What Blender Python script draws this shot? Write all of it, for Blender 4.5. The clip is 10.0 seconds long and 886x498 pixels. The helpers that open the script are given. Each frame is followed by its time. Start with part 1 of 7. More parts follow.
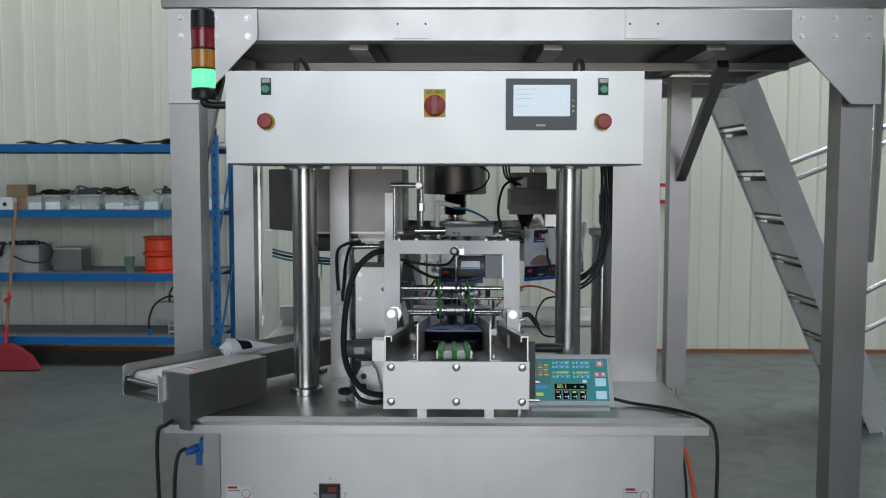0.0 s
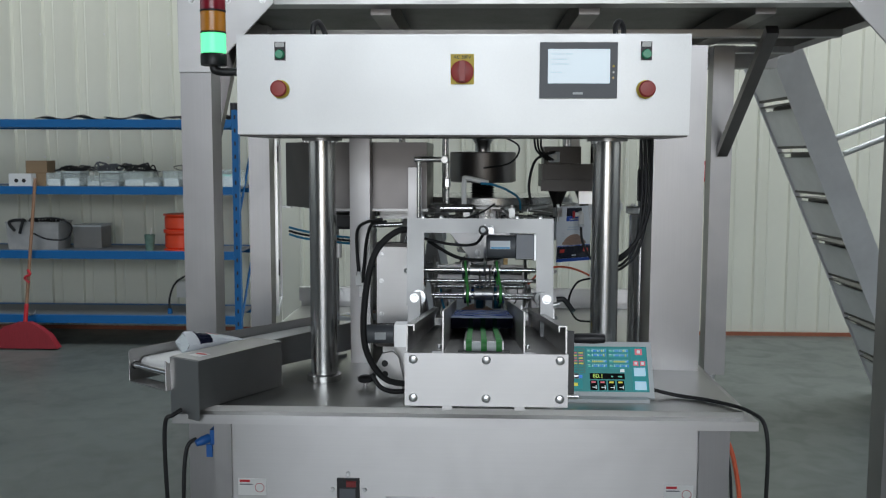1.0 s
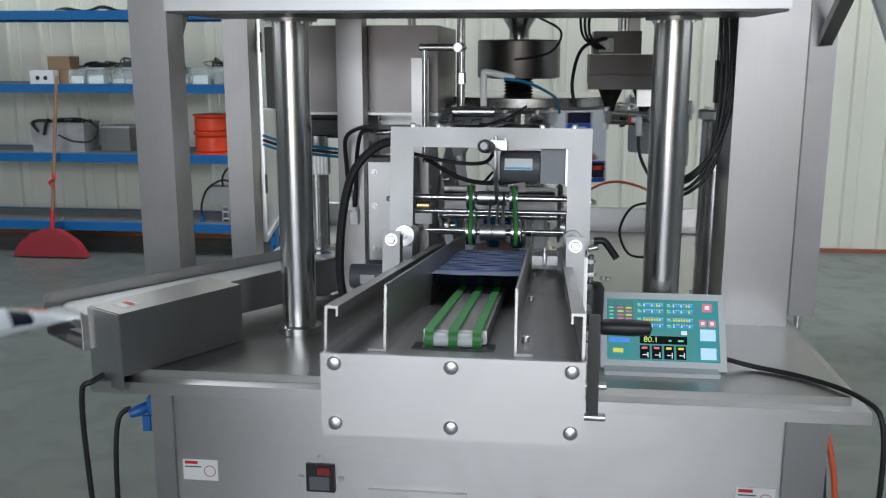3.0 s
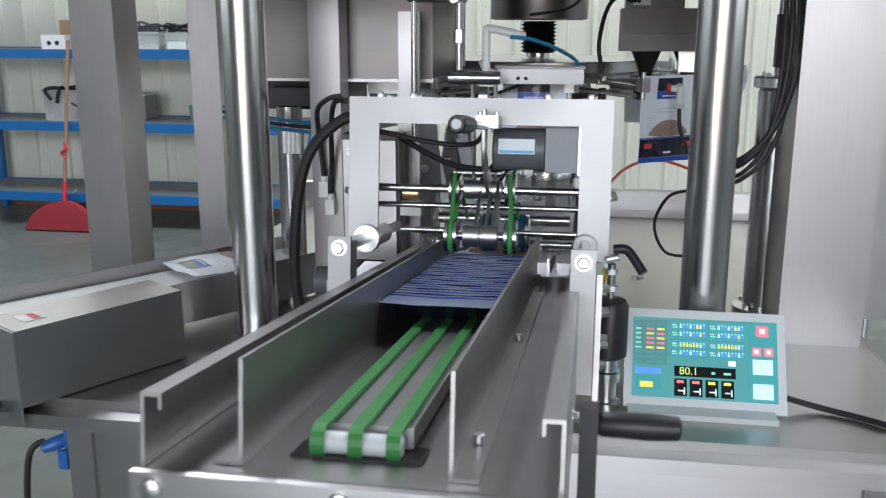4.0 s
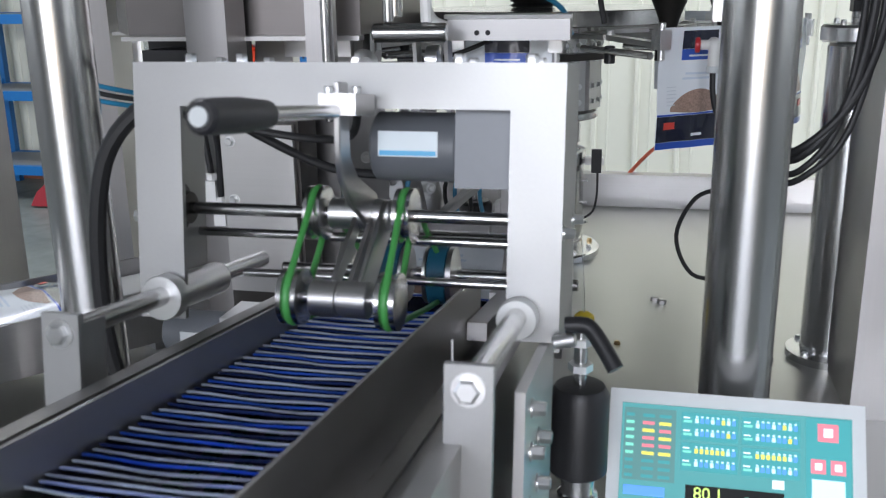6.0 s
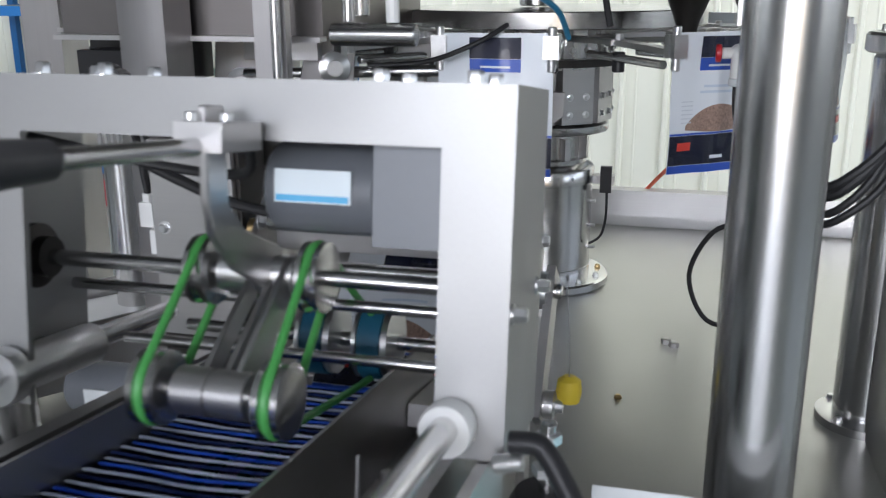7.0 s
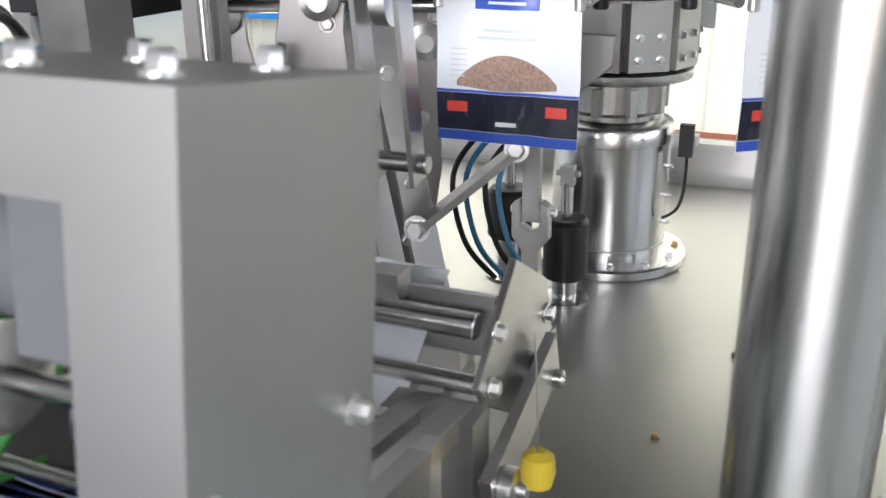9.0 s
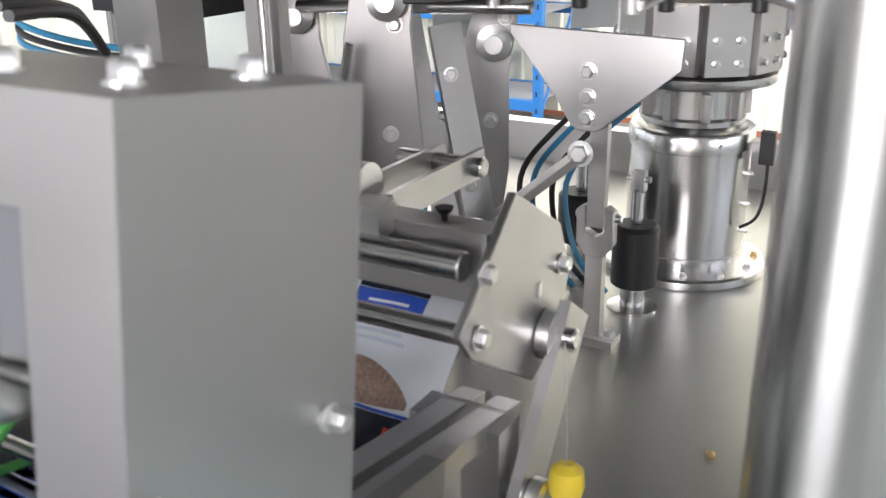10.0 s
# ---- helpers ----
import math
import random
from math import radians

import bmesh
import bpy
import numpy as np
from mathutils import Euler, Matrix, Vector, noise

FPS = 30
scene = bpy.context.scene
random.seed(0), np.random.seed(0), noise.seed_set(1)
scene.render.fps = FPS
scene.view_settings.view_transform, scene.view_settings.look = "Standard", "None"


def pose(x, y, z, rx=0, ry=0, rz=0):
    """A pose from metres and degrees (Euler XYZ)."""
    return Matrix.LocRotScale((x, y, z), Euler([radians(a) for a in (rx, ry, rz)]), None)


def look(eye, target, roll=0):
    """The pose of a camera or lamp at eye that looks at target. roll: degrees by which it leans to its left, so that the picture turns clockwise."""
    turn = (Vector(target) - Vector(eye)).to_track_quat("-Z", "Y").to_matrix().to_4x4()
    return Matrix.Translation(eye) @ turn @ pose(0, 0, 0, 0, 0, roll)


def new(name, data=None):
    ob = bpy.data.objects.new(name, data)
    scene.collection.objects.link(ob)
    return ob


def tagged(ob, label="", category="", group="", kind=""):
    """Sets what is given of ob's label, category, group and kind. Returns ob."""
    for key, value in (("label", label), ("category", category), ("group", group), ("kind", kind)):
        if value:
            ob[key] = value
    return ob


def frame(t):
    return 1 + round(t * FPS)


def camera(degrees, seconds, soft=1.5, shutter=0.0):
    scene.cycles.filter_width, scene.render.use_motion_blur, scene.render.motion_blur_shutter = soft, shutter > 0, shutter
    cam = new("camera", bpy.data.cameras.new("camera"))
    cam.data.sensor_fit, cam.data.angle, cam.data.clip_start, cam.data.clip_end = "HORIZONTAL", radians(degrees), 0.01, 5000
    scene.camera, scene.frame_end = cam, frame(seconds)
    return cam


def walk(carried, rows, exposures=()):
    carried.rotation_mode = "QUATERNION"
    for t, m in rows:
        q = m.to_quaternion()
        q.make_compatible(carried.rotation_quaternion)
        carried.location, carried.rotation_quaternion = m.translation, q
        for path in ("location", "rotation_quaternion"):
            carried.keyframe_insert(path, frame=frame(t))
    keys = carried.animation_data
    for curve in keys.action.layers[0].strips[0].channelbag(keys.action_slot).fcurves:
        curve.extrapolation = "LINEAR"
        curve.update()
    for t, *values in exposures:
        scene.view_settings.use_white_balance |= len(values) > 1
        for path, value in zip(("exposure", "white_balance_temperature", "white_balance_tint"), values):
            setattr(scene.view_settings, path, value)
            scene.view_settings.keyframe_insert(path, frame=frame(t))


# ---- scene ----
cam = camera(51.0, 10.0, soft=1.1, shutter=0.35)
# a small lens: the near machine parts go soft when the camera is close
cam.data.dof.use_dof = True
cam.data.dof.focus_distance = 2.3
cam.data.dof.aperture_fstop = cam.data.lens / 2.6
PATH = [
    (0, (-0.008, -0.102, 1.659), (-0.03, 1.892, 1.506), 0.09),
    (0.5, (0.002, -0.053, 1.645), (-0.047, 1.941, 1.494), 0.09),
    (1, (-0.018, 0.105, 1.643), (-0.093, 2.094, 1.444), 0.18),
    (1.5, (-0.015, 0.261, 1.635), (-0.066, 2.245, 1.388), -0.12),
    (2, (0.027, 0.433, 1.618), (-0.06, 2.414, 1.357), 0.05),
    (2.5, (0.059, 0.605, 1.602), (-0.096, 2.574, 1.285), 0.2),
    (2.7, (0.076, 0.678, 1.617), (-0.105, 2.637, 1.258), 0.16),
    (4, (0.160, 1.250, 1.585), (-0.150, 3.167, 1.109), 0.04),
    (4.5, (0.157, 1.442, 1.554), (-0.155, 3.36, 1.079), 0.14),
    (5, (0.18, 1.608, 1.551), (-0.1, 3.523, 1.045), -0.1),
    (5.2, (0.22, 1.669, 1.563), (-0.096, 3.568, 1.02), 0.05),
    (6.3, (0.263, 1.926, 1.532), (-0.181, 3.798, 0.985), -0.97),
    (6.5, (0.266, 1.968, 1.538), (-0.183, 3.841, 0.997), -0.51),
    (7, (0.289, 2.094, 1.533), (-0.2, 3.953, 0.979), -0.25),
    (7.5, (0.328, 2.251, 1.525), (-0.261, 4.06, 0.908), -1.4),
    (8, (0.375, 2.366, 1.521), (-0.352, 4.099, 0.836), -0.89),
    (8.5, (0.363, 2.409, 1.52), (-0.36, 4.137, 0.82), -0.78),
    (9, (0.37, 2.439, 1.524), (-0.387, 4.149, 0.814), -0.74),
    (9.5, (0.403, 2.462, 1.525), (-0.475, 4.111, 0.809), -0.79),
    (10, (0.413, 2.468, 1.528), (-0.535, 4.078, 0.815), -1.06),
]
EXPOSURE = [(0, -0.60, 6200, 11), (1.5, -0.46, 6200, 11), (2.7, -0.22, 6200, 12), (4.0, 0.44, 6220, 15), (5.2, 0.62, 6200, 16), (6.5, 0.84, 6200, 17),
            (7.5, 1.14, 6280, 17), (8.0, 1.52, 6450, 16), (8.5, 1.64, 6550, 17), (10, 2.02, 6750, 20)]
walk(cam, [(t, look(eye, target, roll)) for t, eye, target, roll in PATH], EXPOSURE)

# ---- world and light ----
world = bpy.data.worlds.new("sky")
scene.world = world
world.use_nodes = True
wn = world.node_tree.nodes
sky = wn.new("ShaderNodeTexSky")
sky.sky_type = "NISHITA"
sky.sun_disc = False
sky.sun_elevation, sky.sun_rotation = radians(42), radians(160)
wn["Background"].inputs["Strength"].default_value = 0.12
world.node_tree.links.new(sky.outputs["Color"], wn["Background"].inputs["Color"])


def area_lamp(name, eye, target, w, h, watts, colour=(1, 1, 1)):
    d = bpy.data.lights.new(name, "AREA")
    d.shape, d.size, d.size_y, d.energy, d.color = "RECTANGLE", w, h, watts, colour
    ob = new(name, d)
    ob.matrix_world = look(eye, target)
    return ob


DAY = (0.94, 0.98, 1.0)
# daylight of the open hall gate behind the camera (sky above, brighter than the ground below) and of the roof lights;
# the side light is added, from unseen windows
area_lamp("gate_daylight", (0.5, -8.85, 4.3), (0.5, 0, 4.3), 8.0, 2.0, 460, DAY)
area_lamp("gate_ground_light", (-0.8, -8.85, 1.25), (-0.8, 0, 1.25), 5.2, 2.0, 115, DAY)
area_lamp("added_side_daylight", (-8.85, 2.0, 2.6), (0, 2.0, 2.6), 9.0, 1.7, 35, DAY)
area_lamp("added_side_daylight", (8.85, 2.0, 2.6), (0, 2.0, 2.6), 9.0, 1.7, 35, DAY)
for rx, watts in ((-3.2, 280), (3.4, 410)):
    area_lamp("roof_daylight", (rx, 6.1, 6.85), (rx, 6.1, 0), 1.1, 4.6, watts, DAY)

# ---- materials ----
MATS = {}


def material(name, colour, rough=0.5, metal=0.0, grain=0.0, grain_scale=(40, 40, 40), bump=0.0, stain=0.0, stain_scale=3.0,
             coat=0.0, emit=0.0, emit_colour=None, rough_var=0.0, transmission=0.0, smudge=0.0, across=None):
    """A surface with fine grain, broad stains, uneven gloss and fine relief, in object space."""
    if name in MATS:
        return MATS[name]
    m = bpy.data.materials.new(name)
    m.use_nodes = True
    MATS[name] = m
    n, l = m.node_tree.nodes, m.node_tree.links
    b = n["Principled BSDF"]
    b.inputs["Metallic"].default_value = metal
    b.inputs["Roughness"].default_value = rough
    b.inputs["Coat Weight"].default_value = coat
    b.inputs["Transmission Weight"].default_value = transmission
    b.inputs["Base Color"].default_value = (*colour, 1)
    if emit:
        b.inputs["Emission Strength"].default_value = emit
        b.inputs["Emission Color"].default_value = (*(emit_colour or colour), 1)
    if across:
        # brushed finish: reflections are drawn out across the brush lines
        b.inputs["Anisotropic"].default_value = 0.75
        tv = n.new("ShaderNodeCombineXYZ")
        for s_, v in zip(tv.inputs, across):
            s_.default_value = v
        l.new(tv.outputs[0], b.inputs["Tangent"])
    if not (grain or stain or bump or rough_var):
        return m
    co = n.new("ShaderNodeTexCoord")
    mp = n.new("ShaderNodeMapping")
    mp.inputs["Scale"].default_value = grain_scale
    l.new(co.outputs["Object"], mp.inputs["Vector"])
    fine = n.new("ShaderNodeTexNoise")
    fine.inputs["Scale"].default_value, fine.inputs["Detail"].default_value = 1.0, 4.0
    l.new(mp.outputs["Vector"], fine.inputs["Vector"])
    broad = n.new("ShaderNodeTexNoise")
    broad.inputs["Scale"].default_value, broad.inputs["Detail"].default_value = stain_scale, 6.0
    l.new(co.outputs["Object"], broad.inputs["Vector"])
    # colour = base * (1 + grain*(fine-.5) + stain*(broad-.5))
    def math_node(op, a, c, k=None):
        q = n.new("ShaderNodeMath")
        q.operation = op
        for s_, v in zip(q.inputs, (a, c, k)):
            if v is None:
                continue
            if isinstance(v, (int, float)):
                s_.default_value = v
            else:
                l.new(v, s_)
        return q.outputs[0]
    f0 = math_node("MULTIPLY_ADD", fine.outputs["Fac"], 2 * grain, 1 - grain - stain)
    f1 = math_node("MULTIPLY_ADD", broad.outputs["Fac"], 2 * stain, f0)
    rub = None
    if smudge:
        # wiped, cloudy patches with soft edges
        wipe = n.new("ShaderNodeTexNoise")
        wipe.inputs["Scale"].default_value, wipe.inputs["Detail"].default_value, wipe.inputs["Distortion"].default_value = 4.5, 2.0, 0.6
        l.new(co.outputs["Object"], wipe.inputs["Vector"])
        rng = n.new("ShaderNodeMapRange")
        rng.inputs["From Min"].default_value, rng.inputs["From Max"].default_value = 0.44, 0.68
        l.new(wipe.outputs["Fac"], rng.inputs["Value"])
        rub = rng.outputs["Result"]
        f1 = math_node("MULTIPLY", f1, math_node("MULTIPLY_ADD", rub, -smudge, 1.0))
    mix = n.new("ShaderNodeVectorMath")
    mix.operation = "SCALE"
    mix.inputs[0].default_value = colour
    l.new(f1, mix.inputs["Scale"])
    l.new(mix.outputs[0], b.inputs["Base Color"])
    if rough_var:
        rv = math_node("MULTIPLY_ADD", math_node("ADD", fine.outputs["Fac"], broad.outputs["Fac"]), rough_var, rough - rough_var)
        l.new(math_node("MULTIPLY_ADD", rub, smudge * 0.6, rv) if rub else rv, b.inputs["Roughness"])
    if bump:
        bp = n.new("ShaderNodeBump")
        bp.inputs["Strength"].default_value, bp.inputs["Distance"].default_value = bump, 0.002
        l.new(fine.outputs["Fac"], bp.inputs["Height"])
        l.new(bp.outputs["Normal"], b.inputs["Normal"])
    return m


STEEL = material("brushed_steel", (0.57, 0.56, 0.555), 0.365, 1.0, 0.04, (6, 6, 260), 0.0, 0.16, 2.6, rough_var=0.07, smudge=0.07)
STEEL_X = material("brushed_steel_along", (0.57, 0.56, 0.555), 0.365, 1.0, 0.04, (4, 240, 240), 0.0, 0.16, 2.2, rough_var=0.07, smudge=0.07, across=(0.0, 0.1, 1.0))
# darker copy for uprights: their dim reflections are put into the colour
STEEL_V = material("brushed_steel_upright_dark", (0.43, 0.42, 0.42), 0.365, 1.0, 0.05, (240, 240, 4), 0.0, 0.17, 2.0, rough_var=0.07, smudge=0.07)
BLAST = material("blasted_steel", (0.57, 0.575, 0.57), 0.42, 1.0, 0.05, (300, 300, 300), 0.03, 0.07, 2.5, rough_var=0.10, smudge=0.025)
BLAST_DULL = material("blasted_frame_steel", (0.40, 0.40, 0.395), 0.48, 1.0, 0.05, (300, 300, 300), 0.03, 0.10, 5.0, rough_var=0.10, smudge=0.06)
# darkened steel: the trough's dark reflections are put into the base colour
TROUGH = material("darker_trough_steel", (0.44, 0.43, 0.42), 0.37, 1.0, 0.05, (200, 5, 200), 0.0, 0.16, 4.0, rough_var=0.07, smudge=0.10)
POLISH = material("polished_steel", (0.64, 0.635, 0.63), 0.225, 1.0, 0.015, (40, 40, 3), 0.0, 0.06, 5.0, rough_var=0.03, smudge=0.04)
TOPSTEEL = material("table_steel", (0.455, 0.455, 0.435), 0.35, 1.0, 0.02, (9, 9, 9), 0.0, 0.07, 2.2, rough_var=0.05)
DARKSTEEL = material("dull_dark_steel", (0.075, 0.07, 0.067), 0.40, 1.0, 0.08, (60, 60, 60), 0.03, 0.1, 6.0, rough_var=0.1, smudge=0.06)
# darker steel copy: shade and dark reflections are put into its colour
SHADESTEEL = material("shaded_steel_sheet", (0.22, 0.205, 0.20), 0.38, 1.0, 0.04, (5, 5, 200), 0.0, 0.14, 3.0, rough_var=0.08, smudge=0.08)
# pale, barely metallic: the stair's bright reflections are put into the colour
PALESTEEL = material("pale_stair_steel", (0.76, 0.76, 0.77), 0.44, 0.35, 0.05, (30, 30, 30), 0.0, 0.14, 3.5, rough_var=0.12, smudge=0.06)
ALU = material("aluminium", (0.78, 0.78, 0.78), 0.32, 1.0, 0.04, (240, 240, 240), 0.03, 0.04, 8.0, rough_var=0.08)
BLACKPL = material("black_plastic", (0.018, 0.018, 0.02), 0.42, 0.0, 0.1, (200, 200, 200), 0.05, 0.1, 12.0)
RUBBER = material("black_rubber", (0.014, 0.014, 0.015), 0.55, 0.0, 0.1, (120, 120, 120), 0.05, 0.15, 10.0)
GREYPL = material("grey_plastic", (0.13, 0.14, 0.155), 0.42, 0.0, 0.05, (150, 150, 150), 0.04, 0.05, 10.0)
WHITEPL = material("white_plastic", (0.80, 0.80, 0.78), 0.38, 0.0, 0.03, (90, 90, 90), 0.02, 0.04, 8.0)
LIGHTPL = material("light_grey_plastic", (0.62, 0.65, 0.66), 0.4, 0.0, 0.03, (90, 90, 90), 0.02, 0.04, 8.0)
BRASS = material("brass", (0.66, 0.48, 0.24), 0.3, 1.0, 0.05, (150, 150, 150), 0.02, 0.08, 9.0)
GREENBELT = material("green_belt", (0.075, 0.36, 0.085), 0.42, 0.0, 0.08, (60, 60, 60), 0.04, 0.08, 8.0)
GREENWORN = material("worn_green_belt", (0.04, 0.22, 0.05), 0.5, 0.0, 0.12, (60, 60, 60), 0.04, 0.12, 8.0)
BLUERUB = material("blue_rubber", (0.012, 0.10, 0.17), 0.5, 0.0, 0.08, (90, 90, 90), 0.05, 0.1, 8.0)
RED = material("red_plastic", (0.56, 0.025, 0.035), 0.38, 0.0, 0.05, (80, 80, 80), 0.02, 0.05, 8.0)
REDBTN = material("red_button", (0.50, 0.07, 0.06), 0.38, 0.0, 0.05, (80, 80, 80), 0.02, 0.05, 8.0)
YELLOW = material("yellow_plastic", (0.80, 0.60, 0.05), 0.45, 0.0, 0.05, (80, 80, 80), 0.02, 0.05, 8.0)
GREENLED = material("green_lens", (0.02, 0.42, 0.20), 0.25, 0.0, 0.03, (60, 60, 60), 0.0, 0.05, 9.0, coat=0.4)
SHELFBLUE = material("blue_shelf_paint", (0.006, 0.130, 0.37), 0.42, 0.0, 0.06, (30, 30, 30), 0.03, 0.10, 2.5)
BAGWHITE = material("white_film", (0.82, 0.86, 0.90), 0.32, 0.0, 0.02, (25, 25, 25), 0.10, 0.03, 9.0, coat=0.35)
BAGBLUE = material("blue_film", (0.03, 0.10, 0.52), 0.28, 0.0, 0.04, (30, 30, 30), 0.06, 0.05, 9.0, coat=0.4)
BAGDARK = material("dark_film", (0.014, 0.017, 0.038), 0.24, 0.0, 0.1, (40, 40, 40), 0.25, 0.3, 14.0, coat=0.6)
BAGRED = material("red_film", (0.75, 0.07, 0.05), 0.3, 0.0, 0.03, (30, 30, 30), 0.04, 0.05, 9.0, coat=0.3)
GRAINS = material("printed_grains", (0.36, 0.24, 0.19), 0.4, 0.0, 0.75, (330, 330, 330), 0.0, 0.3, 30.0, coat=0.3)
WALLPAINT = material("cream_wall_sheet", (0.73, 0.735, 0.63), 0.30, 0.0, 0.02, (20, 20, 20), 0.02, 0.05, 0.8)
# unseen walls and roof: tones set to darken what the steel reflects
DIMWALL = material("darkened_wall_sheet", (0.20, 0.205, 0.20), 0.6, 0.0, 0.03, (8, 8, 8), 0.0, 0.1, 0.5)
HALLWALL = material("pale_wall_sheet", (0.38, 0.385, 0.35), 0.55, 0.0, 0.03, (8, 8, 8), 0.0, 0.1, 0.5)
FLOORPAINT = material("green_floor_paint", (0.115, 0.130, 0.119), 0.36, 0.0, 0.10, (18, 18, 18), 0.0, 0.30, 1.1, rough_var=0.16, smudge=0.14)
CEILPAINT = material("grey_roof_sheet", (0.22, 0.23, 0.23), 0.6, 0.0, 0.03, (8, 8, 8), 0.0, 0.08, 0.5)
ORANGE = material("orange_red_plastic", (0.80, 0.07, 0.02), 0.4, 0.0, 0.05, (40, 40, 40), 0.02, 0.06, 8.0)
CARD = material("brown_cardboard", (0.36, 0.25, 0.15), 0.8, 0.0, 0.1, (60, 60, 60), 0.03, 0.08, 8.0)
CLEARPL = material("clear_plastic", (0.84, 0.89, 0.88), 0.14, 0.0, 0.03, (40, 40, 40), 0.02, 0.05, 10.0, transmission=0.85)
BLUEHOSE = material("blue_hose", (0.02, 0.20, 0.36), 0.35, 0.0, 0.05, (60, 60, 60), 0.0, 0.06, 10.0)
ORANGEHOSE = material("orange_hose", (0.75, 0.13, 0.05), 0.4, 0.0, 0.05, (60, 60, 60), 0.0, 0.06, 10.0)
WOOD = material("wood_handle", (0.30, 0.17, 0.10), 0.55, 0.0, 0.2, (60, 60, 6), 0.04, 0.12, 6.0)


# ---- mesh helpers ----
def box(bm, x0, x1, y0, y1, z0, z1, m=None):
    vs = [bm.verts.new((m @ Vector(p)) if m else p) for p in
          ((x0, y0, z0), (x1, y0, z0), (x1, y1, z0), (x0, y1, z0), (x0, y0, z1), (x1, y0, z1), (x1, y1, z1), (x0, y1, z1))]
    for f in ((3, 2, 1, 0), (4, 5, 6, 7), (0, 1, 5, 4), (1, 2, 6, 5), (2, 3, 7, 6), (3, 0, 4, 7)):
        bm.faces.new([vs[i] for i in f])


def bevelled(bm, w=0.002, seg=2):
    bmesh.ops.bevel(bm, geom=[e for e in bm.edges if len(e.link_faces) == 2 and e.calc_face_angle(0) > 0.6], offset=w, segments=seg, affect="EDGES", clamp_overlap=True)
    return bm


def block(x0, x1, y0, y1, z0, z1, bevel=0.002, m=None, seg=2):
    bm = bmesh.new()
    box(bm, x0, x1, y0, y1, z0, z1, m)
    if bevel:
        bevelled(bm, bevel, seg)
    return bm


def axis_frame(a, b):
    a, b = Vector(a), Vector(b)
    q = (b - a).to_track_quat("Z", "Y").to_matrix().to_4x4()
    return Matrix.Translation(a) @ q, (b - a).length


def lathe(profile, a=(0, 0, 0), b=(0, 0, 1), n=32, bm=None):
    """Turns (radius, height) pairs round the line from a towards b."""
    bm = bm or bmesh.new()
    m, _ = axis_frame(a, b)
    rings = []
    for r, h in profile:
        rings.append([bm.verts.new(m @ Vector((max(r, 1e-5) * math.cos(2 * math.pi * i / n), max(r, 1e-5) * math.sin(2 * math.pi * i / n), h))) for i in range(n)])
    for p, q in zip(rings, rings[1:]):
        for i in range(n):
            bm.faces.new((p[i], p[(i + 1) % n], q[(i + 1) % n], q[i]))
    bm.faces.new(list(reversed(rings[0])))
    bm.faces.new(rings[-1])
    for f in bm.faces:
        f.smooth = True
    return bm


def rod(a, b, r, n=20, bevel=None, bm=None):
    L = (Vector(b) - Vector(a)).length
    e = min(0.12 * r + 0.0004, L * 0.2) if bevel is None else bevel
    return lathe([(r - e, 0), (r, e), (r, L - e), (r - e, L)], a, b, n, bm)


def tube(points, r, n=10, bm=None, steps=6):
    """A round bar or hose along a smooth line through the points."""
    bm = bm or bmesh.new()
    P = [Vector(p) for p in points]
    line = []
    for i in range(len(P) - 1):
        p0, p1, p2, p3 = P[max(i - 1, 0)], P[i], P[i + 1], P[min(i + 2, len(P) - 1)]
        for k in range(steps):
            t = k / steps
            line.append(0.5 * ((2 * p1) + (p2 - p0) * t + (2 * p0 - 5 * p1 + 4 * p2 - p3) * t * t + (3 * p1 - p0 - 3 * p2 + p3) * t ** 3))
    line.append(P[-1])
    rings = []
    up = Vector((0.13, 0.31, 0.94))
    for i, p in enumerate(line):
        d = (line[min(i + 1, len(line) - 1)] - line[max(i - 1, 0)]).normalized()
        s = d.cross(up)
        s = (s if s.length > 1e-3 else d.cross(Vector((1, 0, 0)))).normalized()
        up = s.cross(d).normalized()
        rings.append([bm.verts.new(p + r * (math.cos(2 * math.pi * j / n) * s + math.sin(2 * math.pi * j / n) * up)) for j in range(n)])
    for a, b in zip(rings, rings[1:]):
        for j in range(n):
            bm.faces.new((a[j], a[(j + 1) % n], b[(j + 1) % n], b[j])).smooth = True
    bm.faces.new(list(reversed(rings[0])))
    bm.faces.new(rings[-1])
    return bm


def plate(outline, thick, m=None, bevel=0.0012, holes=()):
    """A flat plate cut to an outline in its own x, z plane, thick along y."""
    bm = bmesh.new()
    a = [bm.verts.new((x, 0, z)) for x, z in outline]
    b = [bm.verts.new((x, thick, z)) for x, z in outline]
    k = len(a)
    bm.faces.new(a)
    bm.faces.new(list(reversed(b)))
    for i in range(k):
        bm.faces.new((a[i], b[i], b[(i + 1) % k], a[(i + 1) % k]))
    bmesh.ops.recalc_face_normals(bm, faces=bm.faces)
    if bevel:
        bevelled(bm, bevel, 1)
    if m:
        bm.transform(m)
    return bm


def hexbolt(p, d, r=0.006, h=0.005, bm=None):
    """A hexagon head with a washer, standing on p along d."""
    d = Vector(d).normalized()
    bm = lathe([(r * 1.35, 0), (r * 1.35, 0.0015)], p, Vector(p) + d, 16, bm)
    p1 = Vector(p) + d * 0.0015
    lathe([(r, 0), (r, h * 0.8), (r * 0.8, h)], p1, p1 + d, 6, bm)
    return bm


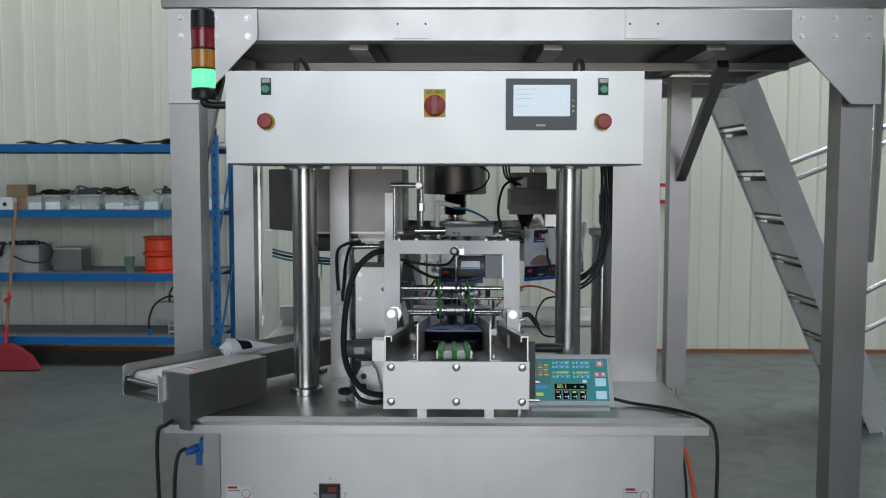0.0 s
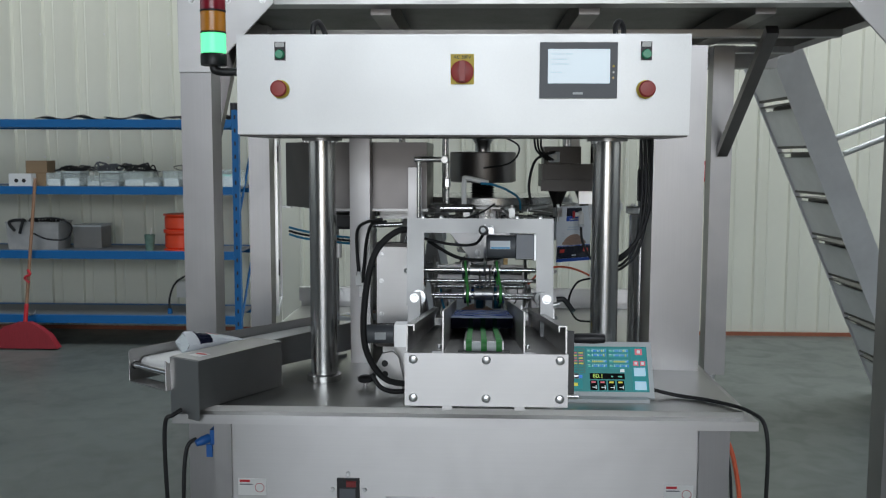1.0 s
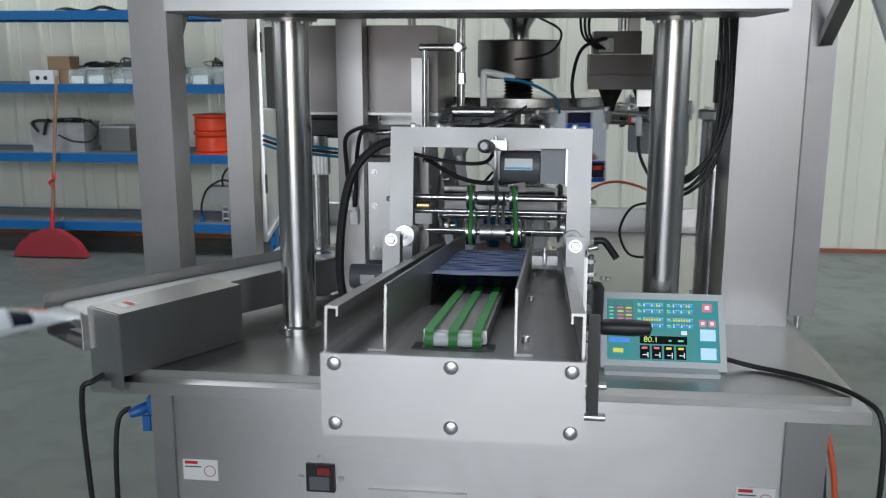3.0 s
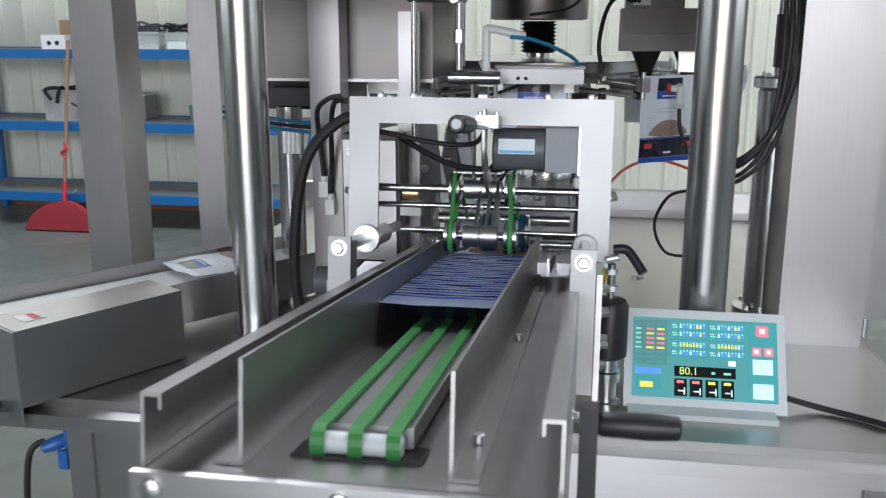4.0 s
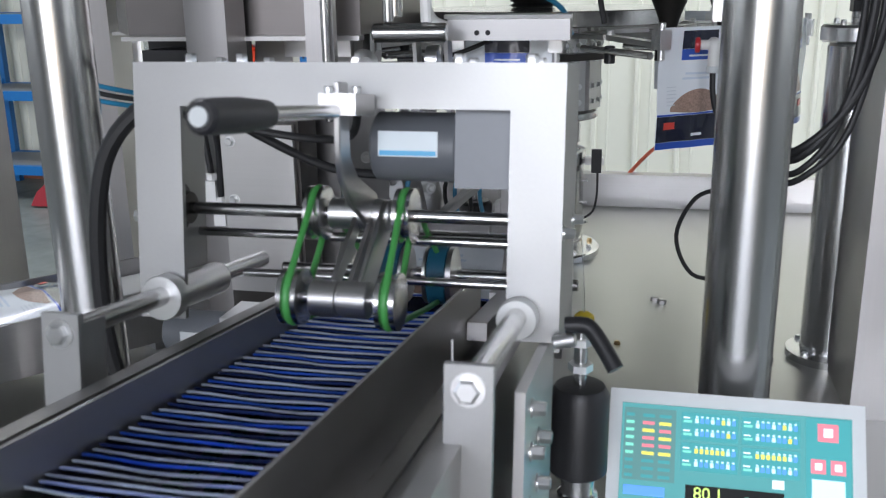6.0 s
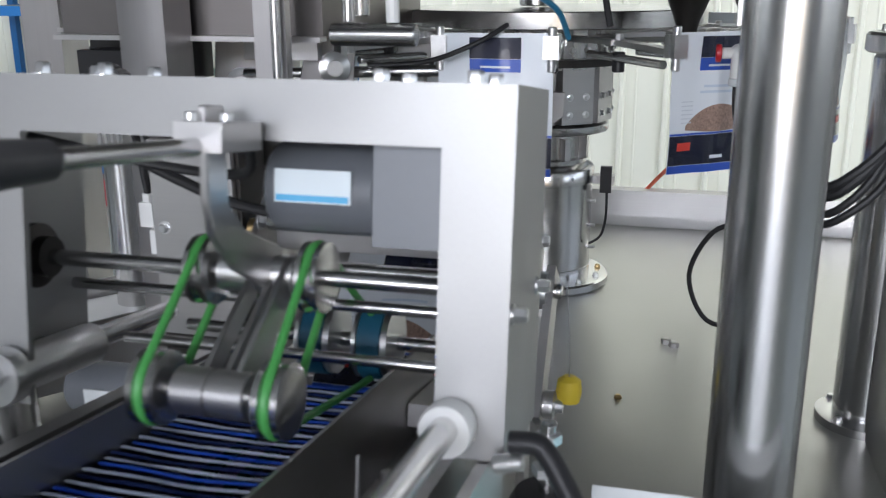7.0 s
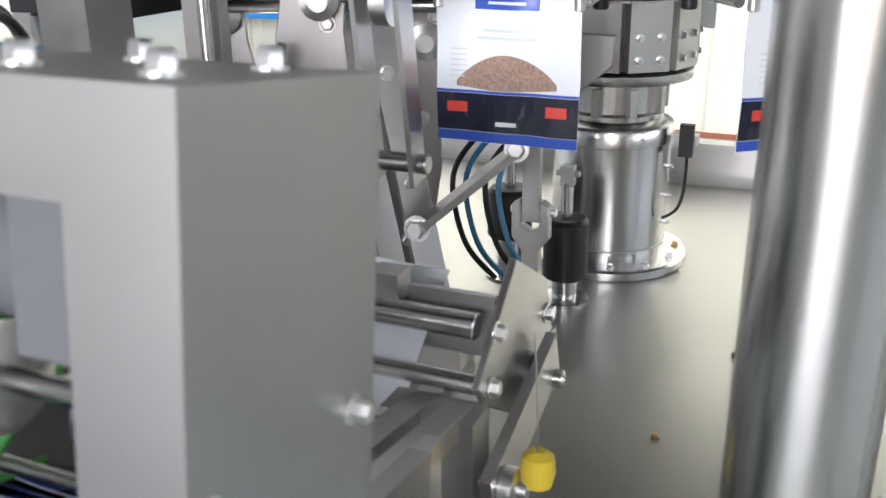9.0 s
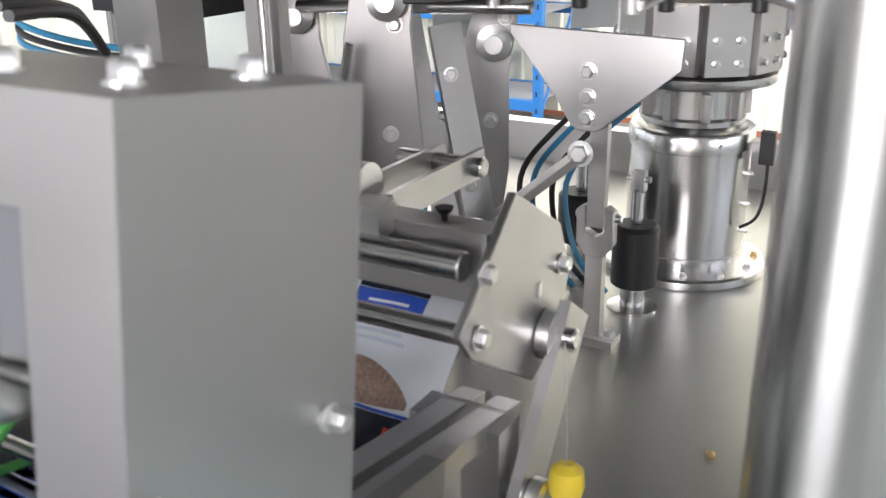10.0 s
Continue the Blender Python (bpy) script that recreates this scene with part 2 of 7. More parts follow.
def part(name, bm, mat, parent=None, label="", kind=""):
    bmesh.ops.recalc_face_normals(bm, faces=bm.faces)
    me = bpy.data.meshes.new(name)
    bm.to_mesh(me)
    bm.free()
    me.set_sharp_from_angle(angle=radians(34))
    me.materials.append(mat)
    ob = new(name, me)
    if parent:
        ob.parent = parent
    if label or kind:
        tagged(ob, label, kind=kind)
    return ob


def thing(name, label, category, at=None, group="", kind=""):
    ob = new(name)
    ob.empty_display_size = 0.05
    if at is not None:
        ob.matrix_world = at if isinstance(at, Matrix) else Matrix.Translation(at)
    return tagged(ob, label, category, group, kind)


def structure(name, bm, mat, label, category=""):
    ob = part(name, bm, mat)
    return tagged(ob, label, category or name.split("_")[0], kind="structure")

# ---- hall ----
WALL_Y, HX, HY0, HZ = 8.72, 9.0, -9.0, 7.0


def floor():
    bm = block(-HX - 0.3, HX + 0.3, HY0 - 0.3, WALL_Y + 0.3, -0.2, 0, 0)
    return structure("floor", bm, FLOORPAINT, "worn dark green painted concrete hall floor")


def ribbed_wall():
    """The far wall: profiled cladding with upright ribs every 0.30 m."""
    bm = bmesh.new()
    x, prof = -HX, []
    while x < HX:
        prof += [(x, 0), (x + 0.115, 0), (x + 0.127, -0.032), (x + 0.150, -0.032), (x + 0.160, 0), (x + 0.225, 0), (x + 0.230, -0.006), (x + 0.238, -0.006), (x + 0.243, 0)]
        x += 0.30
    prof.append((HX, 0))
    low = [bm.verts.new((px, WALL_Y + py, 0)) for px, py in prof]
    high = [bm.verts.new((px, WALL_Y + py, HZ)) for px, py in prof]
    for i in range(len(prof) - 1):
        bm.faces.new((low[i], low[i + 1], high[i + 1], high[i]))
    box(bm, -HX - 0.3, HX + 0.3, WALL_Y + 0.02, WALL_Y + 0.3, 0, HZ)
    w = structure("wall_north", bm, WALLPAINT, "cream profiled sheet metal hall wall with upright ribs")
    b = bmesh.new()
    for gx in np.arange(-HX + 0.13, HX, 0.6):
        for gz in (1.62, 2.75, 3.9):
            lathe([(0.008, 0), (0.008, 0.004), (0.004, 0.007)], (gx, WALL_Y - 0.032, gz), (gx, WALL_Y - 1, gz), 8, b)
    part("screw", b, ALU, w, "galvanised cladding screws", "stuff")
    return w


def wall_with_opening(name, axis, at, lo, hi, z0, z1, label):
    """A plain wall 0.3 m thick along x or y, with one opening from lo to hi and z0 to z1."""
    bm = bmesh.new()
    a0, a1 = (-HX - 0.3, HX + 0.3) if axis == "x" else (HY0, WALL_Y)
    s0, s1 = (at, at + 0.3) if at > 0 else (at - 0.3, at)
    for p0, p1, q0, q1 in ((a0, lo, 0, HZ), (hi, a1, 0, HZ), (lo, hi, 0, z0), (lo, hi, z1, HZ)):
        if q1 - q0 < 0.01:
            continue
        if axis == "x":
            box(bm, p0, p1, s0, s1, q0, q1)
        else:
            box(bm, s0, s1, p0, p1, q0, q1)
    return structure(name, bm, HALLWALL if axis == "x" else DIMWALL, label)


floor()
ribbed_wall()
# walls and roof out of view, coloured to shape the steel's reflections
wall_with_opening("wall_south", "x", HY0, -3.8, 4.6, 0.2, 5.4, "hall wall out of view, toned for reflections, with a wide open gate")
wall_with_opening("wall_west", "y", -HX, -2.5, 6.5, 1.75, 3.45, "darkened hall wall out of view with an added window band")
wall_with_opening("wall_east", "y", HX, -2.5, 6.5, 1.75, 3.45, "darkened hall wall out of view with an added window band")
structure("ceiling", block(-HX - 0.3, HX + 0.3, HY0 - 0.3, WALL_Y + 0.3, HZ, HZ + 0.2, 0), CEILPAINT, "sheet metal hall roof out of view, darkened for reflections")
structure("baseboard", block(-HX, HX, WALL_Y - 0.046, WALL_Y - 0.034, 0, 0.035, 0), material("rust_red_strip", (0.30, 0.10, 0.05), 0.6, 0, 0.1, (20, 20, 20), 0, 0.2, 4.0), "rust-red strip along the foot of the hall wall", "trim")


# ---- steel platform over the machine ----
def square_post(parent, x0, x1, y0, y1, z0, z1, name="post", mat=None):
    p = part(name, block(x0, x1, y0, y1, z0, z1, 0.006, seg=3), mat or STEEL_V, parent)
    return p


def platform():
    p = thing("work_platform", "tall brushed stainless steel work platform standing over the packing machine", "platform")
    FY = 3.278
    square_post(p, -1.036, -0.930, FY, FY + 0.116, 0.012, 2.151)
    square_post(p, 1.405, 1.521, FY + 0.05, FY + 0.166, 0.012, 2.151)
    square_post(p, -0.876, -0.798, 3.56, 3.638, 0.012, 2.12)
    leg = square_post(p, 0.99, 1.08, 4.2, 4.29, 0.68, 2.12)
    part("foot_rod", rod((1.035, 4.245, 0.02), (1.035, 4.245, 0.68), 0.014, 14), ALU, leg)
    for x, y in ((-0.983, FY + 0.058), (1.463, FY + 0.108), (-0.837, 3.60), (1.035, 4.245)):
        part("base_plate", block(x - 0.08, x + 0.08, y - 0.08, y + 0.08, 0, 0.012, 0.002), STEEL, p)
    # front beam with its splice plates, and the kick sheet above it
    part("front_beam", block(-1.031, 1.521, FY + 0.004, FY + 0.10, 2.151, 2.259, 0.005), STEEL_X, p)
    part("kick_sheet", block(-1.055, 1.536, FY - 0.012, FY + 0.04, 2.266, 2.54, 0.003), STEEL_X, p)
    for x in (-0.159, 0.671):
        sp = part("splice_plate", block(x - 0.066, x + 0.066, FY - 0.004, FY + 0.004, 2.157, 2.256, 0.001), STEEL_X, p)
        for dx in (-0.05, 0.05):
            part("screw_hole", rod((x + dx, FY - 0.0065, 2.208), (x + dx, FY - 0.004, 2.208), 0.004, 10), BLACKPL, sp)
    # gusset plates at the corners
    for sgn, x in ((1, -1.038), (-1, 1.525)):
        o = [(0, 0), (0.107, 0), (0.327, 0.230), (0.327, 0.338), (0, 0.338)]
        fy = FY - 0.008 if sgn > 0 else FY + 0.0
        m = Matrix.Translation((x, fy, 1.924)) @ Matrix.Diagonal((sgn, 1, 1, 1))
        g = part("gusset", plate(o, 0.008, m), STEEL, p)
        for bx, bz in ((0.05, 0.305), (0.05, 0.240), (0.172, 0.305), (0.172, 0.240), (0.291, 0.305), (0.291, 0.240)):
            part("bolt", hexbolt((x + sgn * bx, fy, 1.924 + bz), (0, -1, 0), 0.009, 0.007), ALU, g)
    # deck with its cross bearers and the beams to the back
    # shade under the platform is put into the dark deck and bearer colours
    part("deck", block(-1.02, 1.51, FY + 0.105, 4.96, 2.212, 2.257, 0.003), DARKSTEEL, p, "steel deck plate with the shade of its underside in the colour")
    part("back_beam", block(-1.06, 1.48, 4.90, 4.99, 2.09, 2.195, 0.004), STEEL_X, p)
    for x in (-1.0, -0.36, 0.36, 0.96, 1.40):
        part("bearer", block(x - 0.035, x + 0.035, FY + 0.105, 4.895, 2.13, 2.208, 0.004), SHADESTEEL, p)
    for y in (3.75, 4.3):
        part("bearer", block(-0.96, 1.36, y, y + 0.05, 2.10, 2.128, 0.004), STEEL_X, p)
    # knee braces, with their dark reflection put into the colour
    for a, b in (((1.035, 4.19, 1.66), (1.035, 3.55, 2.10)), ((-0.98, 3.40, 1.62), (-0.98, 3.80, 2.10))):
        m, L = axis_frame(a, b)
        part("knee_brace", block(-0.022, 0.022, -0.018, 0.018, 0, L, 0.003, m), SHADESTEEL, p)
    # hand rail at the side of the stair
    for p0, p1 in (((2.04, 5.6, 1.75), (3.3, 5.6, 2.24)), ((2.09, 5.6, 1.66), (3.3, 5.6, 2.15)), ((2.42, 5.6, 0.91), (3.3, 5.6, 1.36)), ((2.52, 5.6, 0.72), (3.3, 5.6, 1.11))):
        part("hand_rail", rod(p0, p1, 0.017, 12), ALU, p)
    part("hand_rail", tube([(1.51, 3.35, 2.30), (1.62, 3.5, 2.05), (2.1, 4.6, 1.25)], 0.018, 10), ALU, p)
    return p


def stair():
    s = thing("steel_stair", "steep stainless steel ladder stair leaning on the platform", "stair")
    top, foot = Vector((1.62, 5.2, 2.2)), Vector((2.81, 5.9, 0.0))
    d = (foot - top)
    side = Vector((-0.03, 0.68, 0.0))
    # two flat stringers and treads between them
    for k in (0, 1):
        o = top + side * k
        n = Vector((0.805, 0, 0.585))
        bm = bmesh.new()
        w, th = (0.085, 0.016)[k], 0.005
        e = [o - n * w, o + n * w, o + d + n * w, o + d - n * w]
        vs = [bm.verts.new(p + Vector((0, th * q, 0))) for q in (-1, 1) for p in e]
        for f in ((0, 1, 2, 3), (7, 6, 5, 4), (0, 4, 5, 1), (1, 5, 6, 2), (2, 6, 7, 3), (3, 7, 4, 0)):
            bm.faces.new([vs[i] for i in f])
        part("stringer", bm, PALESTEEL, s)
    L = 8
    for i in range(L):
        c = top + d * ((i + 0.93) / L)
        t = bmesh.new()
        box(t, c.x - 0.045, c.x + 0.085, c.y + 0.040, c.y + 0.674, c.z - 0.004, c.z + 0.004)
        box(t, c.x + 0.035, c.x + 0.041, c.y + 0.040, c.y + 0.674, c.z - 0.06, c.z - 0.004)
        # tread coloured dark, standing for the shade in the gap
        tr = part("tread", t, DARKSTEEL, s)
        # sloping back sheet between the stringers, with a folded lip darkened for the shaded slot
        r = bmesh.new()
        nrm = d.cross(side).normalized() * 0.003
        e = [top + d * ((i + f) / L) + side * g for f, g in ((0.03, 0.012), (0.03, 0.985), (0.80, 0.985), (0.80, 0.012))]
        vs = [r.verts.new(p + nrm * q) for q in (-1, 1) for p in e]
        for f in ((0, 1, 2, 3), (7, 6, 5, 4), (0, 4, 5, 1), (1, 5, 6, 2), (2, 6, 7, 3), (3, 7, 4, 0)):
            r.faces.new([vs[q] for q in f])
        part("riser", r, PALESTEEL, tr)
        lip = top + d * ((i + 0.805) / L)
        part("lip", rod(lip + side * 0.03, lip + side * 0.98, 0.010, 10), DARKSTEEL, tr)
    for k in (0, 1):
        f = foot + side * k
        part("foot", lathe([(0.035, 0), (0.035, 0.012), (0.012, 0.02), (0.012, 0.07)], (f.x, f.y, 0.0), (f.x, f.y, 1), 16), ALU, s)
    return s


platform()
stair()


# ---- shelf rack on the far side ----
def shelf_rack():
    s = thing("shelf_rack", "blue painted steel storage rack with four half-full shelves", "shelf")
    x0, x1, y0, y1 = -4.45, -1.88, 7.2, 7.75
    for x in (x0, x1):
        for y in (y0, y1):
            u = part("upright", block(x - 0.025, x + 0.025, y - 0.025, y + 0.025, 0.162, 1.99, 0.003), SHELFBLUE, s)
            if y == y0:
                for k in range(18):
                    z = 0.22 + k * 0.1
                    part("slot", block(x - 0.006, x + 0.006, y - 0.0275, y - 0.0255, z, z + 0.03, 0), BLACKPL, u)
        part("brace", rod((x, y0, 0.25), (x, y1, 0.95), 0.01, 8), SHELFBLUE, s)
        part("brace", rod((x, y0, 1.1), (x, y1, 1.8), 0.01, 8), SHELFBLUE, s)
    for z in (0.330, 0.838, 1.340, 1.855):
        part("beam", block(x0 + 0.026, x1 - 0.026, y0 - 0.025, y0 + 0.02, z, z + 0.062, 0.004), SHELFBLUE, s)
        part("beam", block(x0 + 0.026, x1 - 0.026, y1 - 0.02, y1 + 0.025, z, z + 0.062, 0.004), SHELFBLUE, s)
        part("shelf", block(x0 + 0.026, x1 - 0.026, y0 + 0.022, y1 - 0.022, z + 0.04, z + 0.058, 0.002), material("grey_shelf_board", (0.20, 0.21, 0.22), 0.5, 0, 0.06, (20, 20, 20), 0.02, 0.15, 3.0), s)
    return s


# the rack and its load stand back against the far wall
SET_BACK = Matrix.Translation((-0.008, -0.1, 1.655)) @ Matrix.Scale(1.10, 4) @ Matrix.Translation((0.008, 0.1, -1.655))


def set_back(build):
    known = set(scene.objects)
    build()
    for ob in [o for o in scene.objects if o not in known and not o.parent]:
        ob.matrix_world = SET_BACK @ ob.matrix_world


set_back(shelf_rack)
# ---- packing machine: base, table, columns, control panel ----
T = 0.940
machine = thing("packing_machine", "brushed stainless steel rotary pouch packing machine on a closed base cabinet", "machine")


def machine_base():
    p = machine
    part("cabinet_body", block(-0.777, 0.700, 2.712, 4.36, 0.13, 0.895, 0.004), STEEL_X, p)
    d = part("cabinet_door", block(-0.720, 0.607, 2.699, 2.711, 0.15, 0.882, 0.003), STEEL_X, p)
    for x0, x1 in ((-0.777, -0.728), (0.614, 0.700)):
        part("corner_strip", block(x0, x1, 2.700, 2.7115, 0.13, 0.888, 0.003), STEEL_V, p)
    # bent lower stiffening of the door
    for x0 in (-0.278, 0.095):
        part("door_pull", block(x0, x0 + 0.220, 2.688, 2.698, 0.560, 0.663, 0.004), STEEL_X, d)
    # main switch window of the door
    sw = part("power_inlet", block(-0.420, -0.355, 2.691, 2.6985, 0.650, 0.717, 0.003), BLACKPL, d)
    part("switch", block(-0.392, -0.364, 2.684, 2.691, 0.694, 0.711, 0.002), material("dark_red_switch", (0.25, 0.03, 0.03), 0.4), sw)
    part("socket", block(-0.412, -0.366, 2.688, 2.691, 0.656, 0.688, 0.002), GREYPL, sw)
    for x in (-0.434, -0.341):
        part("screw", rod((x, 2.694, 0.683), (x, 2.6985, 0.683), 0.006, 12), ALU, sw)
    part("screw", rod((-0.388, 2.694, 0.730), (-0.388, 2.6985, 0.730), 0.006, 12), ALU, sw)
    # warning labels
    for x in (-0.668, 0.560):
        s = part("warning_label", block(x - 0.041, x + 0.041, 2.6972, 2.6985, 0.661, 0.711, 0.0005), WHITEPL, d, "white warning label with red heading")
        part("heading", block(x - 0.036, x - 0.006, 2.6962, 2.6970, 0.700, 0.707, 0), RED, s)
        part("text_bar", block(x - 0.036, x + 0.002, 2.6962, 2.6970, 0.692, 0.695, 0), GREYPL, s)
        ring = bmesh.new()
        for i in range(20):
            a0, a1 = 2 * math.pi * i / 20, 2 * math.pi * (i + 1) / 20
            vs = [ring.verts.new((x + 0.022 + r * math.cos(a), 2.6964, 0.684 + r * math.sin(a))) for r, a in ((0.014, a0), (0.014, a1), (0.0118, a1), (0.0118, a0))]
            ring.faces.new(vs)
        bmesh.ops.remove_doubles(ring, verts=ring.verts, dist=1e-5)
        part("ban_ring", ring, material("pale_red_print", (0.55, 0.20, 0.20), 0.5), s)
    for x in (-0.70, 0.62):
        for y in (2.80, 4.28):
            part("foot", lathe([(0.045, 0), (0.045, 0.015), (0.02, 0.03), (0.02, 0.13)], (x, y, 0), (x, y, 1), 20), ALU, p)
    # table top: a tray with a raised inner sheet
    part("tabletop", block(-0.870, 0.752, 2.612, 4.42, T - 0.043, T - 0.017, 0.004, seg=3), STEEL_X, p)
    part("inner_sheet", block(-0.845, 0.722, 2.650, 4.40, T - 0.017, T, 0.0025), TOPSTEEL, p)
    # channel at the back of the table
    part("back_channel", block(-0.86, 0.745, 4.425, 4.47, T + 0.02, T + 0.085, 0.003), STEEL_X, p)
    part("back_channel_stand", block(-0.86, 0.745, 4.475, 4.51, T - 0.05, T + 0.02, 0.003), STEEL_X, p)


def round_column(x, y, r, z0, z1, name="column", collar=True):
    c = part(name, rod((x, y, z0), (x, y, z1), r, 40), POLISH, machine)
    if collar:
        part("collar", lathe([(r + 0.001, 0), (r + 0.012, 0.001), (r + 0.012, 0.02), (r + 0.002, 0.024)], (x, y, z0 + 0.0005), (x, y, 3), 36), POLISH, c)
        part("top_flange", lathe([(r + 0.001, 0), (r + 0.02, 0.001), (r + 0.02, 0.012), (r + 0.001, 0.013)], (x, y, z1 - 0.014), (x, y, 3), 36), STEEL, c)
        for i in range(4):
            a = math.pi / 4 + i * math.pi / 2
            part("flange_bolt", hexbolt((x + (r + 0.012) * math.cos(a), y + (r + 0.012) * math.sin(a), z1 - 0.014), (0, 0, -1), 0.004, 0.004), ALU, c)
    return c


def machine_columns():
    round_column(-0.4985, 2.963, 0.0415, T, 1.702)
    round_column(0.3705, 2.949, 0.0415, T, 1.702)
    c = round_column(0.555, 3.385, 0.042, T, 1.445, "cylinder_tube", False)
    part("flange", lathe([(0.064, 0), (0.064, 0.012), (0.045, 0.014)], (0.555, 3.385, T), (0.555, 3.385, 3), 36), POLISH, c)
    part("cap", lathe([(0.050, 0), (0.054, 0.003), (0.054, 0.022), (0.050, 0.026)], (0.555, 3.385, 1.445), (0.555, 3.385, 3), 36), ALU, c)
    for i in range(4):
        a = math.pi / 4 + i * math.pi / 2
        part("cap_bolt", hexbolt((0.555 + 0.04 * math.cos(a), 3.385 + 0.04 * math.sin(a), 1.471), (0, 0, 1), 0.004, 0.006), ALU, c)
        part("flange_bolt", hexbolt((0.555 + 0.055 * math.cos(a), 3.385 + 0.055 * math.sin(a), T + 0.012), (0, 0, 1), 0.005, 0.006), ALU, c)
    part("piston_rod", rod((0.555, 3.385, 1.47), (0.555, 3.385, 1.72), 0.013, 16), POLISH, c)
    part("sensor_block", block(0.535, 0.575, 3.340, 3.368, 1.49, 1.60, 0.004), BLACKPL, c)
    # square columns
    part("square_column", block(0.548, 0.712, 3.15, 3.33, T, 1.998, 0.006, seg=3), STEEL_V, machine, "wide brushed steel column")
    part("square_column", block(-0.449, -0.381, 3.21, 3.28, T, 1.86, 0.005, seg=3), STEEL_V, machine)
    part("top_plate", block(-0.50, 0.545, 3.04, 4.05, 1.86, 1.90, 0.003), STEEL_X, machine)


def control_panel():
    p = part("control_box", block(-0.690, 0.559, 2.695, 3.035, 1.702, 1.976, 0.004, seg=3), BLAST, machine, "bead-blasted steel control box")
    part("box_lip", block(-0.686, 0.555, 2.699, 3.03, 1.697, 1.7015, 0.001), DARKSTEEL, p)
    F = 2.695
    for x in (-0.568, 0.437):
        b = part("push_button", lathe([(0.0135, 0), (0.0135, 0.006), (0.011, 0.010), (0.011, 0.014)], (x, F - 0.004, 1.921), (x, 0, 1.921), 20), GREENLED, p, "green illuminated push button")
        part("button_plate", block(x - 0.015, x + 0.015, F - 0.004, F - 0.0005, 1.905, 1.955, 0.003), BLACKPL, b)
        part("legend", block(x - 0.012, x + 0.012, F - 0.0055, F - 0.0042, 1.941, 1.953, 0.0005), WHITEPL, b)
        e = part("emergency_stop", lathe([(0.016, 0), (0.016, 0.012), (0.0215, 0.016), (0.0225, 0.026), (0.019, 0.030), (0.005, 0.031)], (x, F - 0.006, 1.826), (x, 0, 1.826), 28), REDBTN, p, "red mushroom emergency stop button")
        part("ring", lathe([(0.0255, 0), (0.0255, 0.005), (0.018, 0.0055)], (x, F - 0.0005, 1.826), (x, 0, 1.826), 28), YELLOW, e)
    # rotary main switch
    k = part("main_switch", block(-0.096, -0.032, F - 0.005, F - 0.0005, 1.840, 1.922, 0.002), YELLOW, p, "red and yellow rotary main switch")
    part("knob", lathe([(0.031, 0), (0.031, 0.010), (0.027, 0.012)], (-0.064, F - 0.005, 1.873), (-0.064, 0, 1.873), 32), REDBTN, k)
    part("grip", block(-0.0715, -0.0565, F - 0.040, F - 0.017, 1.846, 1.900, 0.005), REDBTN, k)
    # operator screen
    h = part("operator_screen", block(0.148, 0.359, F - 0.008, F - 0.0005, 1.802, 1.953, 0.003), GREYPL, p, "dark grey framed operator touch screen")
    scr = material("bright_screen", (0.55, 0.62, 0.66), 0.25, 0, 0, emit=0.75, emit_colour=(0.80, 0.92, 0.97))
    d = part("display", block(0.170, 0.338, F - 0.0095, F - 0.0081, 1.842, 1.934, 0), scr, h)
    for z, w in ((1.919, 0.06), (1.905, 0.045), (1.892, 0.05), (1.870, 0.03)):
        part("text_bar", block(0.178, 0.178 + w, F - 0.0101, F - 0.0096, z, z + 0.004, 0), material("screen_grey", (0.5, 0.58, 0.62), 0.3, emit=0.55, emit_colour=(0.68, 0.80, 0.86)), d)
    for i, z in enumerate((1.888, 1.872, 1.857)):
        part("indicator", rod((0.348, F - 0.010, z), (0.348, F - 0.008, z), 0.0028, 10), (YELLOW, WHITEPL, BRASS)[i], h)
    part("name_bar", block(0.238, 0.266, F - 0.0092, F - 0.0081, 1.812, 1.818, 0), LIGHTPL, h)
    # cable bows on top of the box
    for x in (-0.49, 0.365):
        part("lifting_eye", tube([(x, 2.78, 1.976), (x, 2.78, 2.010), (x + 0.012, 2.79, 2.022), (x + 0.024, 2.80, 2.006), (x + 0.03, 2.84, 1.978)], 0.008, 10), BLACKPL, p)
    # writing on the yellow plate above the switch
    cu = bpy.data.curves.new("writing", "FONT")
    cu.body, cu.size, cu.align_x, cu.extrude = "AC 380V", 0.0125, "CENTER", 0.0003
    w = new("writing", cu)
    w.data.materials.append(BLACKPL)
    w.parent = k
    w.matrix_basis = pose(-0.064, F - 0.0056, 1.909, 90, 0, 0)


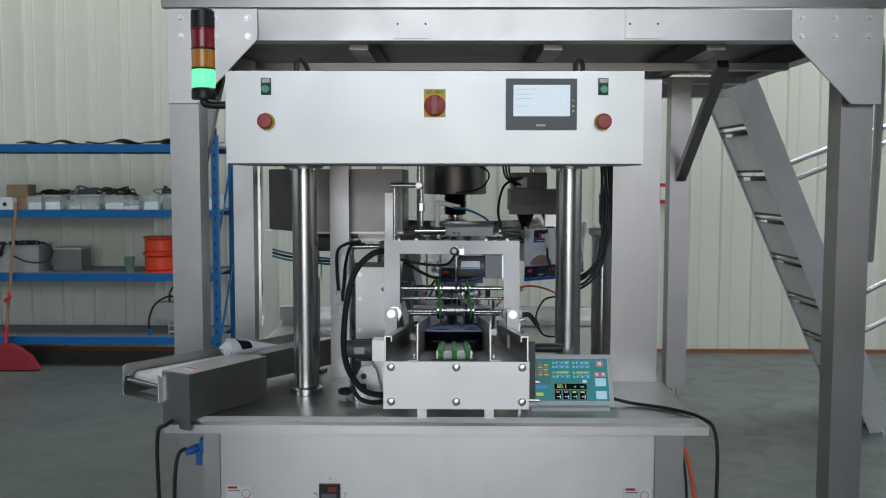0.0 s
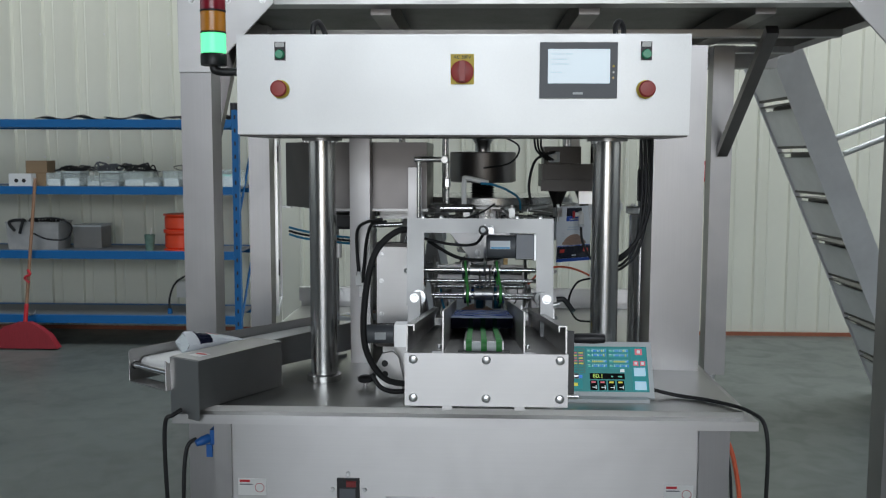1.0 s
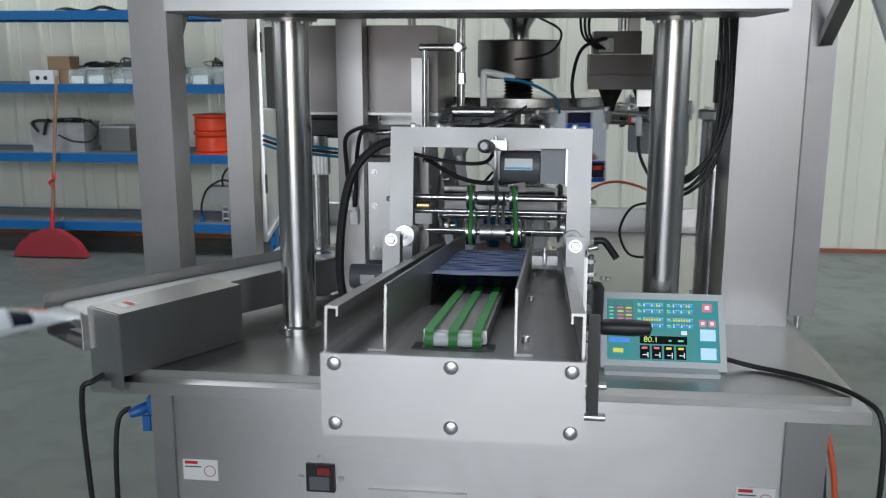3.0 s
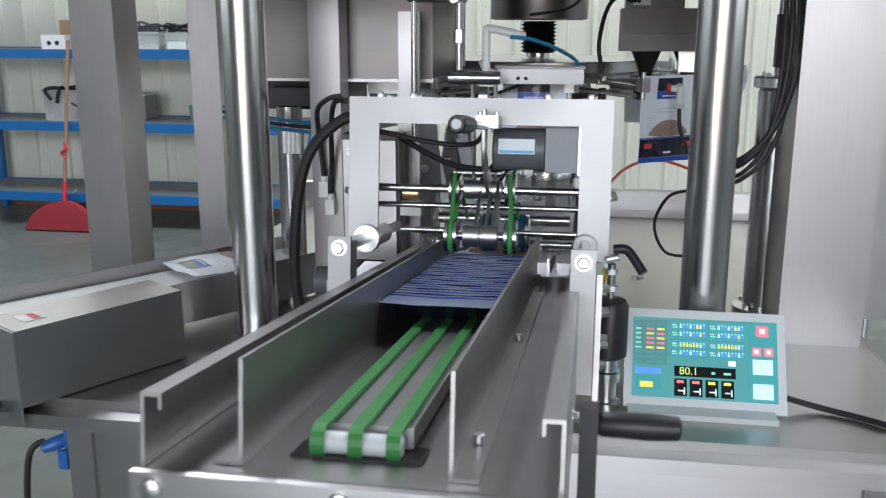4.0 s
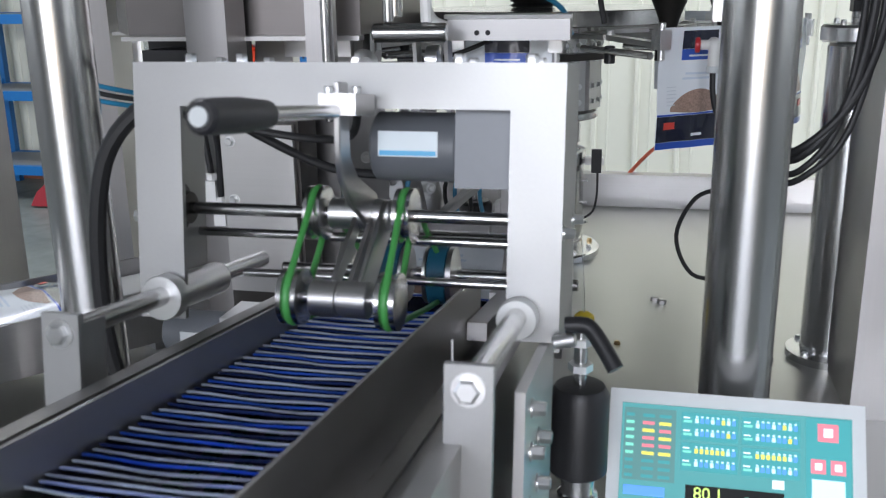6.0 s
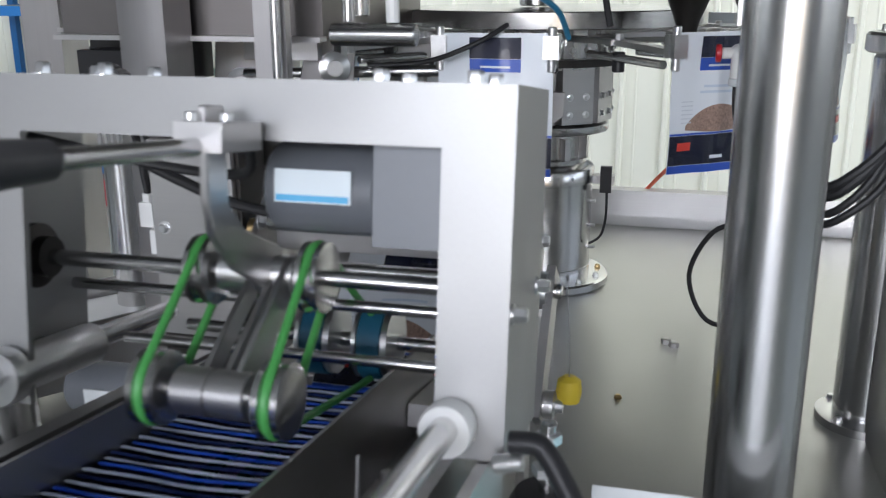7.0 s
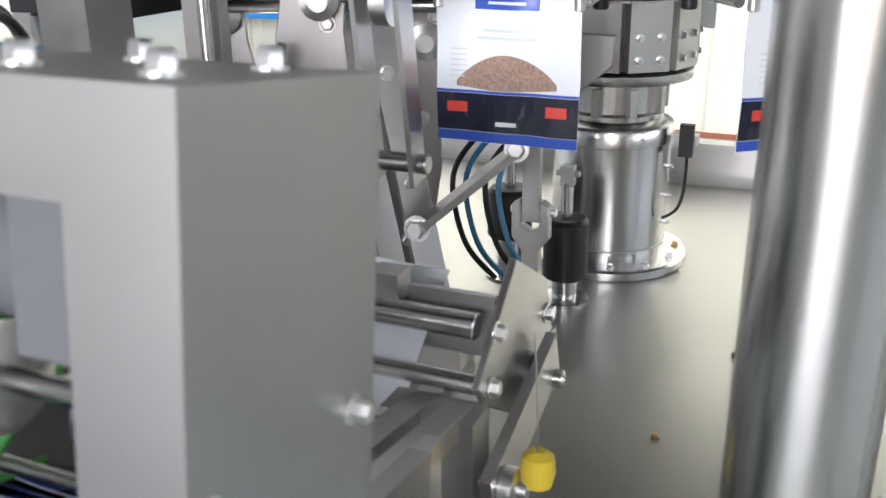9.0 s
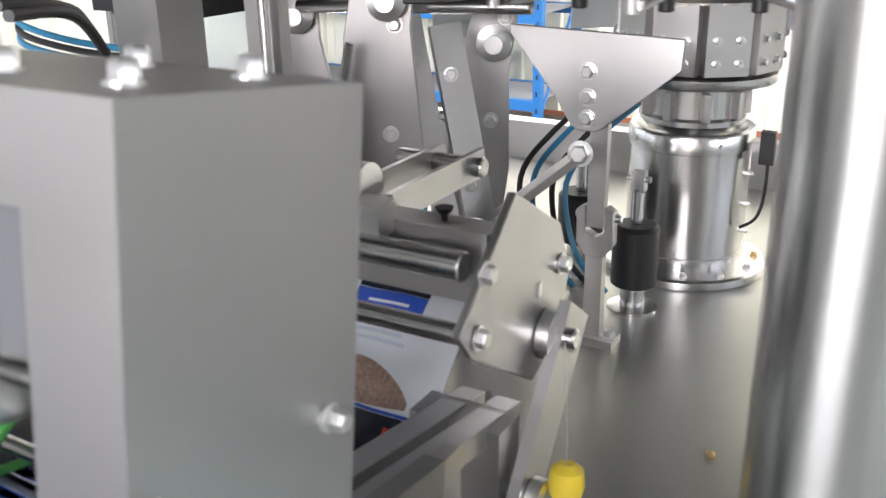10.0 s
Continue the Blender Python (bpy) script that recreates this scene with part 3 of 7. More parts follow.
def signal_tower():
    x, y = -0.772, 2.76
    s = thing("signal_tower", "stacked signal tower lamp with its green tier lit", "signal lamp")
    part("foot", lathe([(0.036, 0), (0.037, 0.004), (0.037, 0.028), (0.033, 0.034)], (x, y, 1.897), (x, y, 3), 32), BLACKPL, s)
    lit = material("lit_green_lens", (0.30, 0.85, 0.55), 0.3, 0, 0, emit=1.9, emit_colour=(0.10, 0.80, 0.30))
    for z, mat, nm in ((1.931, lit, "green_tier"), (1.991, material("amber_lens", (0.72, 0.28, 0.02), 0.28, 0, 0.05, (50, 50, 400), 0.1, 0.03, 9.0, coat=0.3), "amber_tier"), (2.051, material("red_lens", (0.33, 0.012, 0.03), 0.28, 0, 0.05, (50, 50, 400), 0.1, 0.03, 9.0, coat=0.3), "red_tier")):
        t = part(nm, lathe([(0.033, 0), (0.035, 0.002), (0.035, 0.054), (0.033, 0.056)], (x, y, z), (x, y, 3), 32), mat, s)
        part("ring", lathe([(0.0352, 0), (0.0365, 0.001), (0.0365, 0.004), (0.0352, 0.005)], (x, y, z + 0.0555), (x, y, 3), 32), mat if nm == "red_tier" else BLACKPL, t)
    part("buzzer", lathe([(0.034, 0), (0.036, 0.002), (0.035, 0.050), (0.030, 0.056), (0.004, 0.058)], (x, y, 2.112), (x, y, 3), 32), BLACKPL, s)
    part("arm", tube([(x, y, 1.895), (x + 0.004, y, 1.884), (x + 0.03, y + 0.01, 1.880), (x + 0.084, y + 0.02, 1.882)], 0.012, 12), BLACKPL, s)
    part("bracket", block(x + 0.066, x + 0.080, y + 0.0, y + 0.05, 1.86, 1.905, 0.003), BLACKPL, s)


machine_base()
machine_columns()
control_panel()
signal_tower()

# ---- pouch magazine, tilted down towards the machine ----
TIP = 7.6
MAG = pose(0, 1.818, 1.296, -TIP, 0, 0)
magazine = thing("pouch_magazine", "inclined stainless steel pouch magazine with green feed belts", "magazine", MAG)


def magazine_parts():
    """In the magazine's own space: y runs along the trough, z stands square to it; the front plate is at y = 0."""
    p = magazine
    L = 1.10
    UPR = pose(0, 0, 0, TIP, 0, 0)
    part("front_plate", block(-0.153, 0.151, -0.0145, -0.0085, -0.118, -0.018, 0.0015, pose(0, 0, 0, TIP, 0, 0)), STEEL_X, p)
    for x in (-0.137, -0.001, 0.136):
        for z in (-0.030, -0.103):
            part("bolt", lathe([(0.0085, 0), (0.0075, 0.003), (0.004, 0.0045)], UPR @ Vector((x, -0.0147, z)), UPR @ Vector((x, -1, z)), 16), ALU, p)
    part("trough_floor", block(-0.148, 0.146, 0.004, L, -0.026, -0.022, 0.001), TROUGH, p)
    for s, x in ((-1, -0.152), (1, 0.150)):
        o = [(0, -0.116), (0, 0.033), (0.016, 0.033), (0.016, 0.021), (0.0135, 0.021), (0.0135, 0.030), (0.003, 0.030), (0.003, -0.116)]
        w = part("side_wall", plate([(x - s * q, z) for q, z in o], L - 0.004, Matrix.Translation((0, 0.004, 0)), 0), TROUGH, p)
        for y in (0.30, 0.62, 0.95):
            part("bolt", hexbolt((x, y, -0.05), (s, 0, 0), 0.0055, 0.005), ALU, w)
    for s, x in ((-1, -0.083), (1, 0.071)):
        o = [(-0.0015, -0.0215), (-0.0015, 0.058), (0.0015, 0.058), (0.0015, -0.0187), (0.02, -0.0187), (0.02, -0.0215)]
        g = part("guide_rail", plate([(x + s * q, z) for q, z in o], L - 0.05, Matrix.Translation((0, 0.02, 0)), 0), TROUGH, p)
        for y in (0.10, 0.5, 0.9):
            part("clamp_screw", rod((x + s * 0.010, y, -0.0187), (x + s * 0.010, y, -0.010), 0.005, 12), ALU, g)
    # stands down to the table
    for y in (0.855, 1.08):
        for x in (-0.10, 0.10):
            wz = 1.30 - math.sin(radians(TIP)) * y - 0.12
            part("stand", block(x - 0.014, x + 0.014, y - 0.014, y + 0.014, -(wz - T) - 0.116, -0.027, 0.002), STEEL_V, p)
    part("under_tray", block(-0.135, 0.135, 0.02, 0.75, -0.112, -0.106, 0.001), DARKSTEEL, p)
    # feed belts with their front roller
    r = part("front_roller", lathe([(0.007, 0), (0.0085, 0.002), (0.0085, 0.066), (0.007, 0.068)], (-0.039, 0.058, -0.0115), (1, 0.058, -0.0115), 24), LIGHTPL, p)
    part("roller_slot", block(-0.055, 0.045, 0.048, 0.085, -0.0217, -0.020, 0.0005), BLACKPL, r)
    for x in (-0.034, -0.005, 0.024):
        bm = bmesh.new()
        box(bm, x - 0.0055, x + 0.0055, 0.058, L - 0.06, -0.0005, 0.0025)
        for k in range(8):
            a0, a1 = math.pi / 2 + k * math.pi / 8, math.pi / 2 + (k + 1) * math.pi / 8
            vs = [bm.verts.new((xx, 0.058 + rr * math.cos(a), -0.010 + rr * math.sin(a))) for xx in (x - 0.0055, x + 0.0055) for rr, a in ((0.0130, a0), (0.0130, a1))]
            bm.faces.new((vs[0], vs[1], vs[3], vs[2]))
        part("feed_belt", bm, GREENWORN, p)
    part("belt_bed", block(-0.044, 0.034, 0.075, L - 0.05, -0.0185, -0.002, 0.001), TROUGH, p)

    # picking frame round the trough
    F0, F1 = 0.807, 0.938
    XL, XR, ZB, ZT = -0.213, 0.189, 0.045, 0.286
    bm = bmesh.new()
    for x0, x1, z0, z1 in ((XL, XL + 0.047, ZB, ZT), (XR - 0.047, XR, ZB, ZT), (XL + 0.047, XR - 0.047, ZT - 0.040, ZT)):
        box(bm, x0, x1, F0, F0 + 0.006, z0, z1)
    # folded side, top and inner returns
    for x0, x1, z0, z1 in ((XL, XL + 0.004, ZB, ZT), (XR - 0.004, XR, ZB - 0.01, ZT), (XL + 0.004, XR - 0.004, ZT - 0.004, ZT), ):
        box(bm, x0, x1, F0 + 0.006, F1, z0, z1)
    fr = part("frame", bevelled(bm, 0.0022, 3), BLAST_DULL, p, "bead-blasted steel picking frame")
    for x in (-0.172, -0.12, 0.09, 0.155):
        for y in (F0 + 0.035, F0 + 0.10):
            part("top_bolt", hexbolt((x, y, ZT), (0, 0, 1), 0.0058, 0.008), ALU, fr)
    for y, z in ((0.818, 0.141), (0.918, 0.142)):
        part("side_bolt", hexbolt((XR, y, z), (1, 0, 0), 0.0052, 0.009), ALU, fr)
        part("side_bolt", hexbolt((XL, y, z), (-1, 0, 0), 0.006, 0.007), ALU, fr)
    # driven shaft with two cord pulleys and the bearing flange
    sh = part("drive_shaft", rod((-0.212, 0.868, 0.145), (0.186, 0.868, 0.145), 0.0062, 20), POLISH, p)
    part("bearing", lathe([(0.024, 0), (0.026, 0.002), (0.026, 0.010), (0.016, 0.012), (0.016, 0.022)], (-0.2115, 0.868, 0.145), (1, 0.868, 0.145), 28), DARKSTEEL, sh)
    part("bearing", lathe([(0.012, 0), (0.012, 0.010)], (0.1865, 0.868, 0.145), (-1, 0.868, 0.145), 24), DARKSTEEL, sh)
    part("hub", lathe([(0.014, 0), (0.015, 0.001), (0.015, 0.060), (0.014, 0.061)], (-0.040, 0.868, 0.145), (1, 0.868, 0.145), 28), ALU, sh)

    def cord_pulley(x, y, z, r, w, parent, name="pulley", mat=POLISH):
        return part(name, lathe([(r * 0.8, 0), (r, 0.001), (r, w * 0.28), (r - 0.004, w * 0.42), (r - 0.004, w * 0.58), (r, w * 0.72), (r, w - 0.001), (r * 0.8, w)], (x, y, z), (1, y, z), 36), mat, parent)
    for x in (-0.062, 0.026):
        cord_pulley(x, 0.868, 0.145, 0.0265, 0.018, sh)
    # hanging idler carried by two links
    idler = part("idler_shaft", rod((-0.052, 0.782, 0.079), (0.052, 0.782, 0.079), 0.006, 16), POLISH, p)
    for x in (-0.055, 0.034):
        cord_pulley(x, 0.782, 0.079, 0.0255, 0.020, idler)
    part("sleeve", lathe([(0.0155, 0), (0.0165, 0.001), (0.0165, 0.024), (0.0145, 0.025), (0.0145, 0.027), (0.0165, 0.028), (0.0165, 0.052), (0.0155, 0.053)], (-0.028, 0.782, 0.079), (1, 0.782, 0.079), 30), STEEL, idler)
    for x in (-0.012, 0.004):
        m, LL = axis_frame((x, 0.868, 0.145), (x, 0.782, 0.079))
        part("link", block(-0.002, 0.002, -0.008, 0.008, 0, LL, 0.0015, m), STEEL, idler)
    # round green cords over both pulleys
    for x0, x1 in ((-0.053, -0.045), (0.035, 0.044)):
        A, B, r1, r2 = Vector((0.868, 0.145)), Vector((0.782, 0.079)), 0.0245, 0.0235
        d_ = (B - A).normalized()
        n_ = Vector((-d_.y, d_.x))
        ring = [(x0, A + r1 * (math.cos(q) * n_ - math.sin(q) * d_)) for q in (math.pi * k / 6 for k in range(7))]
        ring += [(x0 + (x1 - x0) * k / 4, (A - n_ * r1).lerp(B - n_ * r2, k / 4)) for k in (1, 2, 3)]
        ring += [(x1, B + r2 * (math.sin(q) * d_ - math.cos(q) * n_)) for q in (math.pi * k / 6 for k in range(7))]
        ring += [(x1 + (x0 - x1) * k / 4, (B + n_ * r2).lerp(A + n_ * r1, k / 4)) for k in (1, 2, 3)]
        pts = [(x_, v.x, v.y) for x_, v in ring + ring[:1]]
        part("cord", tube(pts, 0.0032, 10, steps=3), GREENBELT, p)
        # second cord back to the feed wheel
        x = x0 + 0.004
        part("cord", tube([(x1, 0.782, 0.0555), (x1, 0.83, 0.052), (x1, 0.90, 0.046), (x1, 0.965, 0.042)], 0.003, 8), GREENBELT, p)
        part("cord", tube([(x, 0.885, 0.160), (x, 0.93, 0.125), (x, 0.985, 0.092)], 0.003, 8), GREENBELT, p)
    # blue feed wheels behind
    fs = part("feed_shaft", rod((-0.145, 0.998, 0.066), (0.140, 0.998, 0.066), 0.006, 16), POLISH, p)
    for x in (-0.022, 0.030):
        w = part("feed_wheel", lathe([(0.026, 0), (0.033, 0.0005), (0.033, 0.020), (0.026, 0.0205)], (x, 0.998, 0.066), (1, 0.998, 0.066), 40), BLUERUB, fs, "blue rubber feed wheel")
        part("rim", lathe([(0.012, 0), (0.0315, 0.0005), (0.0315, 0.006), (0.014, 0.008)], (x + 0.0206, 0.998, 0.066), (1, 0.998, 0.066), 36), ALU, w)
        part("rim", lathe([(0.012, 0), (0.0315, 0.0005), (0.0315, 0.004), (0.014, 0.005)], (x - 0.0006, 0.998, 0.066), (-1, 0.998, 0.066), 36), ALU, w)
    part("cross_rod", rod((-0.205, 0.915, 0.115), (0.1855, 0.915, 0.115), 0.0048, 16), POLISH, p)
    part("cross_rod", rod((-0.150, 0.905, 0.075), (0.1855, 0.905, 0.075), 0.0045, 16), POLISH, p)
    # fan-shaped lever plate under the handle
    o = [(0.762, 0.268), (0.786, 0.268), (0.792, 0.205), (0.815, 0.185), (0.872, 0.166), (0.884, 0.150), (0.874, 0.132), (0.848, 0.138), (0.800, 0.160), (0.772, 0.185), (0.764, 0.210)]
    part("lever_plate", plate(o, 0.006, Matrix.Translation((0.004, 0, 0)) @ pose(0, 0, 0, 0, 0, 90)), STEEL, p)
    o2 = [(0.860, 0.160), (0.880, 0.150), (0.884, 0.132), (0.870, 0.124), (0.800, 0.066), (0.782, 0.062), (0.770, 0.074), (0.776, 0.092)]
    part("lever_plate", plate(o2, 0.005, Matrix.Translation((0.018, 0, 0)) @ pose(0, 0, 0, 0, 0, 90)), STEEL, p)
    # locking handle
    h = part("handle", rod((-0.005, 0.500 + 0.036, 0.2395), (0.006, 0.745, 0.243), 0.0058, 16), POLISH, p)
    part("grip", lathe([(0.009, 0), (0.0115, 0.003), (0.012, 0.05), (0.010, 0.088), (0.008, 0.090)], (-0.0055, 0.532, 0.2395), (0.006, 0.745, 0.243), 24), BLACKPL, h, "black plastic grip")
    part("end_cap", lathe([(0.0062, 0), (0.0062, 0.002)], (-0.0056, 0.5318, 0.2395), (-0.006, 0.5, 0.2395), 20), LIGHTPL, h)
    c = part("clamp_block", block(-0.008, 0.024, 0.744, 0.798, 0.240, 0.258, 0.003), STEEL, p)
    for x in (-0.004, 0.020):
        part("screw", rod((x, 0.758, 0.258), (x, 0.758, 0.264), 0.004, 12), ALU, c)
    # gear motor
    mo = part("gear_motor", lathe([(0.029, 0), (0.0325, 0.003), (0.0325, 0.080), (0.031, 0.082)], (0.006, 0.868, 0.211), (1, 0.868, 0.211), 32), GREYPL, p, "dark grey gear motor")
    part("gearbox", block(0.0885, 0.138, 0.833, 0.903, 0.176, 0.246, 0.004), material("gearbox_grey", (0.17, 0.18, 0.195), 0.45, 0.3, 0.04, (90, 90, 90), 0.03, 0.05, 9.0), mo)
    part("face_plate", block(0.1385, 0.1425, 0.830, 0.906, 0.172, 0.250, 0.001), ALU, mo)
    plate_label = bmesh.new()
    box(plate_label, 0.016, 0.072, 0.8345, 0.8365, 0.203, 0.226)
    l1 = part("label", plate_label, material("pale_blue_label", (0.72, 0.80, 0.84), 0.35, 0, 0.02, (50, 50, 50), 0, 0.05, 9.0), mo, "pale label on the motor")
    part("stripe", block(0.0175, 0.0705, 0.8335, 0.8343, 0.204, 0.2085, 0), material("cyan_print", (0.10, 0.45, 0.75), 0.4), l1)
    for dx, dz in ((0.1445, 0.178), (0.1445, 0.244)):
        part("screw", rod((dx - 0.002, 0.838, dz), (dx + 0.004, 0.838, dz), 0.0045, 12), ALU, mo)
    # side guide rods with their front brackets and rings
    for x, yb, s in ((-0.180, 0.640, -1), (0.154, 0.580, 1)):
        g = part("guide_rod", rod((x, yb, 0.070), (x, 1.02 if s < 0 else 0.905, 0.070), 0.0092, 20), POLISH, p)
        q0 = 0.0215 if s < 0 else 0.018
        part("ring", lathe([(0.012, 0), (q0 - 0.001, 0.0005), (q0, 0.003), (q0, 0.016), (0.012, 0.018)], (x, 0.800 - 0.014, 0.068), (x, 2, 0.068), 28), WHITEPL if s > 0 else ALU, g)
        part("sleeve", lathe([(0.016, 0), (0.017, 0.001), (0.017, 0.10), (0.016, 0.101)], (x, 0.80, 0.068), (x, 2, 0.068), 26), ALU, g)
        br = part("bracket", block(x - 0.016, x + 0.016, yb - 0.006, yb + 0.001, -0.100 if s > 0 else -0.07, 0.086, 0.004, seg=3), BLAST_DULL, g)
        part("fold", block(x - s * 0.016, x - s * 0.013, yb, yb + 0.030, -0.100 if s > 0 else -0.07, 0.078, 0.001), BLAST_DULL, br)
        part("bolt", hexbolt((x, yb - 0.006, 0.070), (0, -1, 0), 0.0085, 0.006), ALU, br)
    # carriage plate at the far side with adjusting bolts
    cp = part("carriage_plate", block(0.172, 0.180, 0.66, 0.86, -0.14, 0.044, 0.002), STEEL, p)
    for y, z in ((0.70, 0.02), (0.70, -0.015), (0.70, -0.06), (0.75, -0.02), (0.75, -0.06), (0.75, -0.10)):
        part("bolt", hexbolt((0.180, y, z), (1, 0, 0), 0.0058, 0.010), ALU, cp)
    cl = part("clamp_lever", tube([(0.196, 0.790, 0.066), (0.212, 0.789, 0.067), (0.220, 0.787, 0.062), (0.232, 0.781, 0.046), (0.240, 0.776, 0.034)], 0.0072, 12), BLACKPL, p)
    part("screw", rod((0.186, 0.790, 0.050), (0.205, 0.789, 0.055), 0.006, 14), ALU, cl)
    # lift cylinder under the carriage
    def upright(z):
        """A place on the plumb line of the lift cylinder, at height z over the floor."""
        return MAG.inverted() @ Vector((0.199, 2.765, z))
    lc = part("lift_cylinder", lathe([(0.028, 0), (0.031, 0.003), (0.031, 0.090), (0.026, 0.099), (0.012, 0.101)], upright(1.034), upright(1.2), 32), BLACKPL, p, "black pneumatic lift cylinder")
    part("lift_rod", rod(upright(1.134), upright(1.196), 0.007, 14), POLISH, lc)
    part("lift_nut", lathe([(0.013, 0), (0.013, 0.008)], upright(1.150), upright(1.3), 6), ALU, lc)
    part("lift_nut", lathe([(0.011, 0), (0.011, 0.008)], upright(1.178), upright(1.3), 6), ALU, lc)
    part("lift_foot", lathe([(0.024, 0), (0.024, 0.012), (0.017, 0.014), (0.017, 0.048), (0.022, 0.050), (0.022, 0.066), (0.018, 0.068), (0.018, 0.093)], upright(0.941), upright(1.2), 24), POLISH, lc)
    # hand crank at the side of the trough
    ck = part("crank", block(0.158, 0.172, 0.09, 0.112, -0.105, 0.018, 0.005), BLACKPL, p)
    part("crank_grip", lathe([(0.008, 0), (0.0098, 0.003), (0.0105, 0.04), (0.009, 0.060), (0.006, 0.062)], (0.172, 0.100, 0.004), (1, 0.100, 0.004), 24), BLACKPL, ck)
    part("crank_screw", rod((0.151, 0.100, -0.070), (0.182, 0.100, -0.070), 0.005, 12), ALU, ck)
    part("crank_screw", rod((0.151, 0.102, -0.110), (0.182, 0.102, -0.110), 0.005, 12), ALU, ck)
    # white side bracket on the far side
    part("pointer", block(0.1, 0.102, 0.775, 0.778, 0.022, 0.050, 0.0005), ALU, p)


magazine_parts()


def hose(name, pts, r, mat, label, category="cable", n=10):
    return tagged(part(name, tube(pts, r, n), mat), label, category)


def pouch_stack():
    """Flat pouches leaning in the trough, shingled one behind the next, with their lower edges showing."""
    rnd = random.Random(7)
    base = thing("pouch_stack", "shingled stack of flat printed pouches lying in the magazine", "pouches", MAG)
    # pale film edges, whose colour also paints the white glints on the stack
    edge = material("pouch_edge_glint_film", (0.50, 0.56, 0.66), 0.22, 0, 0.1, (30, 30, 30), 0.1, 0.2, 14.0, coat=0.5)
    navy = material("navy_film", (0.02, 0.035, 0.12), 0.24, 0, 0.15, (30, 30, 30), 0.1, 0.2, 12.0, coat=0.5)
    N, nx, ny = 50, 12, 4
    for i in range(N):
        y = 0.455 + i * 0.0105 + rnd.uniform(-0.0012, 0.0012)
        w, l, lean = 0.0725, 0.060, radians(27)
        ph, am, sag, dx = rnd.uniform(0, 6), rnd.uniform(0.0001, 0.0005), 0.0022, rnd.uniform(-0.003, 0.002) - 0.006
        bm = bmesh.new()
        top, bot = [], []
        for b in range(ny + 1):
            v = b / ny
            rt, rb = [], []
            for a in range(nx + 1):
                u = a / nx * 2 - 1
                z = 0.0045 + (1 - v) * l * math.sin(lean) + am * math.sin(6 * u + ph + 3 * v) + -sag * (1 - u * u) * (1.0 - v) - 0.002 * abs(u) ** 3
                yy = y + v * l * math.cos(lean) - 0.004 * (1 - u * u) * (1 - v) + 0.0006 * math.sin(4 * u + ph)
                rt.append(bm.verts.new((u * w + dx, yy, z)))
                rb.append(bm.verts.new((u * w + dx, yy + 0.0010, z - 0.0024)))
            top.append(rt)
            bot.append(rb)
        for b in range(ny):
            for a in range(nx):
                f = bm.faces.new((top[b][a], top[b][a + 1], top[b + 1][a + 1], top[b + 1][a]))
                f.smooth = True
                f.material_index = 2 if b == 0 and (a // 2 + i * 5) % 7 < 4 else 0
                bm.faces.new((bot[b][a + 1], bot[b][a], bot[b + 1][a], bot[b + 1][a + 1])).smooth = True
        for a in range(nx):
            bm.faces.new((top[0][a + 1], top[0][a], bot[0][a], bot[0][a + 1])).material_index = 1
        for b in range(ny):
            bm.faces.new((top[b][0], top[b + 1][0], bot[b + 1][0], bot[b][0]))
            bm.faces.new((top[b + 1][nx], top[b][nx], bot[b][nx], bot[b + 1][nx]))
        p = part("pouch", bm, (BAGDARK, navy)[i % 2], base)
        p.data.materials.append(edge if i % 2 == 0 or i < 4 else (BAGBLUE, navy)[i // 2 % 2])
        p.data.materials.append((BAGBLUE, edge, BAGBLUE, navy)[i % 4])
    return base


pouch_stack()


# ---- pouches in the machine ----
PW, PH = 0.166, 0.202


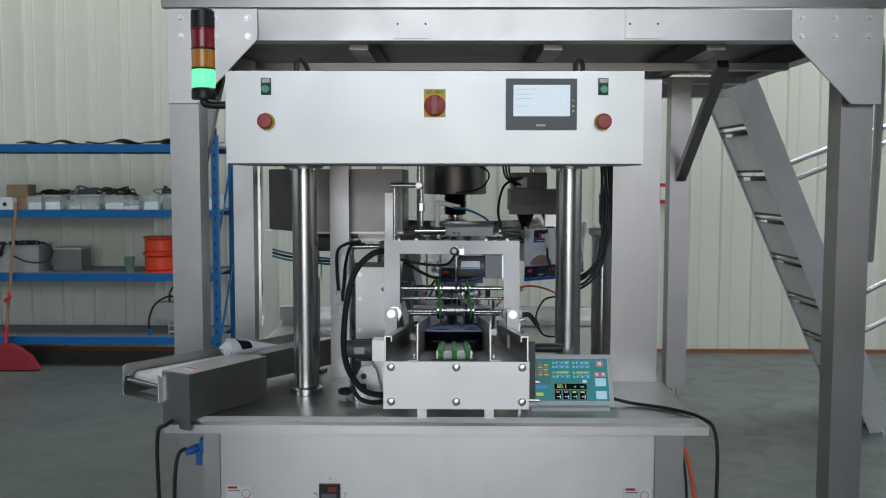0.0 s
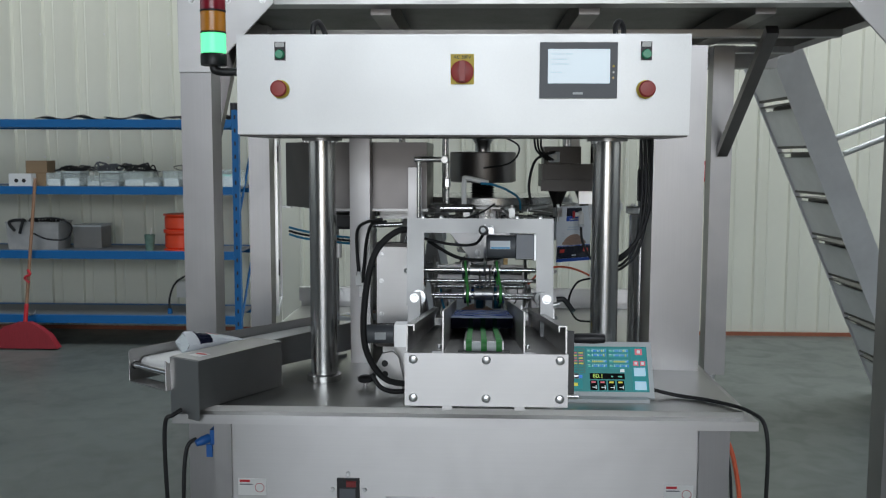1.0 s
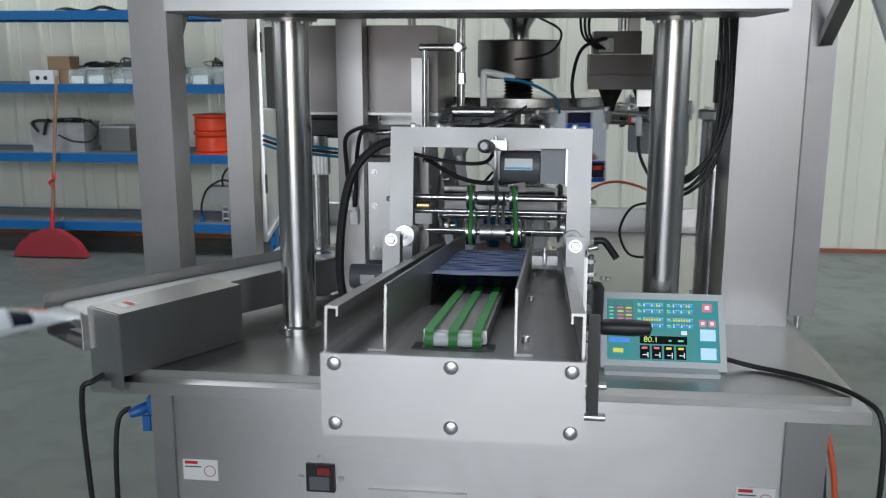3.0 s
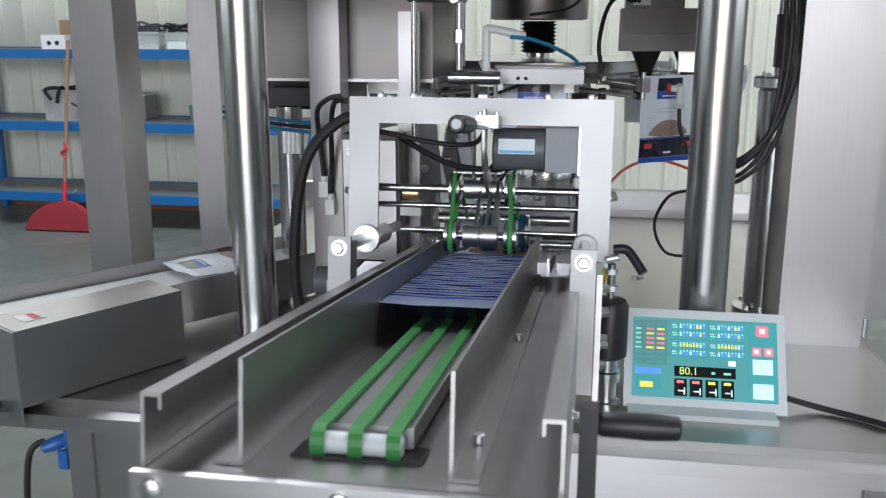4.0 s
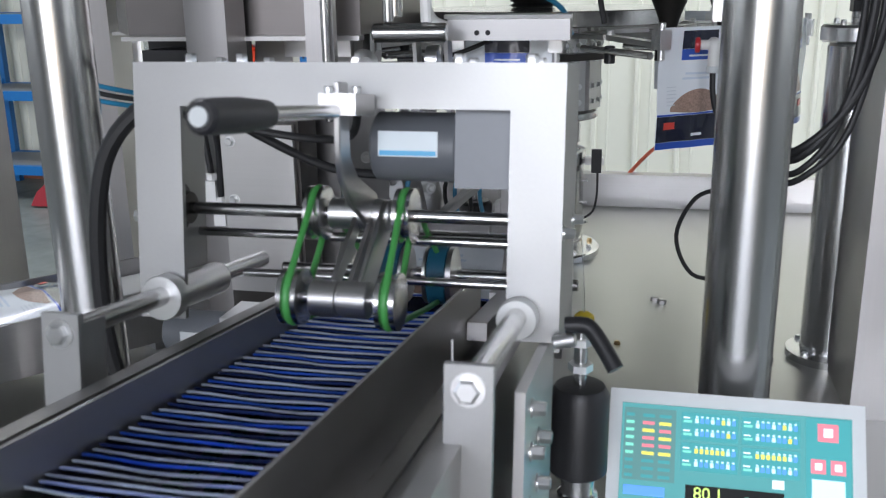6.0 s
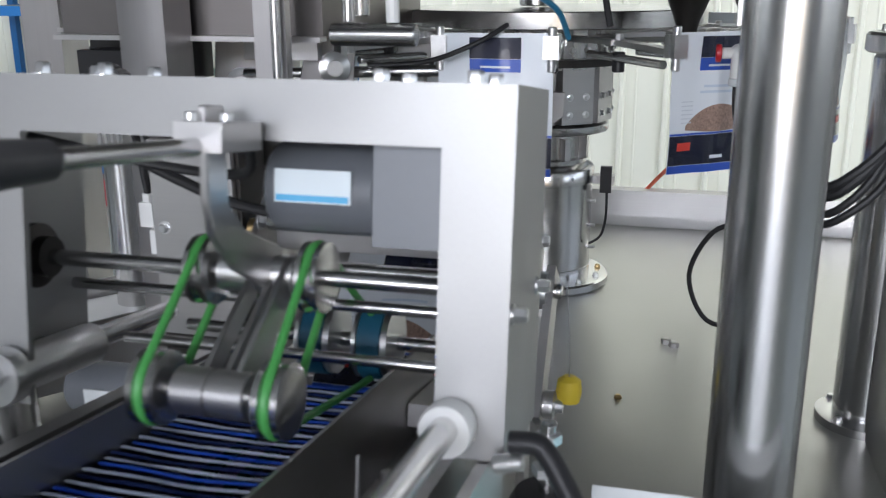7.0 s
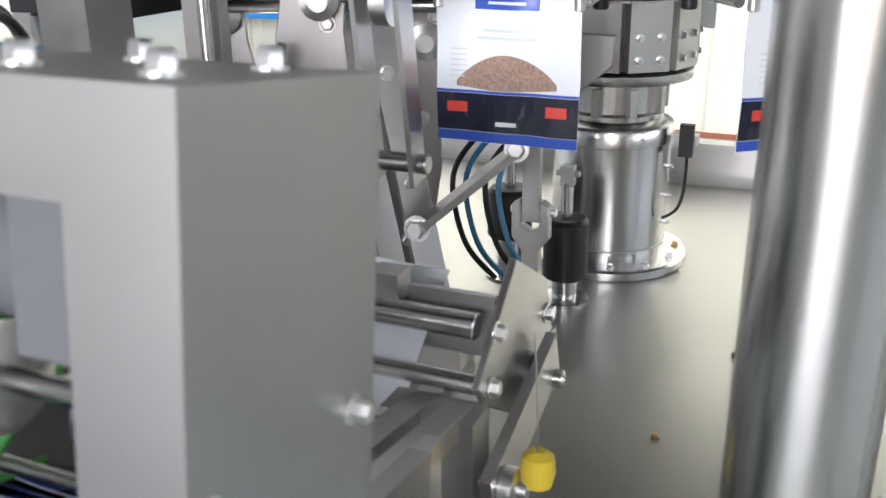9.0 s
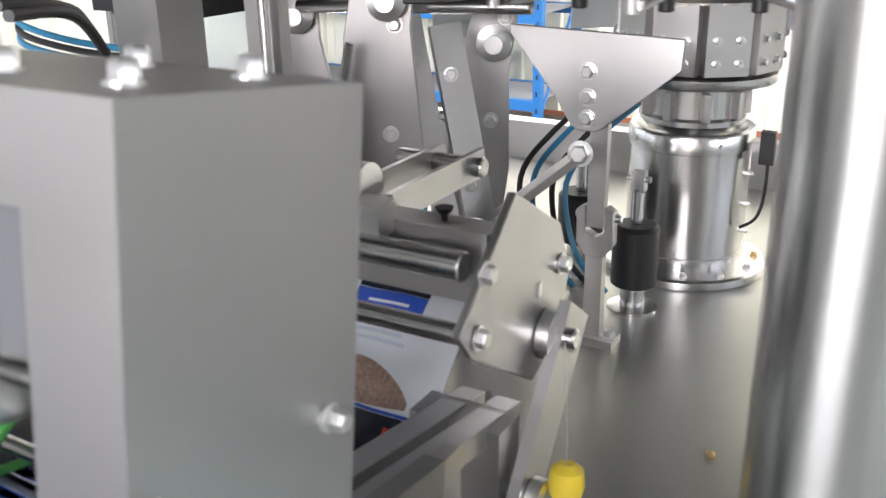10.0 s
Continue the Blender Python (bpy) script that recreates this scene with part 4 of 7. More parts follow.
def pouch(name="pouch", full=0.0, label="white stand-up pouch with blue label and printed brown grains", category="pouch"):
    """A printed pouch hanging from its top edge, front towards -y; its origin is the middle of the top edge."""
    ob = thing(name, label, category)

    def surf(x, z, side):
        u, v = 2 * x / PW, -z / PH
        edge = max(0.0, 1 - u * u) ** 0.7
        bulge = (0.0016 + full * (0.35 + 0.9 * v) * 0.016 * min(1, 6 * (1 - v)) + 0.0016 * math.sin(7 * u + 3 * v)) * edge
        fold = 0.0015 * math.sin(9 * v + 2 * u)
        return fold - bulge - 0.0006 if side < 0 else fold + bulge + 0.0006

    def sheet(bm, x0, x1, z0, z1, off, nx, nz, side=-1, shape=None):
        grid = []
        for j in range(nz + 1):
            row = []
            for i in range(nx + 1):
                x, z = x0 + (x1 - x0) * i / nx, z0 + (z1 - z0) * j / nz
                if shape:
                    x, z = shape(i / nx, j / nz)
                row.append(bm.verts.new((x, surf(x, z, side) + side * off, z)))
            grid.append(row)
        for j in range(nz):
            for i in range(nx):
                q = (grid[j][i], grid[j][i + 1], grid[j + 1][i + 1], grid[j + 1][i])
                if len(set(v.co.to_tuple(6) for v in q)) == 4:
                    bm.faces.new(q if side < 0 else tuple(reversed(q))).smooth = True
        return grid
    bm = bmesh.new()
    h = PW / 2
    f = sheet(bm, -h, h, -PH, 0, 0, 14, 18, -1)
    b = sheet(bm, -h, h, -PH, 0, 0, 14, 18, 1)
    rim_f = f[0] + [r[-1] for r in f[1:]] + f[-1][-2::-1] + [r[0] for r in f[-2:0:-1]]
    rim_b = b[0] + [r[-1] for r in b[1:]] + b[-1][-2::-1] + [r[0] for r in b[-2:0:-1]]
    n = len(rim_f)
    for i in range(n):
        bm.faces.new((rim_f[(i + 1) % n], rim_f[i], rim_b[i], rim_b[(i + 1) % n]))
    part("body", bm, BAGWHITE, ob)

    def patch(nm, x0, x1, z0, z1, mat, off=0.0004, nx=8, nz=4, shape=None, lab=""):
        q = bmesh.new()
        sheet(q, x0, x1, z0, z1, off, nx, nz, -1, shape)
        part(nm, q, mat, ob, lab)
    patch("bottom_band", -h, h, -PH + 0.0005, -PH + 0.012, BAGBLUE, nx=12, nz=2)
    patch("dark_band", -h, h, -PH + 0.0125, -PH + 0.056, BAGDARK, nx=12, nz=6)
    patch("thin_band", -h, h, -PH + 0.0565, -PH + 0.0595, BAGBLUE, nx=12, nz=1)
    for s in (-1, 1):
        x0, x1 = sorted((s * 0.046, s * 0.070))
        patch("red_tab", x0, x1, -PH + 0.034, -PH + 0.046, BAGRED, 0.0009, 4, 2)
    patch("text_bar", -0.012, 0.012, -PH + 0.020, -PH + 0.025, BAGWHITE, 0.0009, 3, 1)
    patch("grain_picture", 0, 0, 0, 0, GRAINS, 0.0005, 16, 6, lambda i, j: (-0.058 + 0.116 * i, -PH + 0.064 + j * (0.006 + 0.034 * math.sin(math.pi * i) ** 0.85) - 0.004 * math.sin(math.pi * i)), "picture of a heap of brown grains")
    for z, w in ((-0.086, 0.034), (-0.078, 0.028)):
        patch("text_bar", -w, w, z, z + 0.0035, material("faint_blue_print", (0.62, 0.70, 0.80), 0.4), 0.0005, 6, 1)
    for k in range(6):
        patch("text_bar", -0.066, -0.046, -0.098 - k * 0.006, -0.0965 - k * 0.006, material("faint_grey_print", (0.66, 0.70, 0.75), 0.4), 0.0005, 3, 1)
    patch("label", -0.037, 0.037, -0.054, -0.036, BAGBLUE, 0.0005, 6, 2, None, "blue label strip")
    patch("text_bar", -0.022, 0.022, -0.0485, -0.0455, BAGWHITE, 0.0010, 4, 1)
    patch("window", -0.037, 0.037, -0.0355, -0.006, BAGDARK, 0.0005, 6, 4, None, "dark clear window")
    return ob
# ---- rotary carousel ----
CX, CY, RG, SKEW = 0.018, 3.935, 0.530, 0.4
STATIONS, GRIP_Z = 10, 1.463
carousel = thing("carousel", "turning steel carousel with ten pairs of pouch grippers", "carousel", (CX, CY, T))


def pedestal():
    p = thing("pedestal", "polished stainless steel pedestal bolted to the machine table", "pedestal", (CX, CY, T))
    part("flange", lathe([(0.133, 0), (0.135, 0.002), (0.135, 0.014), (0.131, 0.017), (0.098, 0.018)], (0, 0, 0.0), (0, 0, 1), 64), POLISH, p)
    part("body", lathe([(0.096, 0), (0.096, 0.190), (0.0995, 0.192), (0.0995, 0.217), (0.097, 0.221), (0.088, 0.220), (0.080, 0.204), (0.02, 0.202)], (0, 0, 0.018), (0, 0, 1), 72), POLISH, p)
    part("seam", lathe([(0.0963, 0), (0.0970, 0.0005), (0.0970, 0.0015), (0.0963, 0.002)], (0, 0, 0.036), (0, 0, 1), 64), STEEL, p)
    for i in range(12):
        a = i * math.tau / 12 + 0.30
        part("bolt", hexbolt((0.116 * math.cos(a), 0.116 * math.sin(a), 0.017), (0, 0, 1), 0.005, 0.006), BRASS if i % 4 == 0 else ALU, p)
    for dz in (0.075, 0.120, 0.170):
        part("side_screw", rod((0.095, -0.012, dz), (0.106, -0.014, dz), 0.0034, 10), ALU, p)
    for a in (-2.3, -0.85):
        part("side_screw", rod((0.098 * math.cos(a), 0.098 * math.sin(a), 0.224), (0.1025 * math.cos(a), 0.1025 * math.sin(a), 0.224), 0.003, 10), ALU, p)
    s = part("sensor_bracket", block(0.098, 0.140, -0.012, 0.016, 0.205, 0.221, 0.002), STEEL, p)
    part("sensor", block(0.114, 0.136, -0.026, -0.013, 0.190, 0.242, 0.003), BLACKPL, s)
    part("sensor_cable", tube([(0.128, -0.022, 0.190), (0.128, -0.026, 0.14), (0.120, -0.034, 0.105), (0.098, -0.038, 0.088)], 0.0026, 8), RUBBER, s)


def carousel_parts():
    p = carousel
    part("hub", lathe([(0.030, 0.224), (0.070, 0.236), (0.078, 0.246), (0.082, 0.248), (0.082, 0.256), (0.072, 0.259), (0.072, 0.310), (0.122, 0.312), (0.124, 0.315), (0.124, 0.327), (0.085, 0.330), (0.085, 0.430), (0.125, 0.435), (0.125, 0.510)], (0, 0, 0), (0, 0, 1), 56), POLISH, p)
    for i in range(9):
        a = math.tau * i / 9
        part("clip", block(0.072, 0.088, -0.006, 0.006, 0.258, 0.300, 0.001, Matrix.Rotation(a, 4, "Z")), BRASS if i == 8 else STEEL, p)
    part("disc", lathe([(0.05, 0.514), (0.296, 0.515), (0.298, 0.517), (0.298, 0.543), (0.296, 0.545), (0.05, 0.546)], (0, 0, 0), (0, 0, 1), 72), POLISH, p)
    part("cam_ring", lathe([(0.105, 0.440), (0.150, 0.441), (0.150, 0.455), (0.105, 0.456)], (0, 0, 0), (0, 0, 1), 56), DARKSTEEL, p)
    for k in range(STATIONS):
        m = Matrix.Rotation(math.tau * k / STATIONS + radians(SKEW), 4, "Z")
        # hanging block below the disc
        hb = part("hanger", block(-0.033, 0.033, -0.124, -0.092, 0.334, 0.513, 0.003, m), STEEL, p)
        for dx in (-0.017, 0.017):
            for z in (0.352, 0.385, 0.47):
                part("bolt", hexbolt(m @ Vector((dx, -0.124, z)), m.to_3x3() @ Vector((0, -1, 0)), 0.0052, 0.005), ALU, hb)
        for s in (-1, 1):
            # gripper arm: bent flat bar from the hanger out to the pouch edge
            a, b, c = Vector((s * 0.034, -0.124, 0.494)), Vector((s * 0.066, -0.36, 0.500)), Vector((s * 0.080, -RG + 0.012, 0.496))
            arm = bmesh.new()
            for q0, q1, w in ((a, b, 0.014), (b, c, 0.011)):
                mm, L = axis_frame(q0, q1)
                box(arm, -w, w, -0.0045, 0.0045, 0, L, m @ mm)
            g = part("gripper_arm", bevelled(arm, 0.0012, 1), STEEL, p)
            part("jaw", block(s * 0.080 - 0.011, s * 0.080 + 0.011, -RG - 0.012, -RG - 0.003, 0.488, 0.520, 0.002, m), ALU, g)
            part("jaw", block(s * 0.080 - 0.011, s * 0.080 + 0.011, -RG + 0.003, -RG + 0.012, 0.488, 0.520, 0.002, m), ALU, g)
            part("jaw_pin", rod(m @ Vector((s * 0.080, -RG - 0.001, 0.470)), m @ Vector((s * 0.080, -RG - 0.001, 0.532)), 0.0062, 12), ALU, g)
            part("spring_rod", rod(m @ Vector((s * 0.048, -0.240, 0.474)), m @ Vector((s * 0.078, -RG + 0.030, 0.476)), 0.0065, 12), POLISH, g)
            part("stop_knob", rod(m @ Vector((s * 0.056, -0.345, 0.452)), m @ Vector((s * 0.056, -0.345, 0.484)), 0.010, 14), BLACKPL, g)
            part("pivot_bolt", hexbolt(m @ Vector((s * 0.066, -0.36, 0.5045)), (0, 0, 1), 0.007, 0.008), ALU, g)
        part("spring_link", block(-0.046, 0.046, -0.322, -0.310, 0.5045, 0.512, 0.002, m), STEEL, p)


pedestal()
carousel_parts()


def fork_lever():
    """Cylinder-driven forked lever with its fan-shaped plate behind the loading place."""
    f = thing("fork_lever", "brushed steel fan-shaped plate on a forked lever stand", "lever", (-0.002, 3.580, T))
    part("foot", block(-0.012, 0.034, -0.018, 0.018, 0.0, 0.012, 0.002), STEEL, f)
    part("foot_bolt", hexbolt((0.024, 0, 0.012), (0, 0, 1), 0.0085, 0.009), ALU, f)
    part("stem", block(-0.012, 0.012, -0.008, 0.008, 0.012, 0.150, 0.002), STEEL, f)
    part("fork", plate([(-0.012, 0.10), (0.012, 0.10), (0.026, 0.118), (0.026, 0.165), (0.014, 0.172), (0.013, 0.135), (0.0, 0.128), (-0.013, 0.135), (-0.014, 0.172), (-0.026, 0.165), (-0.026, 0.118)], 0.018, Matrix.Translation((0, -0.011, 0.03))), STEEL, f)
    part("fork_pin", rod((-0.030, 0, 0.185), (0.034, 0, 0.185), 0.006, 14), ALU, f)
    part("tongue", block(-0.013, 0.011, -0.006, 0.006, 0.170, 0.330, 0.002), STEEL, f)
    o = [(-0.038, 0.306), (-0.028, 0.301), (-0.004, 0.301), (0.006, 0.306), (0.102, 0.386), (0.104, 0.424), (-0.126, 0.431), (-0.124, 0.418), (-0.063, 0.345)]
    fan = part("fan_plate", plate(o, 0.004, Matrix.Translation((0.0, -0.012, 0))), STEEL, f)
    for z in (0.318, 0.345, 0.378):
        part("bolt", hexbolt((-0.016, -0.012, z), (0, -1, 0), 0.0085, 0.007), ALU, fan)
    return f


fork_lever()


def black_cylinder(x, y, z0, z1, r, label):
    c = thing("air_cylinder", label, "cylinder", (x, y, T))
    part("body", lathe([(r - 0.002, 0), (r, 0.002), (r, z1 - z0 - 0.006), (r - 0.006, z1 - z0)], (0, 0, z0 - T), (0, 0, 3), 30), BLACKPL, c)
    part("stem", rod((0, 0, 0.004), (0, 0, z0 - T), r * 0.55, 20), POLISH, c)
    part("foot_ring", lathe([(r * 1.1, 0), (r * 1.1, 0.004), (r * 0.6, 0.006)], (0, 0, 0), (0, 0, 1), 26), POLISH, c)
    part("piston", rod((0, 0, z1 - T), (0, 0, z1 - T + 0.055), r * 0.26, 14), POLISH, c)
    k = part("clevis", block(-0.010, 0.010, -0.008, 0.008, z1 - T + 0.050, z1 - T + 0.080, 0.002), ALU, c)
    part("clevis_pin", rod((-0.018, 0, z1 - T + 0.068), (0.018, 0, z1 - T + 0.068), 0.005, 12), ALU, k)
    return c


black_cylinder(0.008, 3.715, 0.980, 1.074, 0.034, "black air cylinder standing beside the pedestal")
black_cylinder(-0.105, 3.78, 1.010, 1.090, 0.036, "black air cylinder among the blue hoses")


def opening_arms():
    """Slanted lever arms of the pouch opener beside the loading place."""
    a = thing("pouch_opener", "slanted brushed steel opener arm with a lever", "lever", (-0.14, 3.46, T))
    for dx, dy, w in ((0.0, 0.0, 0.021), (-0.085, 0.05, 0.018)):
        m, L = axis_frame((dx + 0.055, dy, 0.05), (dx - 0.030, dy + 0.01, 0.44))
        b = part("arm", block(-0.004, 0.004, -w, w, 0, L, 0.002, m @ pose(0, 0, 0, 0, 0, 62)), STEEL, a)
        for h in (0.05, 0.20, 0.34):
            q = m @ Vector((0, 0, h))
            part("bolt", hexbolt(q + Vector((0.004, -0.012, 0)), (0.5, -0.8, 0.1), 0.007, 0.006), ALU, b)
    m, L = axis_frame((0.03, -0.01, 0.19), (0.142, 0.05, 0.290))
    lv = part("lever", block(-0.016, 0.016, -0.005, 0.005, 0, L, 0.004, m), STEEL, a)
    part("lever_bolt", hexbolt((0.142, 0.040, 0.290), (0.1, -1, 0.1), 0.012, 0.008), ALU, lv)
    part("lever_bolt", hexbolt((0.03, -0.018, 0.19), (0.1, -1, 0.1), 0.013, 0.010), ALU, lv)
    part("base_block", block(0.02, 0.09, -0.02, 0.03, 0.0, 0.06, 0.003), STEEL, a)
    part("cover", lathe([(0.05, 0), (0.052, 0.003), (0.052, 0.012), (0.02, 0.02)], (0.02, -0.03, 0.085), (0.02, -0.2, 0.18), 28), ALU, a)
    return a


opening_arms()


def opener_frame():
    """Upright plates and bearing blocks that carry the opener, behind the drive housing."""
    f = thing("opener_stand", "upright brushed steel plates with bearings behind the magazine", "frame", (-0.27, 3.44, T))
    for x, y, w, h, lean in ((0.0, 0.0, 0.055, 0.60, 4), (-0.13, 0.07, 0.05, 0.56, -3), (0.055, 0.13, 0.045, 0.52, 8)):
        m = Matrix.Translation((x, y, 0)) @ pose(0, 0, 0, 0, lean, 24)
        q = part("plate", plate([(-w, 0.0), (w, 0.0), (w, h * 0.45), (w * 0.55, h * 0.72), (w * 0.62, h), (-w * 0.55, h), (-w, h * 0.7)], 0.010, m), STEEL_V, f)
        for z in (0.12, 0.30, 0.44):
            part("bolt", hexbolt(m @ Vector((0.01, 0, z)), m.to_3x3() @ Vector((0, -1, 0)), 0.008, 0.007), ALU, q)
        part("bearing", lathe([(0.020, 0), (0.024, 0.002), (0.024, 0.014), (0.012, 0.018), (0.012, 0.026)], m @ Vector((0.0, 0, h * 0.78)), m @ Vector((0.0, -1, h * 0.78)), 26), ALU, q)
    part("tie_rod", rod((-0.14, 0.05, 0.45), (0.20, 0.07, 0.46), 0.009, 16), POLISH, f)
    part("tie_rod", rod((-0.14, 0.05, 0.30), (0.08, 0.10, 0.31), 0.007, 16), POLISH, f)
    part("air_cylinder", rod((-0.06, -0.03, 0.12), (-0.02, -0.03, 0.34), 0.017, 20), ALU, f)
    part("piston", rod((-0.02, -0.03, 0.34), (0.0, -0.03, 0.42), 0.006, 14), POLISH, f)
    part("bracket", block(-0.10, 0.02, -0.028, -0.010, 0.48, 0.53, 0.003), STEEL, f)
    return f


opener_frame()
# ---- swinging transfer arm, picking cradle ----
SY, SZ, SR = 3.33, 1.25, 0.225
swing = thing("transfer_arm", "swinging steel transfer arm with a suction bar", "arm", (0, SY, SZ))


def swing_parts():
    """Built pointing along -y from its axis; turned about x."""
    p = swing
    part("axle", rod((-0.150, 0, 0), (-0.040, 0, 0), 0.011, 20), POLISH, p)
    for x in (-0.105, -0.055):
        a = part("side_plate", block(x - 0.003, x + 0.003, -SR + 0.012, 0.022, -0.016, 0.016, 0.003), STEEL, p)
        part("bolt", hexbolt((x - 0.003, -0.10, 0.0), (-1, 0, 0), 0.006, 0.006), ALU, a)
    part("wheel", lathe([(0.018, 0), (0.024, 0.001), (0.024, 0.020), (0.018, 0.021)], (-0.094, -SR + 0.055, 0.020), (1, -SR + 0.055, 0.020), 28), ALU, p)
    b = part("suction_bar", block(-0.050, 0.135, -SR - 0.016, -SR + 0.016, -0.020, 0.022, 0.004), STEEL_X, p)
    part("bar_strip", block(-0.055, 0.138, -SR - 0.022, -SR - 0.0165, -0.020, -0.008, 0.0015), ALU, b)
    for x in (-0.005, 0.012):
        part("screw", rod((x, -SR + 0.004, -0.0225), (x, -SR + 0.004, -0.020), 0.004, 12), BLACKPL, b)
    for x in (-0.02, 0.04, 0.10):
        c = part("suction_cup", lathe([(0.003, 0), (0.003, 0.005), (0.007, 0.009), (0.008, 0.012), (0.005, 0.0122)], (x, -SR, 0.022), (x, -SR, 1), 20), BLACKPL, b)
    part("air_fitting", tube([(-0.05, -SR, 0.0), (-0.075, -SR - 0.01, 0.0), (-0.085, -SR - 0.03, -0.005)], 0.008, 10), WHITEPL, b)


swing_parts()

cradle = thing("pick_cradle", "steel picking cradle with two polished cross rods", "cradle", (0, 3.11, 1.185))


def cradle_parts():
    p = cradle
    for x in (0.140, -0.150):
        e = part("end_plate", plate([(-0.055, 0.135), (-0.140, 0.055), (-0.120, 0.030), (-0.02, -0.035), (0.025, -0.020), (0.052, 0.038), (0.03, 0.085)], 0.007, Matrix.Translation((x, 0, 0)) @ pose(0, 0, 0, 0, 0, 90)), STEEL, p)
        part("boss", lathe([(0.020, 0), (0.022, 0.001), (0.022, 0.012), (0.010, 0.014)], (x + 0.0005, 0, 0), (x + 1, 0, 0), 26), ALU, e)
        part("axle_end", rod((x + 0.010, 0, 0), (x + 0.029, 0, 0), 0.0085, 16), POLISH, e)
        for y, z in ((-0.105, 0.09), (-0.115, 0.045), (0.03, 0.05)):
            part("bolt", hexbolt((x + 0.0005, y, z), (1, 0, 0), 0.007, 0.007), ALU, e)
    part("roller", lathe([(0.010, 0), (0.0112, 0.001), (0.0112, 0.262), (0.010, 0.263)], (-0.138, -0.105, 0.092), (1, -0.105, 0.092), 24), POLISH, p)
    part("cross_rod", rod((-0.142, -0.118, 0.046), (0.132, -0.118, 0.046), 0.008, 18), POLISH, p)
    part("cross_plate", block(-0.140, 0.132, -0.085, -0.078, 0.055, 0.110, 0.002), STEEL, p)
    part("cross_rod", rod((-0.142, 0.02, 0.030), (0.132, 0.02, 0.030), 0.006, 18), POLISH, p)
    for x in (-0.05, 0.04):
        part("holder", block(x - 0.014, x + 0.014, -0.105, -0.08, 0.10, 0.125, 0.003), STEEL, p)


cradle_parts()
LINK_Y, LINK_Z = 3.034, 1.082
link = thing("link_arm", "slanted steel link arm below the picking cradle", "arm", (0.150, LINK_Y, LINK_Z))
part("bar", block(-0.004, 0.006, -0.024, 0.024, -0.020, 0.155, 0.004), STEEL, link)
part("pivot", lathe([(0.014, 0), (0.016, 0.001), (0.016, 0.012), (0.008, 0.014), (0.008, 0.022)], (0.006, 0, 0), (1, 0, 0), 22), ALU, link)
part("pivot_pin", rod((-0.30, 0, 0), (-0.004, 0, 0), 0.009, 16), POLISH, link)


def pick_slide():
    """Fixed slide rails and stop below the cradle, at the lower end of the trough."""
    s = thing("pick_slide", "dull steel slide rails at the lower end of the magazine", "slide", (0, 2.97, T))
    for x in (0.085, 0.118):
        m, L = axis_frame((x, -0.18, 0.235), (x, 0.10, 0.19))
        part("rail", block(-0.011, 0.011, -0.010, 0.010, 0, L, 0.003, m), STEEL, s)
    b = part("end_block", block(0.060, 0.140, 0.04, 0.075, 0.0, 0.205, 0.003), STEEL, s)
    for z in (0.12, 0.17):
        part("bolt", hexbolt((0.1, 0.04, z), (0, -1, 0), 0.007, 0.006), ALU, b)
    part("upright", block(0.128, 0.140, -0.05, -0.02, 0.0, 0.23, 0.002), STEEL, s)
    part("upright", block(-0.150, -0.125, 0.0, 0.05, 0.0, 0.20, 0.002), STEEL, s)
    part("tray", block(-0.120, 0.058, -0.02, 0.13, 0.085, 0.089, 0.001), DARKSTEEL, s)
    part("tray_side", block(0.0585, 0.0615, -0.02, 0.13, 0.085, 0.15, 0.001), STEEL, s)
    part("tray_leg", block(-0.10, -0.06, 0.03, 0.07, 0.0, 0.0845, 0.001), STEEL, s)
    part("air_fitting", tube([(-0.05, 0.02, 0.10), (-0.05, 0.0, 0.13), (-0.06, -0.02, 0.15)], 0.006, 10), BRASS, s)


pick_slide()
cap = thing("yellow_cap", "small yellow plastic cap hanging on a thin wire", "cap", (0.183, 3.040, 1.102))
part("cap", lathe([(0.004, 0), (0.012, 0.003), (0.0145, 0.015), (0.013, 0.028), (0.006, 0.033)], (0, 0, -0.02), (0, 0.1, 1), 22), YELLOW, cap)
part("wire", tube([(0, 0, 0.012), (-0.001, 0, 0.05), (-0.006, 0.004, 0.115)], 0.0007, 6), ALU, cap)
for i, (x, y) in enumerate(((0.280, 3.614), (0.293, 3.602), (0.460, 3.341), (0.218, 3.376))):
    n_ = tagged(part("hex_nut" if i < 3 else "brass_screw", lathe([(0.0085, 0), (0.0085, 0.008), (0.006, 0.0095)] if i < 3 else [(0.0055, 0), (0.0055, 0.003), (0.003, 0.006)], (x, y, T), (x, y, 3), 6 if i < 3 else 14), STEEL if i < 3 else BRASS),
                "loose steel nut lying on the machine table" if i < 3 else "small brass screw head in the machine table", "nut" if i < 3 else "screw")


